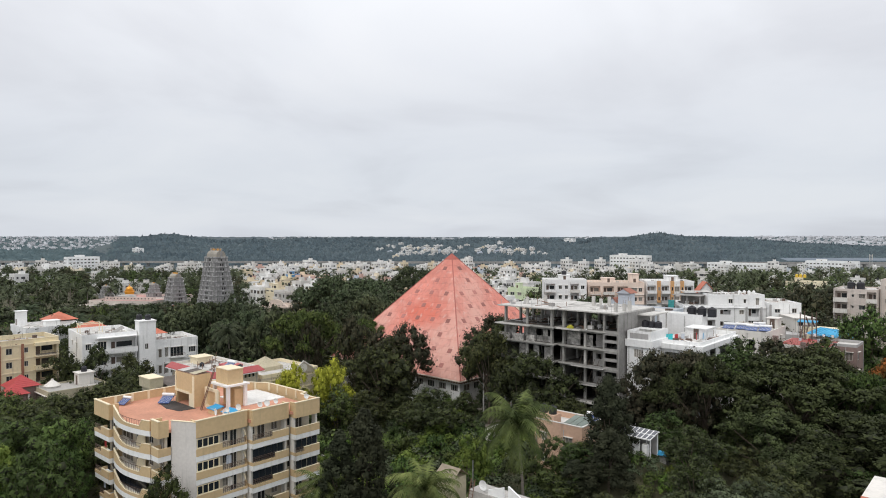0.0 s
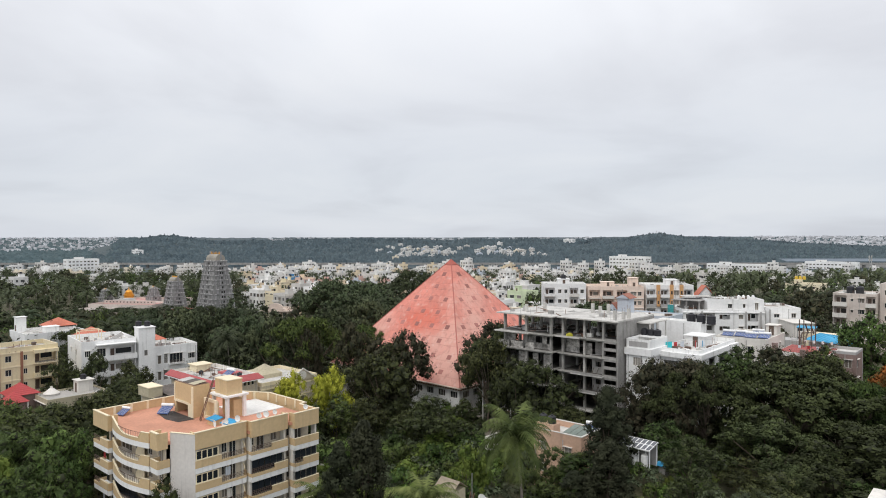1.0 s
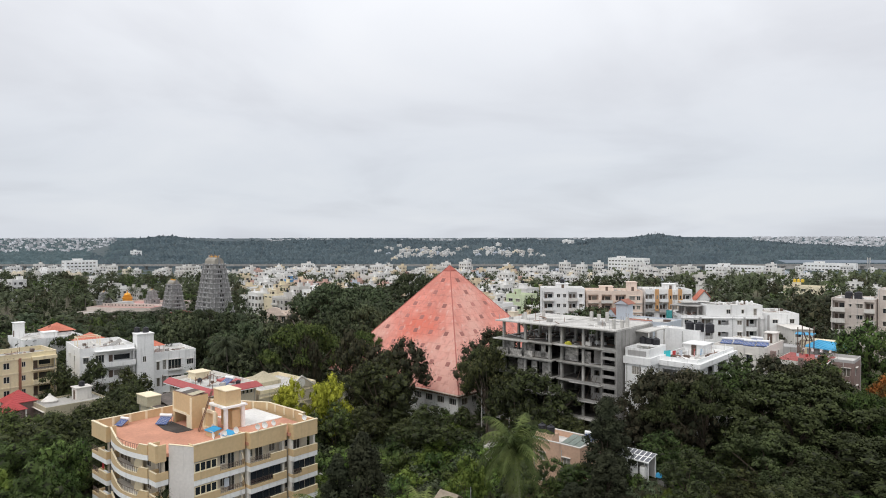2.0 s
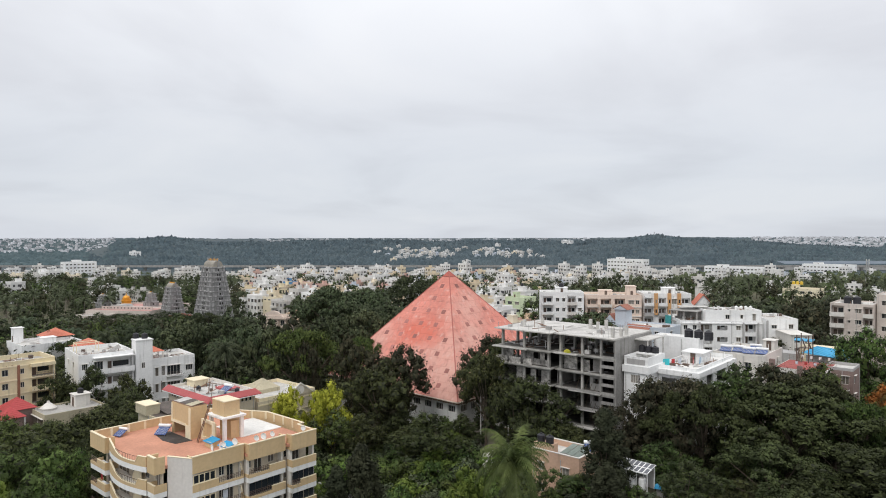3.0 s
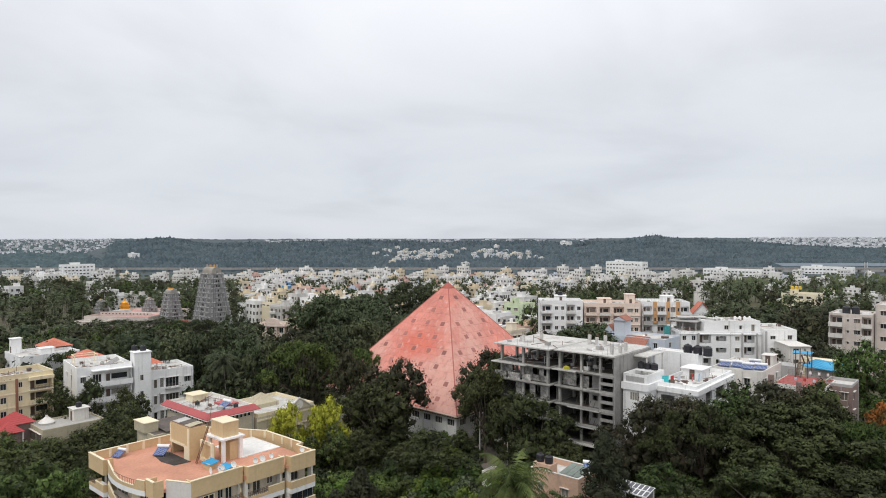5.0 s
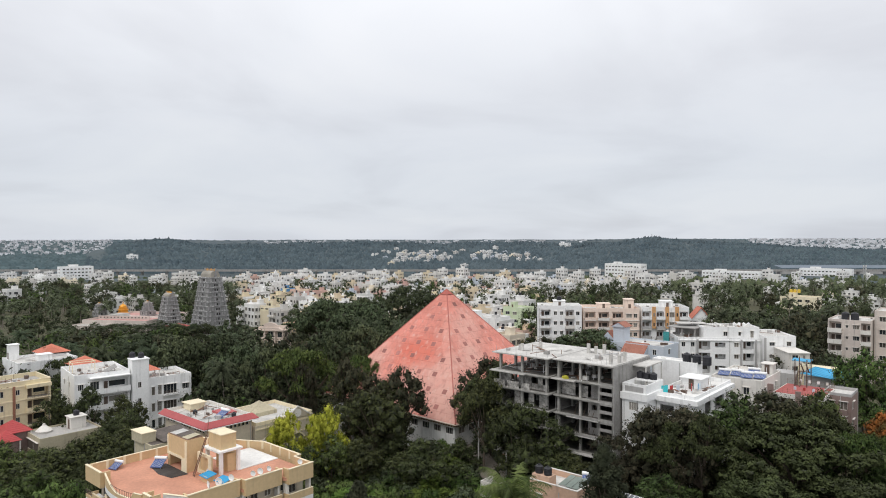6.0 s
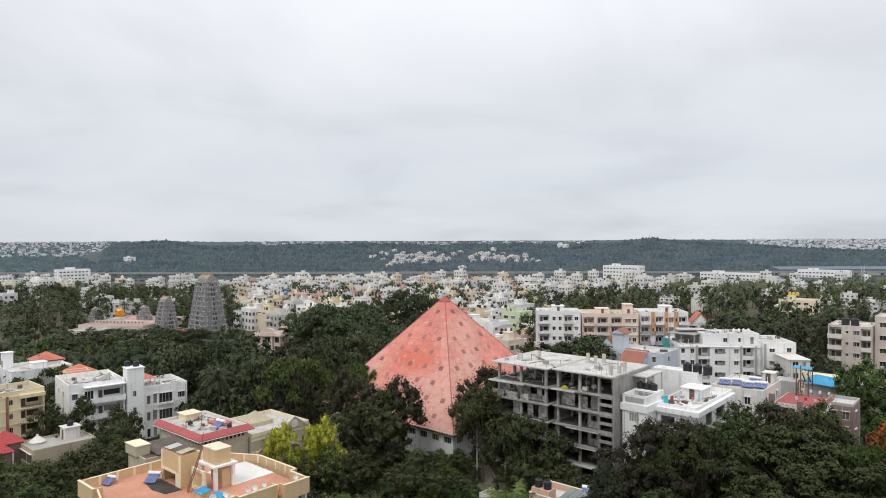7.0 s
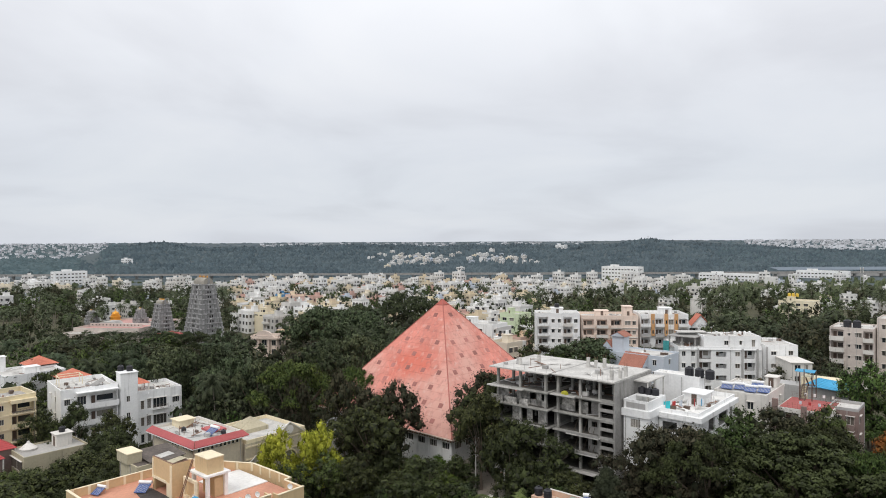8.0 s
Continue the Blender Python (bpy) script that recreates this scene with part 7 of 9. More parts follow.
    solid("windscreen", lambda b: hull(b, [[(0.56, -0.7, 1.40), (0.98, -0.75, 1.05), (0.98, 0.75, 1.05), (0.56, 0.7, 1.40)], [(0.60, -0.7, 1.42), (1.02, -0.75, 1.07), (1.02, 0.75, 1.07), (0.60, 0.7, 1.42)]]), GLASS, car)
    for px in (-1.25, 1.3):
        for py in (-0.86, 0.86):
            solid("wheel", lambda b: hull(b, [[(px + 0.32 * math.cos(i * 0.524), py + o, 0.32 + 0.32 * math.sin(i * 0.524)) for i in range(12)] for o in (-0.1, 0.1)]), BLACKP, car)
    # grey shed roofs west of the pyramid
    x, y = -25.5, 151.5
    keep_clear(x, y, 8, 7)
    gs = thing("grey_shed", spot(x, y, 2.2), "low shed under grey metal sheet roofs", "shed")
    solid("wall", lambda b: box(b, -8, 0, 0, 7, 0, 5.4), GREYP, gs)
    for i in range(4):
        solid("roof_sheet", lambda b: hull(b, [[(-8.4 + 2.2 * i, -0.6, 5.4 + o), (-6.25 + 2.2 * i, -0.6, 5.4 + o), (-6.25 + 2.2 * i, 7.6, 6.9 + o), (-8.4 + 2.2 * i, 7.6, 6.9 + o)] for o in (0.02, 0.1)]), surface("dull_zinc_sheet", (0.30, 0.30, 0.31), 0.5, 0.15, metal=0.3) if i == 0 else MATS["dull_zinc_sheet"], gs)
    # garden wall and yard west of the tan block
    gw = thing("garden_wall", spot(-62.0, 97.0, 0.0), "low pale garden wall along a lane", "wall", kind="structure")
    solid("masonry", lambda b: box(b, -2, 22, -0.15, 0.15, -0.5, 1.9), CREAM, gw)
    solid("coping", lambda b: box(b, -2.05, 22.05, -0.22, 0.22, 1.903, 2.0), CONCL, gw)
    bw = thing("yard_wall", spot(-16.5, 103.0, 0.0), "grey boundary wall in the undergrowth", "wall", kind="structure")
    solid("masonry", lambda b: box(b, -9, 0, -0.12, 0.12, 0, 4.0), GREYP, bw)


near_things()


# ---- the temple ----
def gopuram(x, y, z0, w, d, height, tiers, label, group=""):
    """A temple gate tower: stepped tiers with niches, pilasters and small turrets, and a barrel top with finials."""
    t = thing("gate_tower", spot(x, y, z0), label, "temple tower", group)
    body = 0.16 * height
    solid("base", lambda b: [box(b, -w / 2, w / 2, -d / 2, d / 2, 0, body), box(b, -w / 2 - 0.3, w / 2 + 0.3, -d / 2 - 0.3, d / 2 + 0.3, body - 0.5, body)], GRANITE, t)
    z = body
    th = (height * 0.88 - body) / tiers
    for k in range(tiers):
        q = 1 - 0.44 * (k / max(1, tiers - 1)) ** 0.9
        ww, dd = w * q, d * q
        bm = bmesh.new()
        box(bm, -ww / 2, ww / 2, -dd / 2, dd / 2, z, z + th * 0.68)
        box(bm, -ww / 2 - 0.2, ww / 2 + 0.2, -dd / 2 - 0.2, dd / 2 + 0.2, z + th * 0.68, z + th * 0.80)
        tier = part("tier", bm, GRANITE, t)
        bm = bmesh.new()
        dk = bmesh.new()
        for f, L in ((Face(-ww / 2, -dd / 2, 1, 0), ww), (Face(ww / 2, -dd / 2, 0, 1), dd), (Face(ww / 2, dd / 2, -1, 0), ww), (Face(-ww / 2, dd / 2, 0, -1), dd)):
            n = max(4, int(L / 1.1))
            for i in range(n):
                a = L * (i + 0.5) / n
                c = abs(a / L - 0.5) < 0.09
                if c:
                    f.box(dk, a - 0.35, a + 0.35, 0.004, 0.05, z + th * 0.1, z + th * 0.55)
                f.box(bm, a - L / n * 0.30, a + L / n * 0.30, 0.003, 0.28 if i % 2 else 0.45, z + th * 0.02, z + th * (0.60 if not c else 0.08))
                hull(bm, [[f.p(a + sx2 * L / n * 0.34, 0.3 + sy2 * 0.25, z + th * 0.80 + h2) for sx2, sy2 in ((-q2, q2), (q2, q2), (q2, -q2), (-q2, -q2))] for q2, h2 in ((1, 0), (1, th * 0.10), (0.3, th * 0.22))])
        part("sculpture", bm, GRANITE, tier, "carved pilasters and small shrines")
        # Flat dark plates stand for the shade in the niches.
        part("niches", dk, DARK, tier)
        z += th * 0.80 if k < tiers - 1 else th * 0.8
        z = body + th * (k + 1) * 0.985
    q = 0.56
    ww, dd = w * q * 0.95, d * q * 0.75

    def barrel(b):
        n = 8
        hull(b, [[(xx, dd / 2 * math.cos(math.pi * i / n) * 1.05, z + height * 0.085 * math.sin(math.pi * i / n) ** 0.8) for i in range(n + 1)] for xx in (-ww / 2, ww / 2)][::-1])

    top = solid("barrel_top", barrel, surface("ochre_stone", (0.34, 0.315, 0.27), 0.9, 0.2) if "ochre_stone" not in MATS else MATS["ochre_stone"], t)
    for i in range(7):
        solid("finial", lambda b: lathe(b, -ww * 0.42 + ww * 0.84 * i / 6, 0, [(0.05, z + height * 0.08), (0.22, z + height * 0.095), (0.08, z + height * 0.11), (0.02, z + height * 0.125)], 6), GOLD, top)
    for sx2 in (-1, 1):
        solid("horn", lambda b: hull(b, [[(sx2 * ww * 0.5, -0.5, z), (sx2 * ww * 0.56, -0.5, z), (sx2 * ww * 0.56, 0.5, z), (sx2 * ww * 0.5, 0.5, z)], [(sx2 * ww * 0.53, -0.3, z + height * 0.12), (sx2 * ww * 0.56, -0.3, z + height * 0.12), (sx2 * ww * 0.56, 0.3, z + height * 0.12), (sx2 * ww * 0.53, 0.3, z + height * 0.12)]]), GRANITE, top)
    keep_clear(x, y, w / 2 + 1, d / 2 + 1)
    return t


def temple():
    gopuram(-119.8, 318.0, 0.0, 17.0, 11.5, 35.2, 11, "tall grey stone temple gate tower carved in tiers", "temple towers")
    gopuram(-150.1, 341.0, 0.0, 11.8, 7.9, 22.0, 8, "smaller grey stone temple gate tower carved in tiers", "temple towers")
    gopuram(-171.5, 362.0, 6.0, 5.6, 5.6, 9.0, 3, "small carved stone shrine tower over the temple roof", "temple towers")
    gopuram(-204.0, 372.0, 4.5, 5.6, 5.6, 8.5, 3, "small carved stone shrine tower over the temple roof", "temple towers")
    x, y = -158.0, 332.0
    h = house("temple_hall", spot(x, y, 0.3, 33), 36, 42, 6.2, 2, GREYCREAM, "low temple hall with pale walls and a faded red roof", "temple", par=0.9, roof_mat=TEMPLEROOF, holes_l=[(2 + 4.0 * i, 1.8, 0.9, 1.3, 1) for i in range(8)], holes_r=[(2 + 4 * i, 1.8, 0.9, 1.3, 1) for i in range(9)], hood=0.5, par_mat=GREYCREAM)
    keep_clear(x, y, 36, 44, 33)
    solid("roof_wall", lambda b: box(b, -35.4, -6, 12.0, 12.5, 6.21, 7.9), GREYCREAM, h, "pale wall across the roof with small openings")
    # Flat dark plates on the solid wall stand for shaded openings.
    for k in range(14):
        solid("roof_wall_opening", lambda b: box(b, -34.2 + 2.0 * k, -33.6 + 2.0 * k, 11.9, 11.996, 6.8, 7.4), DARK, h)
    solid("raised_roof", lambda b: hull(b, [[(-33, y0, 6.21), (-24, y0, 6.21), (-26, y0, 8.2), (-31, y0, 8.2)] for y0 in (14, 24)]), GREYROOF, h, "grey raised roof of a shrine")
    for y0 in (20.0, 30.0):
        solid("white_kerb", lambda b: box(b, -23, -2, y0, y0 + 0.6, 6.21, 7.1), OFFWHITE, h)
    low = house("temple_cloister", spot(x, y, 0.3, 33) @ pose(-19, -9, 0), 17, 8.7, 4.8, 2, GREYCREAM, "lower temple cloister with a dull red roof", "temple", par=0.6, roof_mat=CONCL, holes_l=[(2 + 4.0 * i, 1.8, 0.6, 1.2, 1) for i in range(3)])
    d = thing("golden_dome", spot(-190.0, 371.0, 6.3) @ Matrix.Scale(0.66, 4), "golden shrine dome on a square drum with a finial", "dome")
    solid("drum", lambda b: lathe(b, 0, 0, [(4.6, 0), (4.6, 1.2), (4.9, 1.4), (3.9, 1.8), (3.9, 3.4), (4.3, 3.7)], 8), GOLD, d)
    solid("shell", lambda b: lathe(b, 0, 0, [(4.5, 3.7), (4.5, 4.5), (3.3, 4.7), (3.5, 5.3), (3.5, 6.0), (2.6, 6.2), (2.9, 6.9), (2.4, 7.8), (1.3, 8.5), (0.6, 8.8)], 14), GOLD, d)
    solid("finial", lambda b: lathe(b, 0, 0, [(0.5, 8.5), (0.7, 9.0), (0.25, 9.4), (0.4, 9.8), (0.03, 11.0)], 8), GOLD, d)
    hip_roof("red_roofed_hall", spot(-139.0, 327.0, 0.3), 15, 9, 5.0, 1.6, "low hall with a dull red roof beside the gate tower", CRIMSON)
    keep_clear(-114.0, 300.0, 18, 12)
    FOOT.append((pose(-69, 255, 0).inverted(), -12, 11, -14, 16))
    # the mansion with its domed attic
    x, y = -71.8, 272.3
    keep_clear(x + 2, y - 8, 17, 20, 33)
    m = house("mansion", spot(x, y, 0.2, 33), 12, 8, 10.8, 3, surface("pale_pink_stone", (0.70, 0.58, 0.50), 0.8, 0.1, streak=0.3), "pale pink stone mansion with columns and a shaped attic", "house", par=1.0, roof_mat=CONCL, holes_l=[(1.0, 1.8, 0.6, 2.2), (4.9, 2.2, 0.6, 2.4), (9.2, 1.8, 0.6, 2.2)], holes_r=[(1.2, 1.8, 0.6, 2.2), (4.8, 1.8, 0.6, 2.2)], hood=0.3)
    pm = MATS["pale_pink_stone"]
    fl = Face(-12, 0, 1, 0)
    for a in (0.4, 3.8, 8.2, 11.6):
        solid("column", lambda b: cyl(b, *fl.p(a, 0.6, 0)[:2], 0, 10.6, 0.4, 0.34, 10), pm, m)
    solid("cornice", lambda b: [fl.box(b, -0.5, 12.5, 0.003, 1.2, 10.5, 11.0), Face(0, 0, 0, 1).box(b, -1.2, 8.4, 0.003, 0.7, 10.5, 11.0)], pm, m)
    solid("attic", lambda b: hull(b, [[fl.p(6.0 + 3.4 * math.cos(math.pi * i / 10), d2, 12.0 + 1.9 * math.sin(math.pi * i / 10)) for i in range(11)] for d2 in (0.6, -0.6)]), pm, m)
    solid("pediment", lambda b: hull(b, [[fl.p(a, d2, z) for a, z in ((0.2, 11.0), (11.8, 11.0), (9.4, 12.0), (2.6, 12.0))] for d2 in (1.0, -1.0)]), pm, m)
    solid("pavilion_roof", lambda b: hull(b, [[(-8.5 + px, 4.5 + py, 10.8) for px, py in ((-2.2, -2), (2.2, -2), (2.2, 2), (-2.2, 2))], [(-8.5 + px * 0.3, 4.5 + py * 0.3, 12.6) for px, py in ((-2.2, -2), (2.2, -2), (2.2, 2), (-2.2, 2))]]), pm, m)


temple()

# ---- trees ----
def leaf_mesh(name, puffs, per, size, material, seed, core=0.42, flat=0.75, up=0.35):
    """A crown: around each puff (x, y, z, r) many small leaf sprays that face outwards and are shaded as one soft
    clump, over an irregular core coloured near-black for the shade inside.
    """
    rg = np.random.default_rng(seed)
    octa = np.array([(1, 0, 0), (0, 1, 0), (-1, 0, 0), (0, -1, 0), (0, 0, 1), (0, 0, -1)])
    tris = np.array([(0, 1, 4), (1, 2, 4), (2, 3, 4), (3, 0, 4), (1, 0, 5), (2, 1, 5), (3, 2, 5), (0, 3, 5)])
    middle = np.mean(np.array(puffs)[:, :3], axis=0) - (0, 0, 1.0)
    V, N, C, L, base = [], [], [], [], 0

    def unit(v):
        return v / np.maximum(np.linalg.norm(v, axis=-1, keepdims=True), 1e-6)

    for px, py, pz, r in puffs:
        c = np.array((px, py, pz))
        w, e = rg.uniform(0, 6.3), rg.uniform(-0.6, 0.6)
        turn = np.array(((math.cos(w), math.sin(w), 0), (-math.sin(w) * math.cos(e), math.cos(w) * math.cos(e), math.sin(e)), (math.sin(w) * math.sin(e), -math.cos(w) * math.sin(e), math.cos(e))))
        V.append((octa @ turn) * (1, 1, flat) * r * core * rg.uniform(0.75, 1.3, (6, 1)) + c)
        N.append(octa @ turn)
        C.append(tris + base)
        base += 6
        m = per + per // 4
        inner = (np.arange(m) >= per)[:, None]
        d = unit(rg.normal(size=(m, 3)) + (0, 0, up))
        p = c + d * (1, 1, flat) * r * np.where(inner, rg.uniform(0.35, 0.6, (m, 1)), rg.uniform(0.62, 1.12, (m, 1)))
        nrm = unit(d + rg.normal(scale=0.45, size=(m, 3)) + (0, 0, 0.4))
        t = unit(np.cross(nrm, rg.normal(size=(m, 3))))
        s = np.cross(nrm, t)
        a = np.where(inner, max(size * 1.4, r * 0.32), size) * rg.uniform(0.65, 1.35, (m, 1))
        b = a * rg.uniform(0.5, 0.95, (m, 1))
        V.append(np.stack([p - t * a, p + t * a * rg.uniform(0.3, 1.0, (m, 1)) - s * b * 0.6 - nrm * a * 0.15, p + s * b + nrm * a * 0.15], 1).reshape(-1, 3))
        soft = unit(d * 0.9 + unit(c - middle) * 0.35 + nrm * 0.35 + (0, 0, 0.15))
        N.append(np.repeat(soft, 3, axis=0))
        L.append(np.arange(m * 3).reshape(-1, 3) + base)
        base += m * 3
    faces = np.concatenate(C + L).tolist()
    me = bpy.data.meshes.new(name)
    me.from_pydata(np.concatenate(V).tolist(), [], faces)
    me.materials.append(material)
    me.materials.append(CROWN_SHADE)
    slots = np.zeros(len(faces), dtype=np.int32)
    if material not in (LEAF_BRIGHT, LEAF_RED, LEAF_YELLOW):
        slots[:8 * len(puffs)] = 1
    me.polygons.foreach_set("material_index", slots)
    me.polygons.foreach_set("use_smooth", np.ones(len(faces), dtype=bool))
    me.normals_split_custom_set_from_vertices(np.concatenate(N).tolist())
    return me


def limbs_mesh(height, fork, ends, r0, seed):
    """A tapered, slightly bent trunk that forks into limbs."""
    rg = random.Random(seed)
    bm = bmesh.new()
    p = Vector((0, 0, -0.5))
    k = 3
    for i in range(k):
        q = Vector((rg.uniform(-0.15, 0.15), rg.uniform(-0.15, 0.15), fork * (i + 1) / k))
        rod(bm, p, q, r0 * (1 - 0.15 * i), 7, r0 * (1 - 0.15 * (i + 1)))
        p = q
    for e in ends:
        e = Vector(e)
        mid = p.lerp(e, 0.5) + Vector((rg.uniform(-0.3, 0.3), rg.uniform(-0.3, 0.3), 0.25))
        rod(bm, p, mid, r0 * 0.42, 5, r0 * 0.26)
        rod(bm, mid, e, r0 * 0.26, 5, r0 * 0.10)
    me = bpy.data.meshes.new("trunk")
    bm.to_mesh(me)
    bm.free()
    me.materials.append(BARK)
    return me


def crown_puffs(shape, H, R, n, seed):
    """Puffs for a crown of the given habit, H high and R in radius: boughs spread over the crown, each a dome of small puffs."""
    rg = random.Random(seed)
    out = []
    per = 7 if shape in ("umbrella", "round") and n > 40 else 1
    boughs = max(5, n // per)
    for i in range(boughs):
        a, q = rg.uniform(0, 2 * math.pi), math.sqrt((i + rg.random()) / boughs)
        lobe = 1 + 0.16 * math.sin(3 * a + seed) + 0.10 * math.sin(5 * a + 2 * seed)
        if shape == "umbrella":
            rr = R * q * lobe
            z = H * (0.95 - 0.34 * q ** 2.2 + rg.uniform(-0.08, 0.03))
            s = R * rg.uniform(0.85, 1.35) * boughs ** -0.5
            tall = 0.45
        elif shape == "round":
            ph = math.acos(1 - 1.85 * (i + rg.random()) / boughs)
            rr = R * math.sin(ph) * lobe * rg.uniform(0.60, 0.92)
            z = H * 0.54 + H * 0.38 * math.cos(ph) * rg.uniform(0.8, 1.05)
            s = R * rg.uniform(1.35, 1.95) * boughs ** -0.5
            tall = 0.7
        elif shape == "tall":
            f = rg.random()
            rr = R * (1 - f) ** 0.6 * (0.35 + 0.65 * q) * lobe
            z = H * (0.22 + 0.76 * f)
            s = R * rg.uniform(0.22, 0.36) * (1 - 0.45 * f)
        else:
            rr = R * q * lobe
            z = H * (0.35 + 0.5 * (1 - q * q) * rg.uniform(0.7, 1.1))
            s = R * rg.uniform(0.25, 0.42)
        cx, cy = rr * math.cos(a), rr * math.sin(a)
        if per == 1:
            out.append((cx, cy, z, s))
            continue
        for k in range(per):
            b, e = 2.4 * k + rg.uniform(-0.4, 0.4), math.sqrt((k + 0.3) / per)
            out.append((cx + s * e * math.cos(b), cy + s * e * math.sin(b), z + s * tall * (1 - 1.3 * e * e) + rg.uniform(-0.1, 0.1), s * rg.uniform(0.44, 0.66)))
    return out


TREE = {}


def tree_kind(key, name, shape, H, R, n, per, size, material, label, variants=2, r0=0.3, flat=0.75, category="tree"):
    made = []
    for v in range(variants):
        seed = hash_of(key) + v
        puffs = crown_puffs(shape, H, R, n, seed)
        rg = random.Random(seed)
        ends = [] if key.endswith("j") else [p[:3] for p in rg.sample(puffs, 14 if n > 150 else 8 if n > 60 else 4)]
        made.append((limbs_mesh(H, H * (0.22 if shape == "round" else 0.3), ends, r0, seed), leaf_mesh("crown", puffs, per, size, material, seed, core=0.5 if shape == "round" else 0.45, flat=flat)))
    TREE[key] = (name, made, H, R, label, category)


def hash_of(s):
    return sum(ord(c) * (i + 3) for i, c in enumerate(s)) % 1000


MASS = {}


def plant(key, x, y, top, R, group="", label="", joined=False):
    """A tree of that kind with its foot on the ground, its top at that height, and a crown of that radius. joined: as one of the mass of far trees."""
    if joined and key + "j" in TREE:
        key += "j"
    name, made, H, R0, lab, cat = TREE[key]
    if key.startswith("palm"):
        R = min(R, 1.1 * R0)
    trunk, crown = made[rnd.randrange(len(made))]
    g = ground(x, y) - 0.3
    sz = max(0.15, (top - g) / H)
    sx = R / R0
    if joined:
        m = np.array(pose(x, y, g, 0, 0, rnd.uniform(0, 360)) @ Matrix.Diagonal((sx, sx, sz, 1)))
        MASS.setdefault(key, []).append((trunk, crown, m))
        return None
    t = thing(name, pose(x, y, g, 0, 0, rnd.uniform(0, 360)) @ Matrix.Diagonal((sx, sx * rnd.uniform(0.9, 1.1), sz, 1)), label or lab, cat, group)
    if cat != "bush":
        part("trunk", trunk, BARK, t)
    part("crown", crown, None, t)
    return t


tree_kind("rain", "rain_tree", "umbrella", 14, 11, 322, 40, 0.21, LEAF_RAIN, "broad dark green rain tree with a layered umbrella crown", 2, 0.5, 0.5)
tree_kind("raing", "rain_tree", "umbrella", 14, 11, 260, 46, 0.22, LEAF_FRESH, "broad fresh green rain tree with a layered umbrella crown", 1, 0.5, 0.5)
tree_kind("rainm", "rain_tree", "umbrella", 14, 11, 112, 32, 0.35, LEAF_RAIN, "broad green rain tree with a layered umbrella crown", 2, 0.5, 0.5)
tree_kind("raind", "rain_tree", "umbrella", 14, 11, 119, 32, 0.34, LEAF_MIDFAR, "broad blackish-green tree with a domed crown", 2, 0.5, 0.6)
tree_kind("dark", "broadleaf_tree", "round", 14, 6, 105, 50, 0.19, LEAF_DARK, "dense dark green broadleaf tree", 3, 0.35)
tree_kind("domed", "broadleaf_tree", "umbrella", 14, 6, 105, 50, 0.19, LEAF_DARK, "dark green tree with a high domed crown", 1, 0.35, 0.9)
tree_kind("greyn", "broadleaf_tree", "round", 12, 5, 77, 76, 0.14, LEAF_GREY, "grey-green leafy garden tree", 1, 0.25)
tree_kind("brown", "broadleaf_tree", "round", 14, 6, 105, 50, 0.19, LEAF_BROWN, "dark broadleaf tree with brownish leaves", 2, 0.35)
tree_kind("mid", "broadleaf_tree", "round", 12, 5, 84, 54, 0.18, LEAF_MID, "mid-green leafy broadleaf tree", 3, 0.3)
tree_kind("fresh", "broadleaf_tree", "round", 12, 5, 84, 54, 0.18, LEAF_FRESH, "fresh green leafy broadleaf tree", 2, 0.3)
tree_kind("bright", "broadleaf_tree", "round", 9, 4, 63, 44, 0.20, LEAF_BRIGHT, "fresh bright green young tree", 2, 0.22)
tree_kind("yellow", "yellow_green_tree", "round", 10, 5, 84, 70, 0.16, LEAF_YELLOW, "broadleaf tree in yellow-green new leaf", 2, 0.3)
tree_kind("red", "flame_tree", "umbrella", 11, 6, 90, 50, 0.25, LEAF_RED, "flame tree with orange-red blossom", 1, 0.3)
tree_kind("tall", "casuarina", "tall", 16, 4.2, 110, 80, 0.22, LEAF_NEEDLE, "tall dark feathery tree with a ragged narrow crown", 2, 0.3, 1.1)
tree_kind("midn", "broadleaf_tree", "round", 12, 5, 91, 84, 0.135, LEAF_MID, "mid-green leafy broadleaf tree", 2, 0.3)
tree_kind("freshn", "broadleaf_tree", "round", 12, 5, 91, 84, 0.135, LEAF_FRESH, "fresh green leafy broadleaf tree", 2, 0.3)
tree_kind("brightn", "broadleaf_tree", "round", 9, 4, 77, 84, 0.13, LEAF_BRIGHT, "fresh bright green young tree", 1, 0.22)
tree_kind("bush", "bush", "bush", 3, 2.2, 18, 28, 0.175, LEAF_MID, "low green bush in the garden", 2, 0.08, category="bush")
tree_kind("bushb", "bush", "bush", 3, 2.2, 18, 28, 0.175, LEAF_FRESH, "low fresh green bush in the garden", 2, 0.08, category="bush")
tree_kind("bushl", "bush", "bush", 3, 2.2, 18, 28, 0.175, LEAF_BRIGHT, "low bright green bush in the garden", 1, 0.08, category="bush")
tree_kind("bushg", "bush", "bush", 3, 2.2, 18, 28, 0.175, LEAF_GREY, "low grey-green bush in the garden", 1, 0.08, category="bush")
tree_kind("fard", "broadleaf_tree", "round", 12, 6, 42, 28, 0.29, LEAF_MIDFAR, "dark green broadleaf tree among houses", 3, 0.3)
tree_kind("farm", "broadleaf_tree", "round", 12, 6, 42, 28, 0.29, LEAF_MID, "green broadleaf tree among houses", 2, 0.3)
tree_kind("farf", "broadleaf_tree", "round", 12, 6, 42, 28, 0.29, LEAF_FRESH, "fresh green broadleaf tree in the park", 2, 0.3)
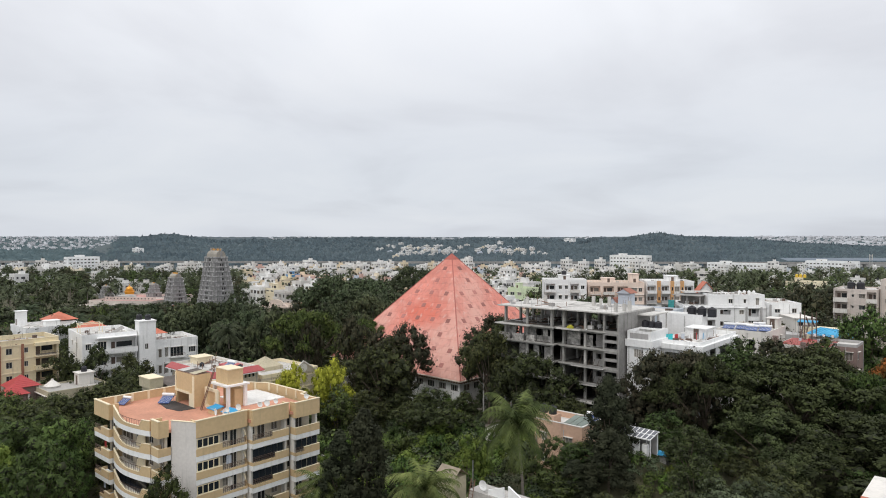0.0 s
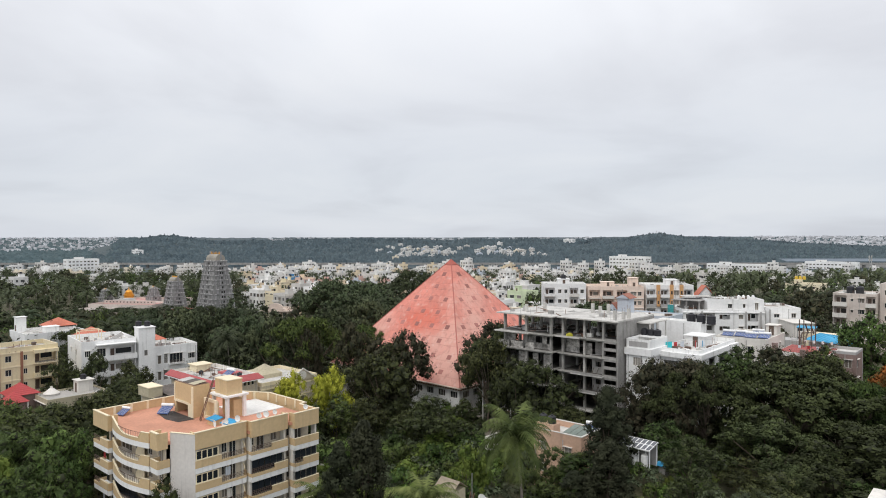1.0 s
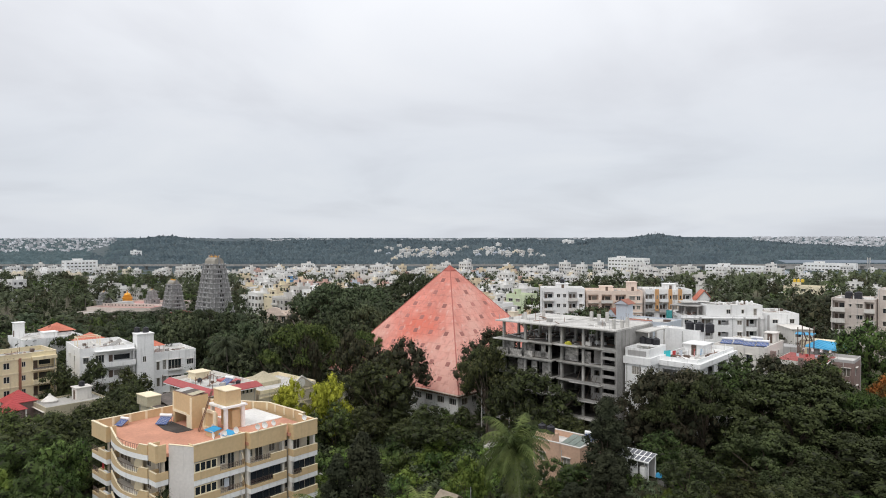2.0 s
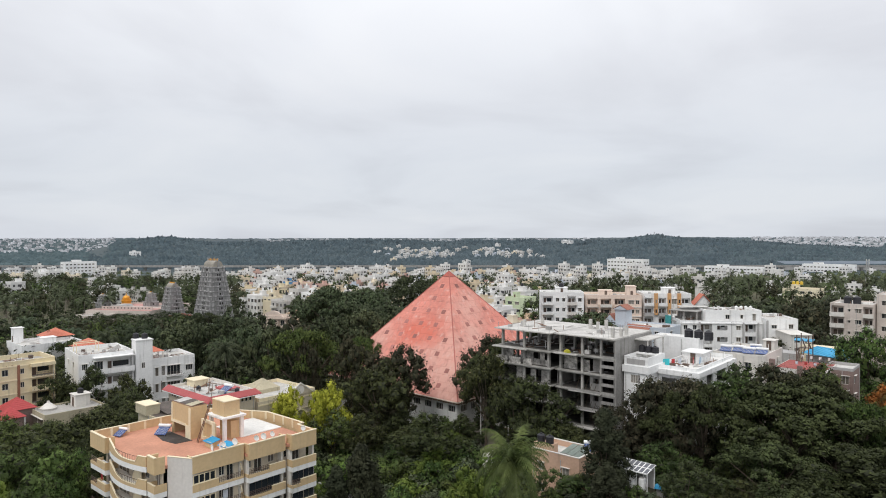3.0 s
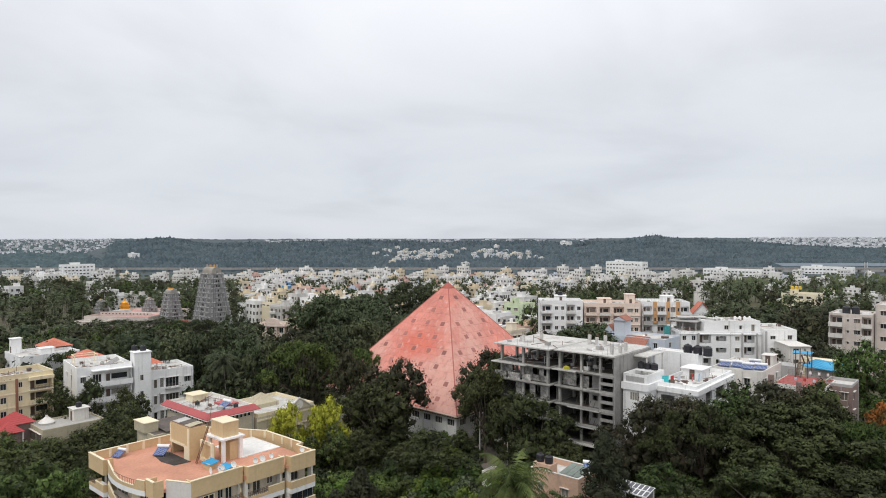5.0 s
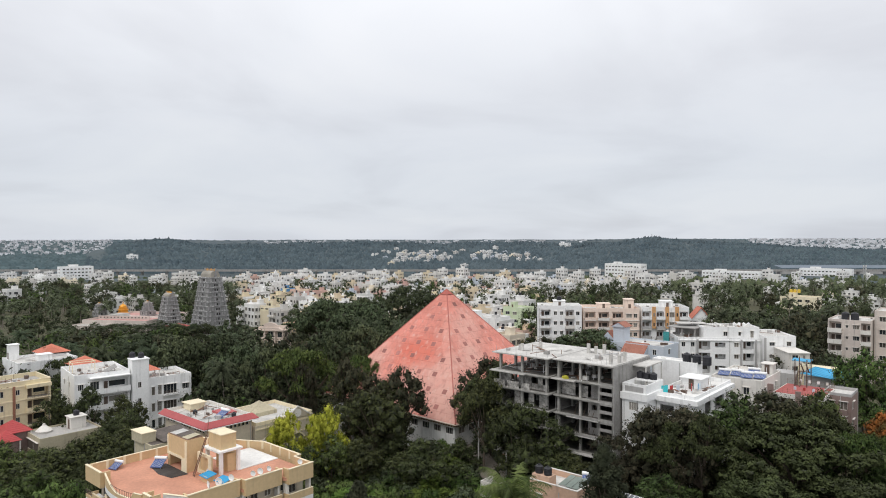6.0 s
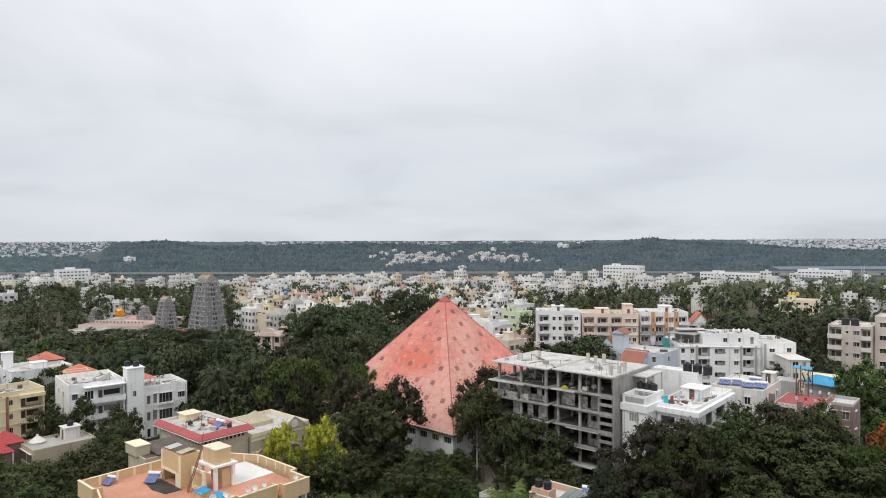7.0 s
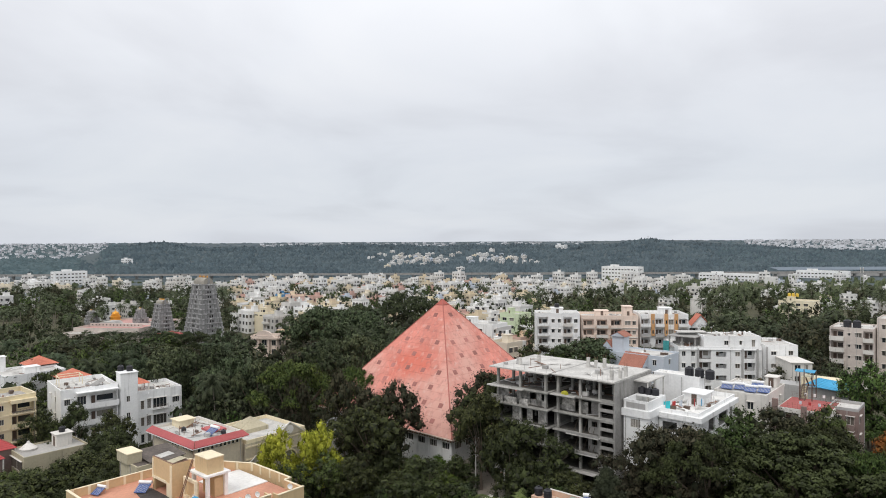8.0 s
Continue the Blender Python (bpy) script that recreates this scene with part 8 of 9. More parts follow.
tree_kind("farb", "broadleaf_tree", "round", 12, 6, 42, 28, 0.29, LEAF_BROWN, "brownish dark broadleaf tree among houses", 2, 0.3)
tree_kind("farg", "broadleaf_tree", "round", 12, 6, 42, 28, 0.29, LEAF_GREY, "grey-green broadleaf tree in the park", 2, 0.3)
tree_kind("fardj", "broadleaf_tree", "round", 12, 6, 13, 20, 0.66, LEAF_MIDFAR, "dark green broadleaf tree among houses", 3, 0.3)
tree_kind("farmj", "broadleaf_tree", "round", 12, 6, 13, 20, 0.66, LEAF_MID, "green broadleaf tree among houses", 2, 0.3)
tree_kind("farbj", "broadleaf_tree", "round", 12, 6, 13, 20, 0.66, LEAF_BROWN, "brownish dark broadleaf tree among houses", 2, 0.3)


def palm_meshes(H, fronds, pairs, length, seed, material, leaflet):
    """A bent ringed trunk, and arching fronds with two rows of hanging leaflets."""
    rg = random.Random(seed)
    bm = bmesh.new()
    p, lean = Vector((0, 0, -0.5)), Vector((rg.uniform(-0.06, 0.06), rg.uniform(-0.06, 0.06), 0))
    for i in range(6):
        q = Vector((0, 0, H * (i + 1) / 6)) + lean * H * ((i + 1) / 6) ** 2
        rod(bm, p, q, 0.22 - 0.018 * i, 7, 0.22 - 0.018 * (i + 1))
        p = q
    trunk = bpy.data.meshes.new("trunk")
    bm.to_mesh(trunk)
    bm.free()
    trunk.materials.append(PALMBARK)
    V, F = [], []
    for k in range(fronds):
        az = 2.4 * k + rg.uniform(-0.2, 0.2)
        rise = 1.42 - 1.80 * (k / fronds) + rg.uniform(-0.12, 0.12)
        out, side = Vector((math.cos(az), math.sin(az), 0)), Vector((-math.sin(az), math.cos(az), 0))
        L = length * rg.uniform(0.85, 1.1)
        pts, ang, c = [], rise, p.copy()
        n = pairs
        for i in range(n + 1):
            pts.append(c.copy())
            c = c + (out * math.cos(ang) + Vector((0, 0, math.sin(ang)))) * (L / n)
            ang -= (1.0 + 1.1 * (i / n)) / n * 1.15
        j = len(V)
        for i in range(n + 1):
            w = 0.035 * (1 - 0.8 * i / n)
            V += [pts[i] - side * w, pts[i] + side * w]
        for i in range(n):
            F.append((j + 2 * i, j + 2 * i + 1, j + 2 * i + 3, j + 2 * i + 2))
            a, b = pts[i], pts[i + 1]
            t = (b - a).normalized()
            ll = L * 0.23 * math.sin(math.pi * min(1, 0.15 + 0.83 * i / n)) + 0.1
            for k2, sg in ((0, -1), (1, 1)):
                e = a.lerp(b, 0.5) + side * sg * ll * 0.8 + t * ll * 0.55 - Vector((0, 0, ll * rg.uniform(0.35, 0.95)))
                F.append((j + 2 * i + k2, len(V), len(V) + 1))
                V += [V[j + 2 * i + k2].lerp(V[j + 2 * i + 2 + k2], leaflet), e]
    crown = bpy.data.meshes.new("fronds")
    crown.from_pydata([tuple(v) for v in V], [], F)
    crown.materials.append(material)
    return trunk, crown


TREE["palm"] = ("coconut_palm", [palm_meshes(12, 34, 32, 5.6, s, LEAF_PALM, 0.8) for s in (1, 2)], 13.5, 4.8, "coconut palm with drooping grey-green fronds", "palm")
TREE["palmf"] = ("coconut_palm", [palm_meshes(12, 16, 7, 4.8, s, LEAF_GROVE, 0.98) for s in (3, 4, 5)], 13.5, 4.0, "coconut palm among the trees", "palm")

TREE["palmn"] = ("coconut_palm", [palm_meshes(12, 26, 20, 4.8, s, LEAF_GROVE, 0.8) for s in (6, 7)], 13.5, 4.3, "coconut palm among the park trees", "palm")

# the great trees beside the white houses
for row in ((50, 100, 21.6, 12.5), (55.5, 104.5, 21.5, 8), (37.0, 102.5, 21.2, 7.5), (80, 100, 15.0, 8), (66, 90, 18.5, 12), (52, 84, 17.0, 11), (41, 88, 16.5, 8), (79, 90, 18.0, 11), (90, 96, 15.0, 8)):
    plant("rain", *row, group="great trees by the white houses")
for row in ((57.5, 98, 20.4, 5.5), (63, 100, 19.6, 4.5)):
    plant("raing", *row, group="great trees by the white houses")
for row in ((71.2, 111, 19.2, 4.6), (76.5, 113, 18.6, 4.5)):
    plant("red", *row)
for row in ((58, 112, 21.5, 5), (29.5, 107, 21.4, 5.0), (34, 104.5, 22.2, 5), (96, 128, 22, 7), (100, 140, 23, 8)):
    plant("brown", *row)
# in front of the pyramid and the concrete frame
for row in ((-13.0, 139, 21.2, 6.2), (-16.2, 136, 19.0, 6.8), (-17, 141, 19.5, 5.5), (-22, 146, 18, 5.5), (6.6, 139, 23.0, 6.0), (8.2, 134.5, 22.4, 6.2), (9.0, 137, 22, 5.5), (-11, 131, 9.5, 4.2), (-0.4, 129, 9.4, 3.2), (2.5, 130, 7.5, 3)):
    plant("brown" if row[0] in (-13.0, -17, 6.6) else "dark", *row, group="trees before the pyramid")
for row in ((13.5, 117, 19.2, 5.6), (9.6, 119, 18.5, 4.8), (16, 114, 13, 4), (18.5, 112, 12.5, 3.6), (22, 110, 11.5, 3.6), (24.5, 106, 12, 3.6)):
    plant("dark", *row, group="trees before the concrete frame")
for row in ((33.5, 106.5, 21.4, 4.5), (44, 109, 22.3, 6), (52, 112.5, 22.3, 6), (60, 112.8, 21.9, 5), (24.5, 106, 17.5, 4)):
    plant("mid" if row[0] in (44, 60) else "brown", *row, group="great trees by the white houses")
plant("yellow", -32.1, 128, 14.6, 4.0)
plant("brown", -35, 149, 20.0, 3.4)
plant("brown", -23.6, 146, 22.2, 4.4)
plant("domed", 5.0, 127.6, 21.2, 5.2, group="trees before the pyramid")
for row in ((-4.2, 119, 12.4, 5.2), (-8.2, 122, 10.6, 4.2)):
    plant("dark", *row, group="trees before the pyramid")
for row in ((-81, 240, 17.6, 6.0), (-73, 232, 15.0, 4.5), (-128, 205, 14.5, 5.5)):
    plant("farg", *row, group="park trees")
plant("yellow", -25.2, 130.5, 15.0, 3.8)
for row in ((-29.5, 123.5, 9.6, 3.6), (-23.5, 126, 10.4, 3.6), (-33.5, 121.5, 7.8, 3.0)):
    plant("mid", *row, group="garden trees")
plant("dark", -24.0, 125, 9.0, 3.6)
plant("dark", -18.5, 127, 10.5, 4.0)
for row in ((11.0, 90, 12.0, 2.4), (13.6, 90.3, 12.2, 2.6), (16.0, 89.5, 12.4, 2.6)):
    plant("mid", *row, group="garden trees")
# tall ragged trees and palms close by
for row in ((19.0, 88, 21.6, 3.5), (18.0, 83, 16, 3.0), (14.2, 85, 11.5, 2.8), (-12.6, 84, 18.0, 3.7), (-15.4, 82.5, 15.6, 3.2)):
    plant("tall", *row)
plant("palm", 7.2, 80, 19.2, 4.9)
for row in ((28.0, 75, 12.4, 3.4), (31.5, 74, 12.4, 3.2), (25.0, 76.5, 10.6, 2.6), (34.5, 76, 12.0, 3.2)):
    plant("greyn", *row, group="garden trees")
plant("palm", -4.2, 69, 14.8, 4.6)
plant("palm", -18.4, 84, 9.6, 3.6)
plant("bright", 0.6, 93, 12.0, 2.5)
for row in ((-1.5, 71, 10.0, 2.2), (0.8, 72.5, 10.6, 2.0), (-3.6, 71.5, 9.5, 2.0)):
    plant("mid", *row, group="garden trees")
# the wooded park behind
for row in ((-54, 161, 12.5, 4.8), (-59, 167, 14, 5.2), (-64, 172, 13.5, 5.2)):
    plant("fard", *row, group="park trees")
plant("farf", -49.5, 156, 9.5, 4.0, group="park trees")
for row in ((-38, 158, 22.6, 9.5), (-24, 170, 19.0, 6.5)):
    plant("raing", *row, group="park trees")
for row in ((-48, 166, 20.5, 8), (-58, 176, 19, 8), (-70, 190, 20, 9), (-84, 196, 19, 10), (-58, 200, 15.0, 8), (-40, 196, 20, 9), (-30, 205, 21, 9), (-18, 215, 20, 9), (-100, 205, 18, 9), (26, 160, 16, 7)):
    plant("raind", *row, group="park trees")
for row in ((-50, 264, 23.5, 14), (-38, 270, 21.5, 12), (-24, 330, 24, 13), (-14, 322, 21, 10), (-40, 252, 19, 11), (-72, 312, 15.8, 10), (-63, 300, 16.2, 9), (-60, 322, 16.5, 10), (-54, 286, 17, 9), (-50, 306, 18, 9), (-46, 330, 18.5, 11), (36.5, 188, 22.4, 11.5)):
    plant("raind", *row, group="park trees")
for row in ((-105, 192, 16.5, 4.6), (-98, 198, 17, 4.6), (-113, 203, 16, 4.6), (-86, 186, 17.5, 4.6), (-72, 207, 18, 4.6), (-122, 196, 15.5, 4.6), (-30, 226, 19.5, 4.6), (-20, 232, 19, 4.6)):
    plant("palmn", *row, group="park palms")
for row in ((85.5, 141, 25.0, 5.2), (92, 139, 23.5, 6), (82, 128, 17.0, 4)):
    plant("fresh", *row, group="street trees")
for row in ((79, 140, 17, 4.5), (86, 143, 17, 4.5)):
    plant("dark", *row, group="street trees")
for row in ((-76.5, 149, 12.8, 4.2), (-71, 142, 12.0, 4.0), (-66.5, 134, 11.6, 4.0), (-71.5, 128, 8.5, 3.2)):
    plant("dark", *row, group="trees before the white house")
# trees under the red pavilions and the low hall
for row in ((-84, 121, 10.0, 4.6), (-79, 117, 10.2, 4.6), (-90, 125, 9.6, 4.6), (-74, 119, 10.6, 4.6)):
    plant("mid", *row, group="garden trees")
for row in ((-69, 120, 11.6, 4.8), (-63.5, 124, 12.8, 4.8), (-59, 118, 11.6, 4.4), (-77, 126, 7.0, 4.0)):
    plant("dark", *row, group="garden trees")
# the garden by the tan block
for row in ((-54.5, 83, 12.6, 4.4), (-63, 90, 13.5, 5.5), (-66, 102, 12, 5.0), (-51, 73, 8, 3.2), (-70, 98, 11.5, 4.6), (-35.6, 79.0, 11.3, 2.7)):
    plant("midn", *row, group="garden trees")
for row in ((-58, 77, 11.5, 4.0), (-56.5, 91, 11.0, 3.6), (-60, 97, 12.5, 4.0), (-66, 93, 12.5, 3.8)):
    plant("freshn", *row, group="garden trees")
for row in ((-56, 73, 8.5, 3.4), (-50.5, 78, 6.5, 2.4), (-61, 84, 11.8, 3.0)):
    plant("brightn", *row, group="garden trees")
for row in ((-71, 112, 12.5, 6), (-60, 112, 11.5, 5.5), (-66, 122, 12.5, 6), (-70, 132, 11, 5), (-90, 145, 14.2, 4.4), (-83, 147, 14.8, 4.6)):
    plant("dark", *row, group="garden trees")


for i, row in enumerate(((22.2, 85.4, 12.7, 1.4), (23.8, 84.0, 12.5, 1.3), (20.6, 86.4, 12.9, 1.2), (21.5, 81, 10.2, 1.6), (23.5, 82, 11.4, 1.5), (26, 80.5, 10.6, 1.7), (28.5, 83, 11.4, 1.6), (24.5, 79, 9.4, 1.8), (29, 87, 12.4, 1.7), (20.5, 84.5, 11.6, 1.4), (27, 78, 8.6, 2.0))):
    plant(("bushb", "bushg", "bushl", "bush")[i % 4], *row, group="garden bushes")


def scatter(n, gap, region, pick, seed, far=False):
    """Trees strewn over a region, apart from each other and clear of the houses. region(random) gives a place, pick(x, y, random) the kind, top and radius."""
    rg = random.Random(seed)
    grid, made = {}, 0
    for _ in range(n * 6):
        if made >= n:
            break
        x, y = region(rg)
        k = (int(x // gap), int(y // gap))
        if any((x - px) ** 2 + (y - py) ** 2 < gap * gap for i in (-1, 0, 1) for j in (-1, 0, 1) for px, py in grid.get((k[0] + i, k[1] + j), ())):
            continue
        if not is_clear(x, y):
            continue
        got = pick(x, y, rg)
        if not got:
            continue
        grid.setdefault(k, []).append((x, y))
        plant(got[0], x, y, ground(x, y) + got[1], got[2], got[3], joined=far)
        made += 1


def wedge(y0, y1, b0, b1):
    """Even over a stretch of the plan between two bearings."""
    def f(rg):
        y = math.sqrt(rg.uniform(y0 * y0, y1 * y1))
        return y * rg.uniform(b0, b1), y
    return f


FOOT.append((pose(-74, 158, 0).inverted(), -12, 12, -10, 16))
FOOT.append((pose(206, 392, 0).inverted(), -22, 22, -16, 20))
for row in ((-122, 301, 9.5, 5), (-114, 297, 10, 5.5), (-106, 293, 9.5, 5), (-131, 308, 8.5, 5), (-98, 289, 9.5, 5), (-140, 312, 8, 5)):
    plant("raind" if row[0] % 4 else "fard", *row, group="park trees")
for row in ((33.5, 97, 9.0, 2.2), (27.0, 88.5, 8.0, 2.0)):
    plant("mid", *row, group="garden trees")
# low growth between the near buildings
scatter(210, 2.4, wedge(76, 140, -0.30, 0.12), lambda x, y, r: (r.choice(("bush", "bush", "bushb", "bushb", "bush", "bushl", "bushg", "bushg", "bright")), r.uniform(1.6, 5.2), r.uniform(1.6, 3.4), "garden bushes"), 11)
scatter(40, 2.2, wedge(76, 100, 0.20, 0.36), lambda x, y, r: (r.choice(("bush", "bushb", "bushg", "bushl")), r.uniform(1.0, 2.4), r.uniform(1.0, 1.9), "garden bushes"), 10)
scatter(24, 6, wedge(92, 150, -0.58, -0.42), lambda x, y, r: (r.choice(("mid", "dark", "dark")), r.uniform(7, 10.5), r.uniform(3.5, 5.0), "garden trees"), 12)
scatter(26, 4.5, wedge(62, 112, 0.12, 0.62), lambda x, y, r: (r.choice(("mid", "dark", "dark")), r.uniform(4, 8), r.uniform(2.5, 4), "garden trees") if not (74 < y < 92 and 0.22 < x / y < 0.32) else None, 13)
scatter(20, 8.5, wedge(74, 130, 0.55, 0.85), lambda x, y, r: (r.choice(("rain", "dark", "brown")), r.uniform(8, 11), r.uniform(5, 7), "great trees by the white houses") if not (0.6 < x / y < 0.76 and y > 95) else None, 14)
# the park west of the pyramid
def park(x, y, r):
    low = y > 215 and x / y < -0.22
    kind = r.choice(("fard", "fard", "farm", "farg", "farf", "rainm", "farb", "rainm", "palmn", "farf", "raind", "palmn"))
    top = r.uniform(5.5, 8) if low else r.uniform(10, 18)
    return kind, top, r.uniform(3.5, 5.5) if low else r.uniform(4.5, 8.5), "park trees"


scatter(165, 8.0, wedge(160, 330, -0.62, -0.04), park, 15)
scatter(75, 8, wedge(150, 260, -0.85, -0.55), lambda x, y, r: (r.choice(("fard", "farm", "fard", "palmn", "farb")), r.uniform(11, 15), r.uniform(4.5, 6.5), "park trees"), 16, True)
scatter(60, 8, wedge(145, 230, 0.05, 0.55), lambda x, y, r: (r.choice(("fard", "farm", "farb")), r.uniform(7, 12), r.uniform(4, 5.5), "street trees"), 17)
scatter(62, 9, wedge(205, 300, 0.36, 0.76), lambda x, y, r: (r.choice(("raind", "farb", "palmn", "fard")), r.uniform(11, 17), r.uniform(5, 8), "street trees"), 18)
# palm groves and trees of the middle distance
scatter(230, 9.5, wedge(262, 520, 0.10, 0.80), lambda x, y, r: (r.choice(("palmf", "palmf", "palmf", "fard", "farm", "farb")), r.uniform(12, 17), r.uniform(4.5, 6.5), "palm grove"), 19, True)
scatter(330, 10, wedge(270, 600, -0.85, -0.33), lambda x, y, r: (r.choice(("palmf", "palmf", "fard", "fard", "farm", "farb")), r.uniform(10, 15) if not (y < 345 and x > -192) else r.uniform(5, 7), r.uniform(4, 6.5), "palm grove"), 20, True)

scatter(300, 6, wedge(345, 640, -0.33, 0.14), lambda x, y, r: (r.choice(("fard", "farm", "palmf")), r.uniform(7, 12.5), r.uniform(2.5, 4.5), "town trees"), 21, True)


def join_mass(key, items):
    """The far trees of a kind as one mesh, past counting."""
    for which, word in ((1, "crowns"), (0, "trunks")):
        V, F, base, slot = [], [], 0, []
        for it in items:
            me, m = it[which], it[2]
            co = np.empty(len(me.vertices) * 3)
            me.vertices.foreach_get("co", co)
            co = co.reshape(-1, 3) @ m[:3, :3].T + m[:3, 3]
            V.append(co)
            F += [tuple(i + base for i in p.vertices) for p in me.polygons]
            slot += [p.material_index for p in me.polygons]
            base += len(co)
        name = "palm_grove" if key[:4] == "palm" else "woodland"
        out = bpy.data.meshes.new(name)
        out.from_pydata(np.concatenate(V).tolist(), [], F)
        for mt in items[0][which].materials:
            out.materials.append(mt)
        out.polygons.foreach_set("material_index", slot)
        what = {"palmf": "coconut palms", "palmn": "tall coconut palms", "farmj": "green trees", "farbj": "brownish trees"}.get(key, "dark green trees")
        tagged(new(name, out), f"{word} of many {what} between the far houses", "woodland", kind="stuff")


for _key, _items in MASS.items():
    join_mass(_key, _items)

GAPS = ((-85, 1480, 70, 70), (98, 1500, 50, 60), (-653, 1290, 18, 40), (325, 1980, 20, 40))


# ---- the far woods, one mass of small crowns ----
def far_woods(name, label, count, seed, region, hmin, hmax, rmin, rmax, leaves=7, material=None):
    rg = np.random.default_rng(seed)
    pr = random.Random(seed)
    ico = np.array([(0, 0, -0.3), (0.8, 0.1, 0.0), (0.3, 0.8, 0.05), (-0.6, 0.6, 0), (-0.7, -0.4, 0.05), (0.1, -0.85, 0), (0.45, 0.25, 0.6), (-0.35, 0.35, 0.65), (-0.1, -0.5, 0.6), (0, 0, 1.0)])
    tris = np.array([(1, 2, 6), (2, 7, 6), (2, 3, 7), (3, 4, 7), (4, 8, 7), (4, 5, 8), (5, 1, 8), (1, 6, 8), (6, 7, 9), (7, 8, 9), (8, 6, 9)])
    V, F3, F4, base = [], [], [], 0
    for _ in range(count):
        x, y = region(pr)
        if any(((x - cx) / (2.0 * rx)) ** 2 + ((y - cy + 60) / (2.4 * ry + 60)) ** 2 < 1 for cx, cy, rx, ry in GAPS) and pr.random() < 0.25:
            continue
        r, h = pr.uniform(rmin, rmax), pr.uniform(hmin, hmax)
        c = np.array((x, y, ground(x, y) - 0.7))
        V.append(ico * (r, r, h * 0.55) * rg.uniform(0.7, 1.3, (10, 1)) + c)
        F3.append(tris + base)
        base += 10
        if not leaves:
            continue
        d = rg.normal(size=(leaves, 3)) + (0, -0.5, 0.8)
        d /= np.linalg.norm(d, axis=1)[:, None]
        p = c + d * (r, r, h * 0.55) * 0.95
        t = np.cross(d, rg.normal(size=(leaves, 3)))
        t /= np.linalg.norm(t, axis=1)[:, None]
        s = np.cross(d, t)
        a = r * rg.uniform(0.14, 0.3, (leaves, 1))
        V.append(np.stack([p - t * a, p + s * a * 0.7, p + t * a, p - s * a * 0.7], 1).reshape(-1, 3))
        F4.append(np.arange(leaves * 4).reshape(-1, 4) + base)
        base += leaves * 4
    me = bpy.data.meshes.new(name)
    me.from_pydata(np.concatenate(V).tolist(), [], [tuple(f) for f in np.concatenate(F3).tolist()] + [tuple(f) for q in F4 for f in q.tolist()])
    me.polygons.foreach_set("use_smooth", np.ones(len(me.polygons), dtype=bool))
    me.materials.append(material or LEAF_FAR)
    return tagged(new(name, me), label, "forest", kind="stuff")


def ridge_region(rg):
    y = 945 * (2700 / 945) ** rg.random()
    return y * rg.uniform(-0.57, 0.80), y


def plain_region(rg):
    y = 520 * (860 / 520) ** rg.random()
    return y * rg.uniform(-0.85, 0.85), y


def grove_region(rg):
    y = 520 * (790 / 520) ** rg.random()
    return y * rg.uniform(0.17, 0.8), y


def crest_region(rg):
    y = rg.uniform(1900, 2600)
    return y * rg.uniform(-0.52, 0.62), y


def beyond_region(rg):
    y = 2600 * (4700 / 2600) ** rg.random()
    return y * rg.uniform(-0.55, 0.55), y


def upland_region(rg):
    y = 1050 * (4300 / 1050) ** rg.random()
    return y * rg.choice((rg.uniform(-0.85, -0.5), rg.uniform(0.4, 0.85))), y


far_woods("far_forest", "distant wooded hills with blue haze put in their green", 19000, 5, ridge_region, 9, 16, 4.5, 8.5, 0)
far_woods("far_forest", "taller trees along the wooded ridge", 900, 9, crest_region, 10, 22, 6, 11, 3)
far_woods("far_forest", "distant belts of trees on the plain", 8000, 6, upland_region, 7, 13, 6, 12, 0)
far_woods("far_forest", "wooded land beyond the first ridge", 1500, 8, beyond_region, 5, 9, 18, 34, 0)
far_woods("far_trees", "trees standing among the far houses", 900, 7, plain_region, 5, 9, 3, 5, 9, LEAF_MIDFAR)
far_woods("far_trees", "groves of trees before the far white blocks", 420, 17, grove_region, 10, 15, 3, 6, 14, LEAF_MIDFAR)


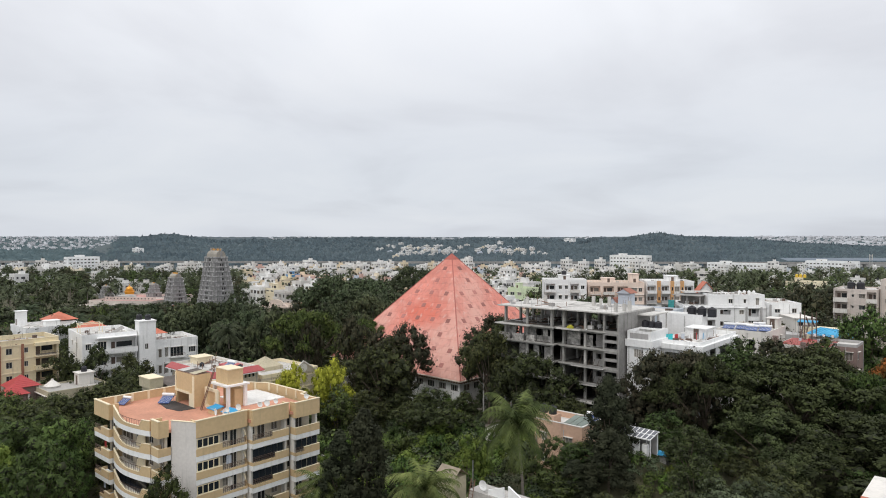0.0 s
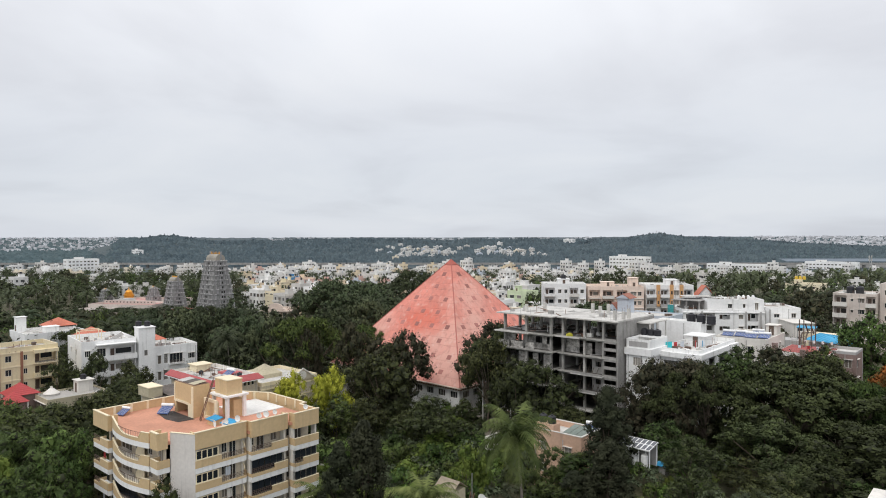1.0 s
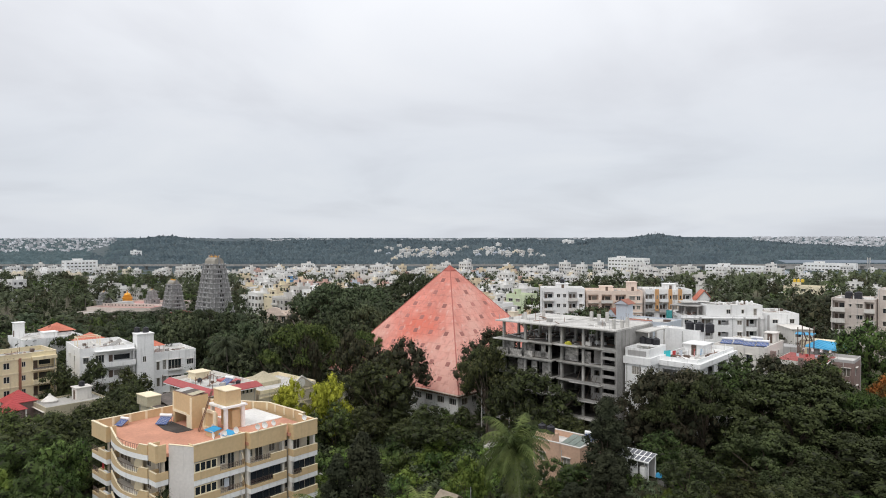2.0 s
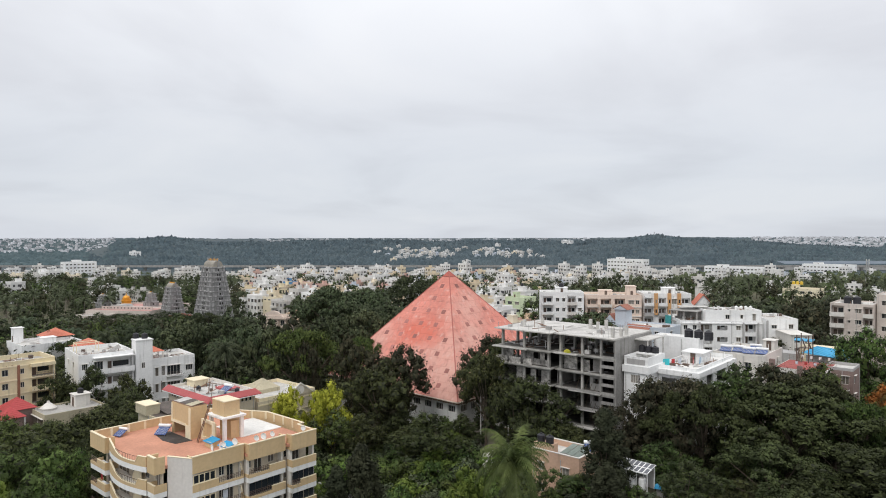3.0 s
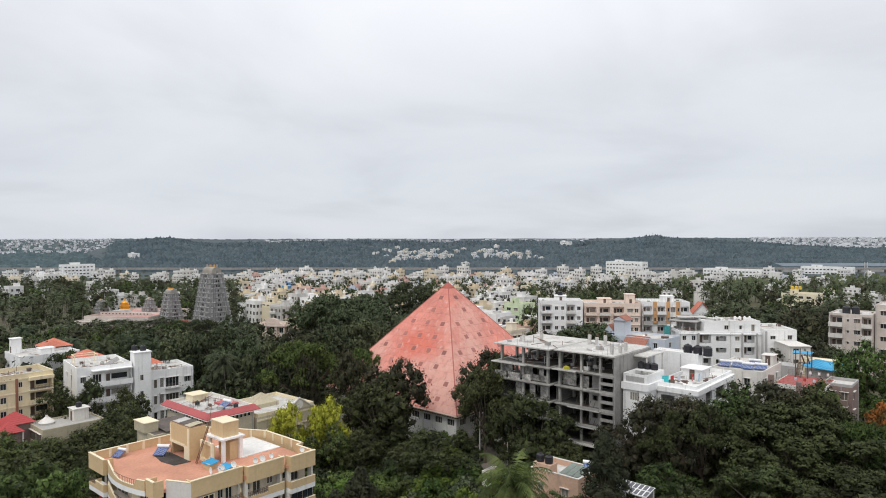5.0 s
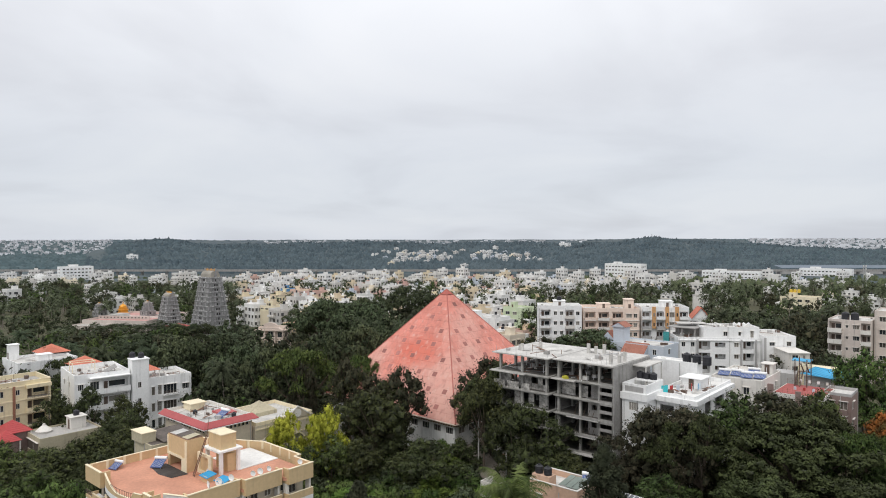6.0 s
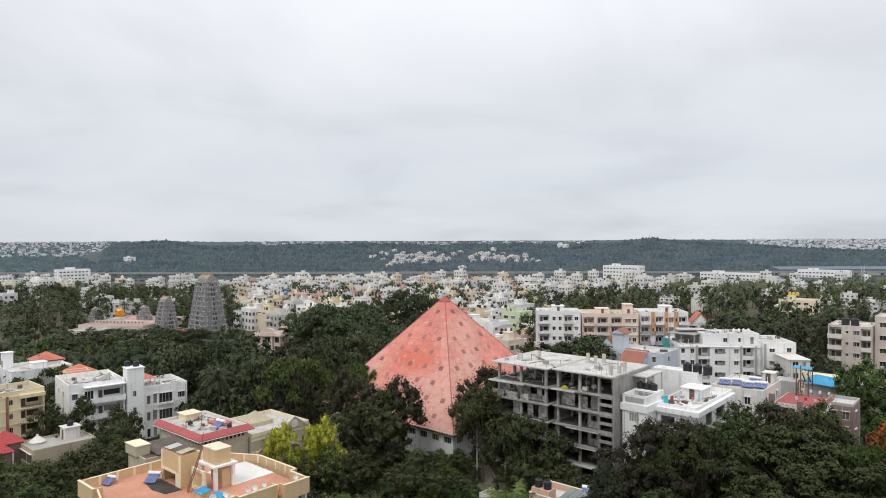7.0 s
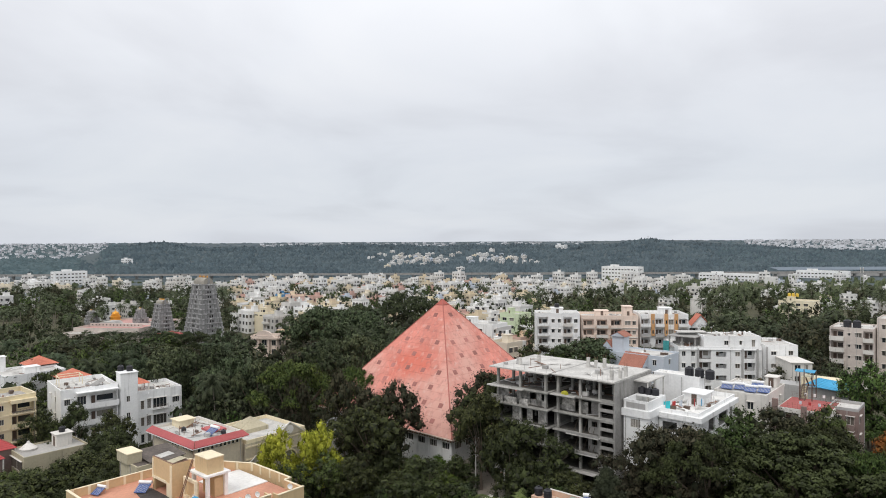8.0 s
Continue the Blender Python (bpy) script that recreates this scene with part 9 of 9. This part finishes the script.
# ---- the town of the middle distance ----
def town_house(material, storeys, w, d, label, seed, split):
    """A small flat-roofed house, built once and copied over the town. split: its windows are parts of their own."""
    rg = random.Random(seed)
    st = 3.1
    z1 = storeys * st
    t = thing("town_house", pose(0, -300, 0), label, "house", "houses of the town")
    body = bmesh.new()
    box(body, -w, 0, 0, d, 0, z1)
    fl, fr = Face(-w, 0, 1, 0), Face(0, 0, 0, 1)
    glaze = bmesh.new()
    for k in range(storeys):
        for f, L in ((fl, w), (fr, d)):
            a = rg.uniform(0.8, 1.6)
            while a < L - 1.6:
                ww = rg.choice((1.2, 1.6, 2.4))
                bm = bmesh.new() if split else glaze
                f.box(bm, a, a + ww, 0.004, 0.05, k * st + 0.8, k * st + 2.2)
                if split:
                    part("window", bm, TOWNGLASS, t)
                f.box(body, a - 0.1, a + ww + 0.1, 0.003, 0.5, k * st + 2.3, k * st + 2.42)
                a += ww + rg.uniform(1.2, 2.4)
    part("wall", body, material, t)
    if not split:
        tagged(part("glazing", glaze, TOWNGLASS, t), "small dark windows", kind="stuff")
    else:
        glaze.free()
    for k in range(1, storeys):
        if rg.random() < 0.75:
            fl.box(bm := bmesh.new(), 0.4, w * 0.55, 0.003, 1.1, k * st - 0.15, k * st + 0.85)
            part("balcony", bm, OFFWHITE, t)
    bm = bmesh.new()
    for a0, a1, b0, b1 in ((-w - 0.06, 0.06, -0.06, 0.14), (-0.14, 0.06, 0.14, d - 0.14), (-w - 0.06, 0.06, d - 0.14, d + 0.06), (-w - 0.06, -w + 0.14, 0.14, d - 0.14)):
        box(bm, a0, a1, b0, b1, z1 + 0.003, z1 + 0.9)
    part("parapet", bm, material, t)
    cx = rg.uniform(-w + 0.5, -4)
    solid("stair_cabin", lambda b: [box(b, cx, cx + 3, d - 4.5, d - 1, z1 + 0.003, z1 + 2.5), box(b, cx - 0.3, cx + 3.3, d - 4.8, d - 0.7, z1 + 2.503, z1 + 2.65)], material, t)
    solid("roof_tank", lambda b: cyl(b, cx + 1.5, d - 2.8, z1 + 2.66, z1 + 3.9, 0.7, 0.7, 8), BLACKP if rg.random() < 0.5 else WHITE, t)
    return t


PROTO = {}
for split in (True, False):
    for i, (mat, what) in enumerate(((CITYW, "white"), (CITYW, "white"), (CITYC, "cream"), (CITYG, "grey"), (CITYY, "pale yellow"), (CITYP, "peach"), (CITYW, "white"), (CITYB, "pale blue-grey"), (CITYW, "white"), (CITYW, "white"))):
        PROTO[split, i] = town_house(mat, (2, 3, 2, 3, 3, 2, 3, 2, 4, 2)[i], 8 + (i * 3) % 5, 9 + (i * 7) % 4, f"small {what} flat-roofed house in a dense town", 30 + i, split)
TOWN_SPOTS = set()
CROWD = {}


def patch(cx, cy, rx, ry):
    def f(rg):
        return rg.gauss(cx, rx), rg.gauss(cy, ry)
    return f


def town(n, gap, region, seed, choose):
    """Houses on the streets' grid. Past 490 m they join one mass."""
    rg = random.Random(seed)
    made = 0
    for _ in range(n * 8):
        if made >= n:
            break
        x, y = region(rg)
        u, v = x * CU + y * SU, -x * SU + y * CU
        u, v = round(u / gap) * gap, round(v / gap) * gap
        x, y = u * CU - v * SU, u * SU + v * CU
        if (u, v) in TOWN_SPOTS or not is_clear(x, y):
            continue
        TOWN_SPOTS.add((u, v))
        p = PROTO[y < 335, choose(x, y, rg)]
        m = pose(x + rg.uniform(-1, 1), y + rg.uniform(-1, 1), ground(x, y) - 0.3, 0, 0, RZ + rg.choice((0, 0, 90, 0, 5, -5))) @ Matrix.Diagonal((rg.uniform(0.7, 1.05), rg.uniform(0.7, 1.05), rg.uniform(0.7, 1.25), 1))
        if y < 490:
            copy_thing(p, m)
        else:
            for o in p.children:
                CROWD.setdefault(o.data.materials[0], []).append((o.data, np.array(m)))
        made += 1


def mixed(x, y, r):
    return r.choice((0, 1, 2, 2, 3, 4, 4, 5, 5, 5, 6, 6, 7, 8, 9))


def whites(x, y, r):
    return r.choice((0, 1, 3, 8, 0, 1, 3, 7, 2))


def warm(x, y, r):
    return r.choice((2, 4, 6, 9, 5, 0, 3, 4))


town(95, 11.5, wedge(345, 430, -0.335, 0.12), 40, lambda x, y, r: warm(x, y, r) if x / y < -0.2 else mixed(x, y, r))
town(190, 11.5, wedge(430, 640, -0.335, 0.12), 39, mixed)
town(110, 11.5, wedge(640, 760, -0.335, 0.13), 38, mixed)
town(34, 15, wedge(248, 345, 0.01, 0.13), 41, mixed)
town(60, 15, wedge(520, 740, 0.12, 0.32), 42, whites)
town(50, 22, wedge(400, 800, 0.32, 0.78), 43, whites)
town(85, 18, wedge(430, 800, -0.80, -0.34), 44, whites)
town(50, 11, patch(-85, 1480, 55, 110), 52, whites)
town(30, 11, patch(98, 1500, 40, 100), 53, whites)
for mat, items in CROWD.items():
    V, F, base = [], [], 0
    for me, m in items:
        co = np.empty(len(me.vertices) * 3)
        me.vertices.foreach_get("co", co)
        co = co.reshape(-1, 3) @ m[:3, :3].T + m[:3, 3]
        V.append(co)
        F += [tuple(i + base for i in p.vertices) for p in me.polygons]
        base += len(co)
    out = bpy.data.meshes.new("far_houses")
    out.from_pydata(np.concatenate(V).tolist(), [], F)
    out.materials.append(mat)
    tagged(new("far_houses", out), "crowded flat-roofed houses at the edge of the plain", "houses", kind="stuff")
for p in PROTO.values():
    for o in (*p.children_recursive, p):
        bpy.data.objects.remove(o)


# ---- distant towns: far more houses than one can count ----
def distant_town(label, count, seed, region, s0, s1):
    rg = np.random.default_rng(seed)
    pr = random.Random(seed)
    cube = np.array([(-1, -1, -0.3), (1, -1, -0.3), (1, 1, -0.3), (-1, 1, -0.3), (-1, -1, 1), (1, -1, 1), (1, 1, 1), (-1, 1, 1)])
    quads = np.array([(4, 5, 6, 7), (0, 1, 5, 4), (1, 2, 6, 5), (2, 3, 7, 6), (3, 0, 4, 7)])
    V, F = [], []
    for i in range(count):
        x, y = region(pr)
        a = radians(RZ + pr.choice((0, 0, 20)))
        w, d, h = pr.uniform(s0, s1) * 0.5, pr.uniform(s0, s1) * 0.5, pr.uniform(3.5, 9)
        v = cube * (w, d, h)
        V.append(np.stack([v[:, 0] * math.cos(a) - v[:, 1] * math.sin(a) + x, v[:, 0] * math.sin(a) + v[:, 1] * math.cos(a) + y, v[:, 2] + ground(x, y) + 1.5], 1))
        F.append(quads + 8 * i)
    me = bpy.data.meshes.new("distant_town")
    me.from_pydata(np.concatenate(V).tolist(), [], [tuple(f) for f in np.concatenate(F).tolist()])
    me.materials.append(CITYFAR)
    return tagged(new("distant_town", me), label, "town", kind="stuff")


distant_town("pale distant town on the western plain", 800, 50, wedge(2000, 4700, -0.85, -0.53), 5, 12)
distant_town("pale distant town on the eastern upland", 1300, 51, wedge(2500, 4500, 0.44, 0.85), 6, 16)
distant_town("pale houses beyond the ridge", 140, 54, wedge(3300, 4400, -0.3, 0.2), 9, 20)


# ---- the elevated railway across the plain ----
def viaduct():
    v = thing("viaduct", pose(0, 905, 0, 0, 0, -0.8), "long grey concrete viaduct on piers across the plain", "viaduct")
    solid("deck", lambda b: box(b, -900, 900, -5, 5, 4.6, 6.2), CONC, v)
    solid("parapet", lambda b: [box(b, -900, 900, -5, -4.7, 6.203, 7.6)], CONC, v)
    for i in range(52):
        solid("pier", lambda b: [box(b, -897 + 35 * i, -894 + 35 * i, -1.5, 1.5, -1.5, 4.0), box(b, -898.5 + 35 * i, -892.5 + 35 * i, -3.5, 3.5, 4.0, 4.59)], CONC, v)
    s = thing("station_hall", pose(640, 930, 0, 0, 0, 0), "long hall with a blue-grey sheet roof beside the viaduct", "station")
    solid("wall", lambda b: box(b, -190, 200, -10, 10, -1, 5), GREYP, s)
    solid("roof", lambda b: hull(b, [[(-192, -12, 8), (202, -12, 8), (202, 12, 11), (-192, 12, 11)], [(-192, -12, 8.5), (202, -12, 8.5), (202, 12, 11.5), (-192, 12, 11.5)]]), surface("blue_grey_sheet", (0.15, 0.185, 0.22), 0.85, 0.1), s)


viaduct()


def big_block(x, y, U, V, z1, storeys, name, label, mat=None):
    hl = [(1.5 + 4.2 * i, 2.4, 1.0, 1.5) for i in range(int((U - 2) / 4.2))]
    hr = [(1.5 + 4.2 * i, 2.4, 1.0, 1.5) for i in range(int((V - 2) / 4.2))]
    h = house(name, spot(x, y), U, V, z1, storeys, mat or WHITE, label, "building", par=1.0, roof_mat=CONCL, holes_l=hl, holes_r=hr, hood=0.4, bars=2)
    cabin(h, -U * 0.8, -U * 0.6, V * 0.3, V * 0.6, z1, 3, mat or WHITE)
    return h


big_block(17, 300, 22, 12, 11.5, 3, "white_apartment_block", "white block with rows of windows behind the pyramid")
big_block(-17, 302, 8, 8, 9, 3, "white_house", "small plain white house among the park trees")
big_block(31, 320, 11, 11, 14.5, 4, "lime_house", "lime green house with open lower floors", PALEGREEN)
big_block(-6, 345, 20, 14, 12.5, 4, "white_apartment_block", "white apartment block at the edge of the town")
big_block(222, 800, 48, 16, 17.5, 4, "white_office_block", "long white office block with rows of windows beyond the palms")
big_block(-470, 772, 14, 36, 16, 4, "white_office_block", "white block with a pitched roof above the trees")
big_block(-653, 1300, 18, 16, 12, 3, "white_house", "lone white house on the wooded slope")
big_block(333, 1990, 30, 20, 13, 3, "white_house", "lone white building on the wooded ridge")
big_block(500, 845, 60, 14, 9, 2, "white_office_block", "low long white block beyond the palm groves")
big_block(365, 800, 70, 14, 8, 2, "white_office_block", "low long white block beyond the palm groves")
big_block(-103, 362, 11, 10, 11, 4, "yellow_apartment_block", "pale yellow apartment block beside the temple tower", CREAMY)
big_block(-82, 372, 13, 12, 12.5, 4, "white_apartment_block", "white apartment block at the edge of the town")
cb = big_block(215, 400, 20, 14, 12.5, 4, "cream_apartment_block", "cream apartment block with yellow roof tanks among palms", CREAMY)
for i in range(3):
    tank(spot(215, 400) @ pose(-15 + 2.2 * i, 5.5, 15.65), r=0.9, h=1.9, material=MATS["yellow_tank"], label="yellow water tank on a stair cabin roof")
big_block(-122, 470, 8, 9, 12.5, 4, "blue_apartment_block", "narrow apartment block with a bright blue front", surface("blue_facade_paint", (0.09, 0.25, 0.46), 0.7, 0.1, streak=0.2))
big_block(-112, 463, 10, 9, 12.5, 4, "pink_apartment_block", "dull pink apartment block in a dense town", CITYP)
big_block(-440, 690, 52, 18, 8.0, 2, "white_factory", "long low white factory among palms")


def mast(x, y, height, label):
    """A square lattice mast with platforms and aerials."""
    t = thing("radio_mast", spot(x, y), label, "mast", "radio masts")
    w = 1.6
    for sx, sy in ((-1, -1), (1, -1), (1, 1), (-1, 1)):
        solid("leg", lambda b: rod(b, (sx * w, sy * w, 0), (sx * 0.6, sy * 0.6, height), 0.16, 4), STEEL, t)
    n = int(height / 3)
    for k in range(n):
        q0, q1 = w + (0.6 - w) * k / n, w + (0.6 - w) * (k + 1) / n
        z0, z1 = height * k / n, height * (k + 1) / n
        solid("brace", lambda b: [rod(b, (-q0, -q0, z0), (q1, -q1, z1), 0.09, 4), rod(b, (q0, -q0, z0), (q0, -q0 + 0.01, z1), 0.09, 4), rod(b, (q0, q0, z0), (-q1, q1, z1), 0.09, 4), rod(b, (q0, -q0, z0), (q1, q1, z1), 0.09, 4), rod(b, (-q0, q0, z0), (-q1, -q1, z1), 0.09, 4)], STEEL, t)
    for z in (height * 0.86, height * 0.97):
        solid("aerial", lambda b: [box(b, sx * 1.1 - 0.2, sx * 1.1 + 0.2, -0.25, 0.25, z - 1.0, z + 1.0) for sx in (-1, 1)], OFFWHITE, t)
    return t


mast(366, 600, 25, "grey lattice radio mast standing among palm groves")
mast(700, 2380, 17, "grey lattice radio mast on the wooded hilltop")
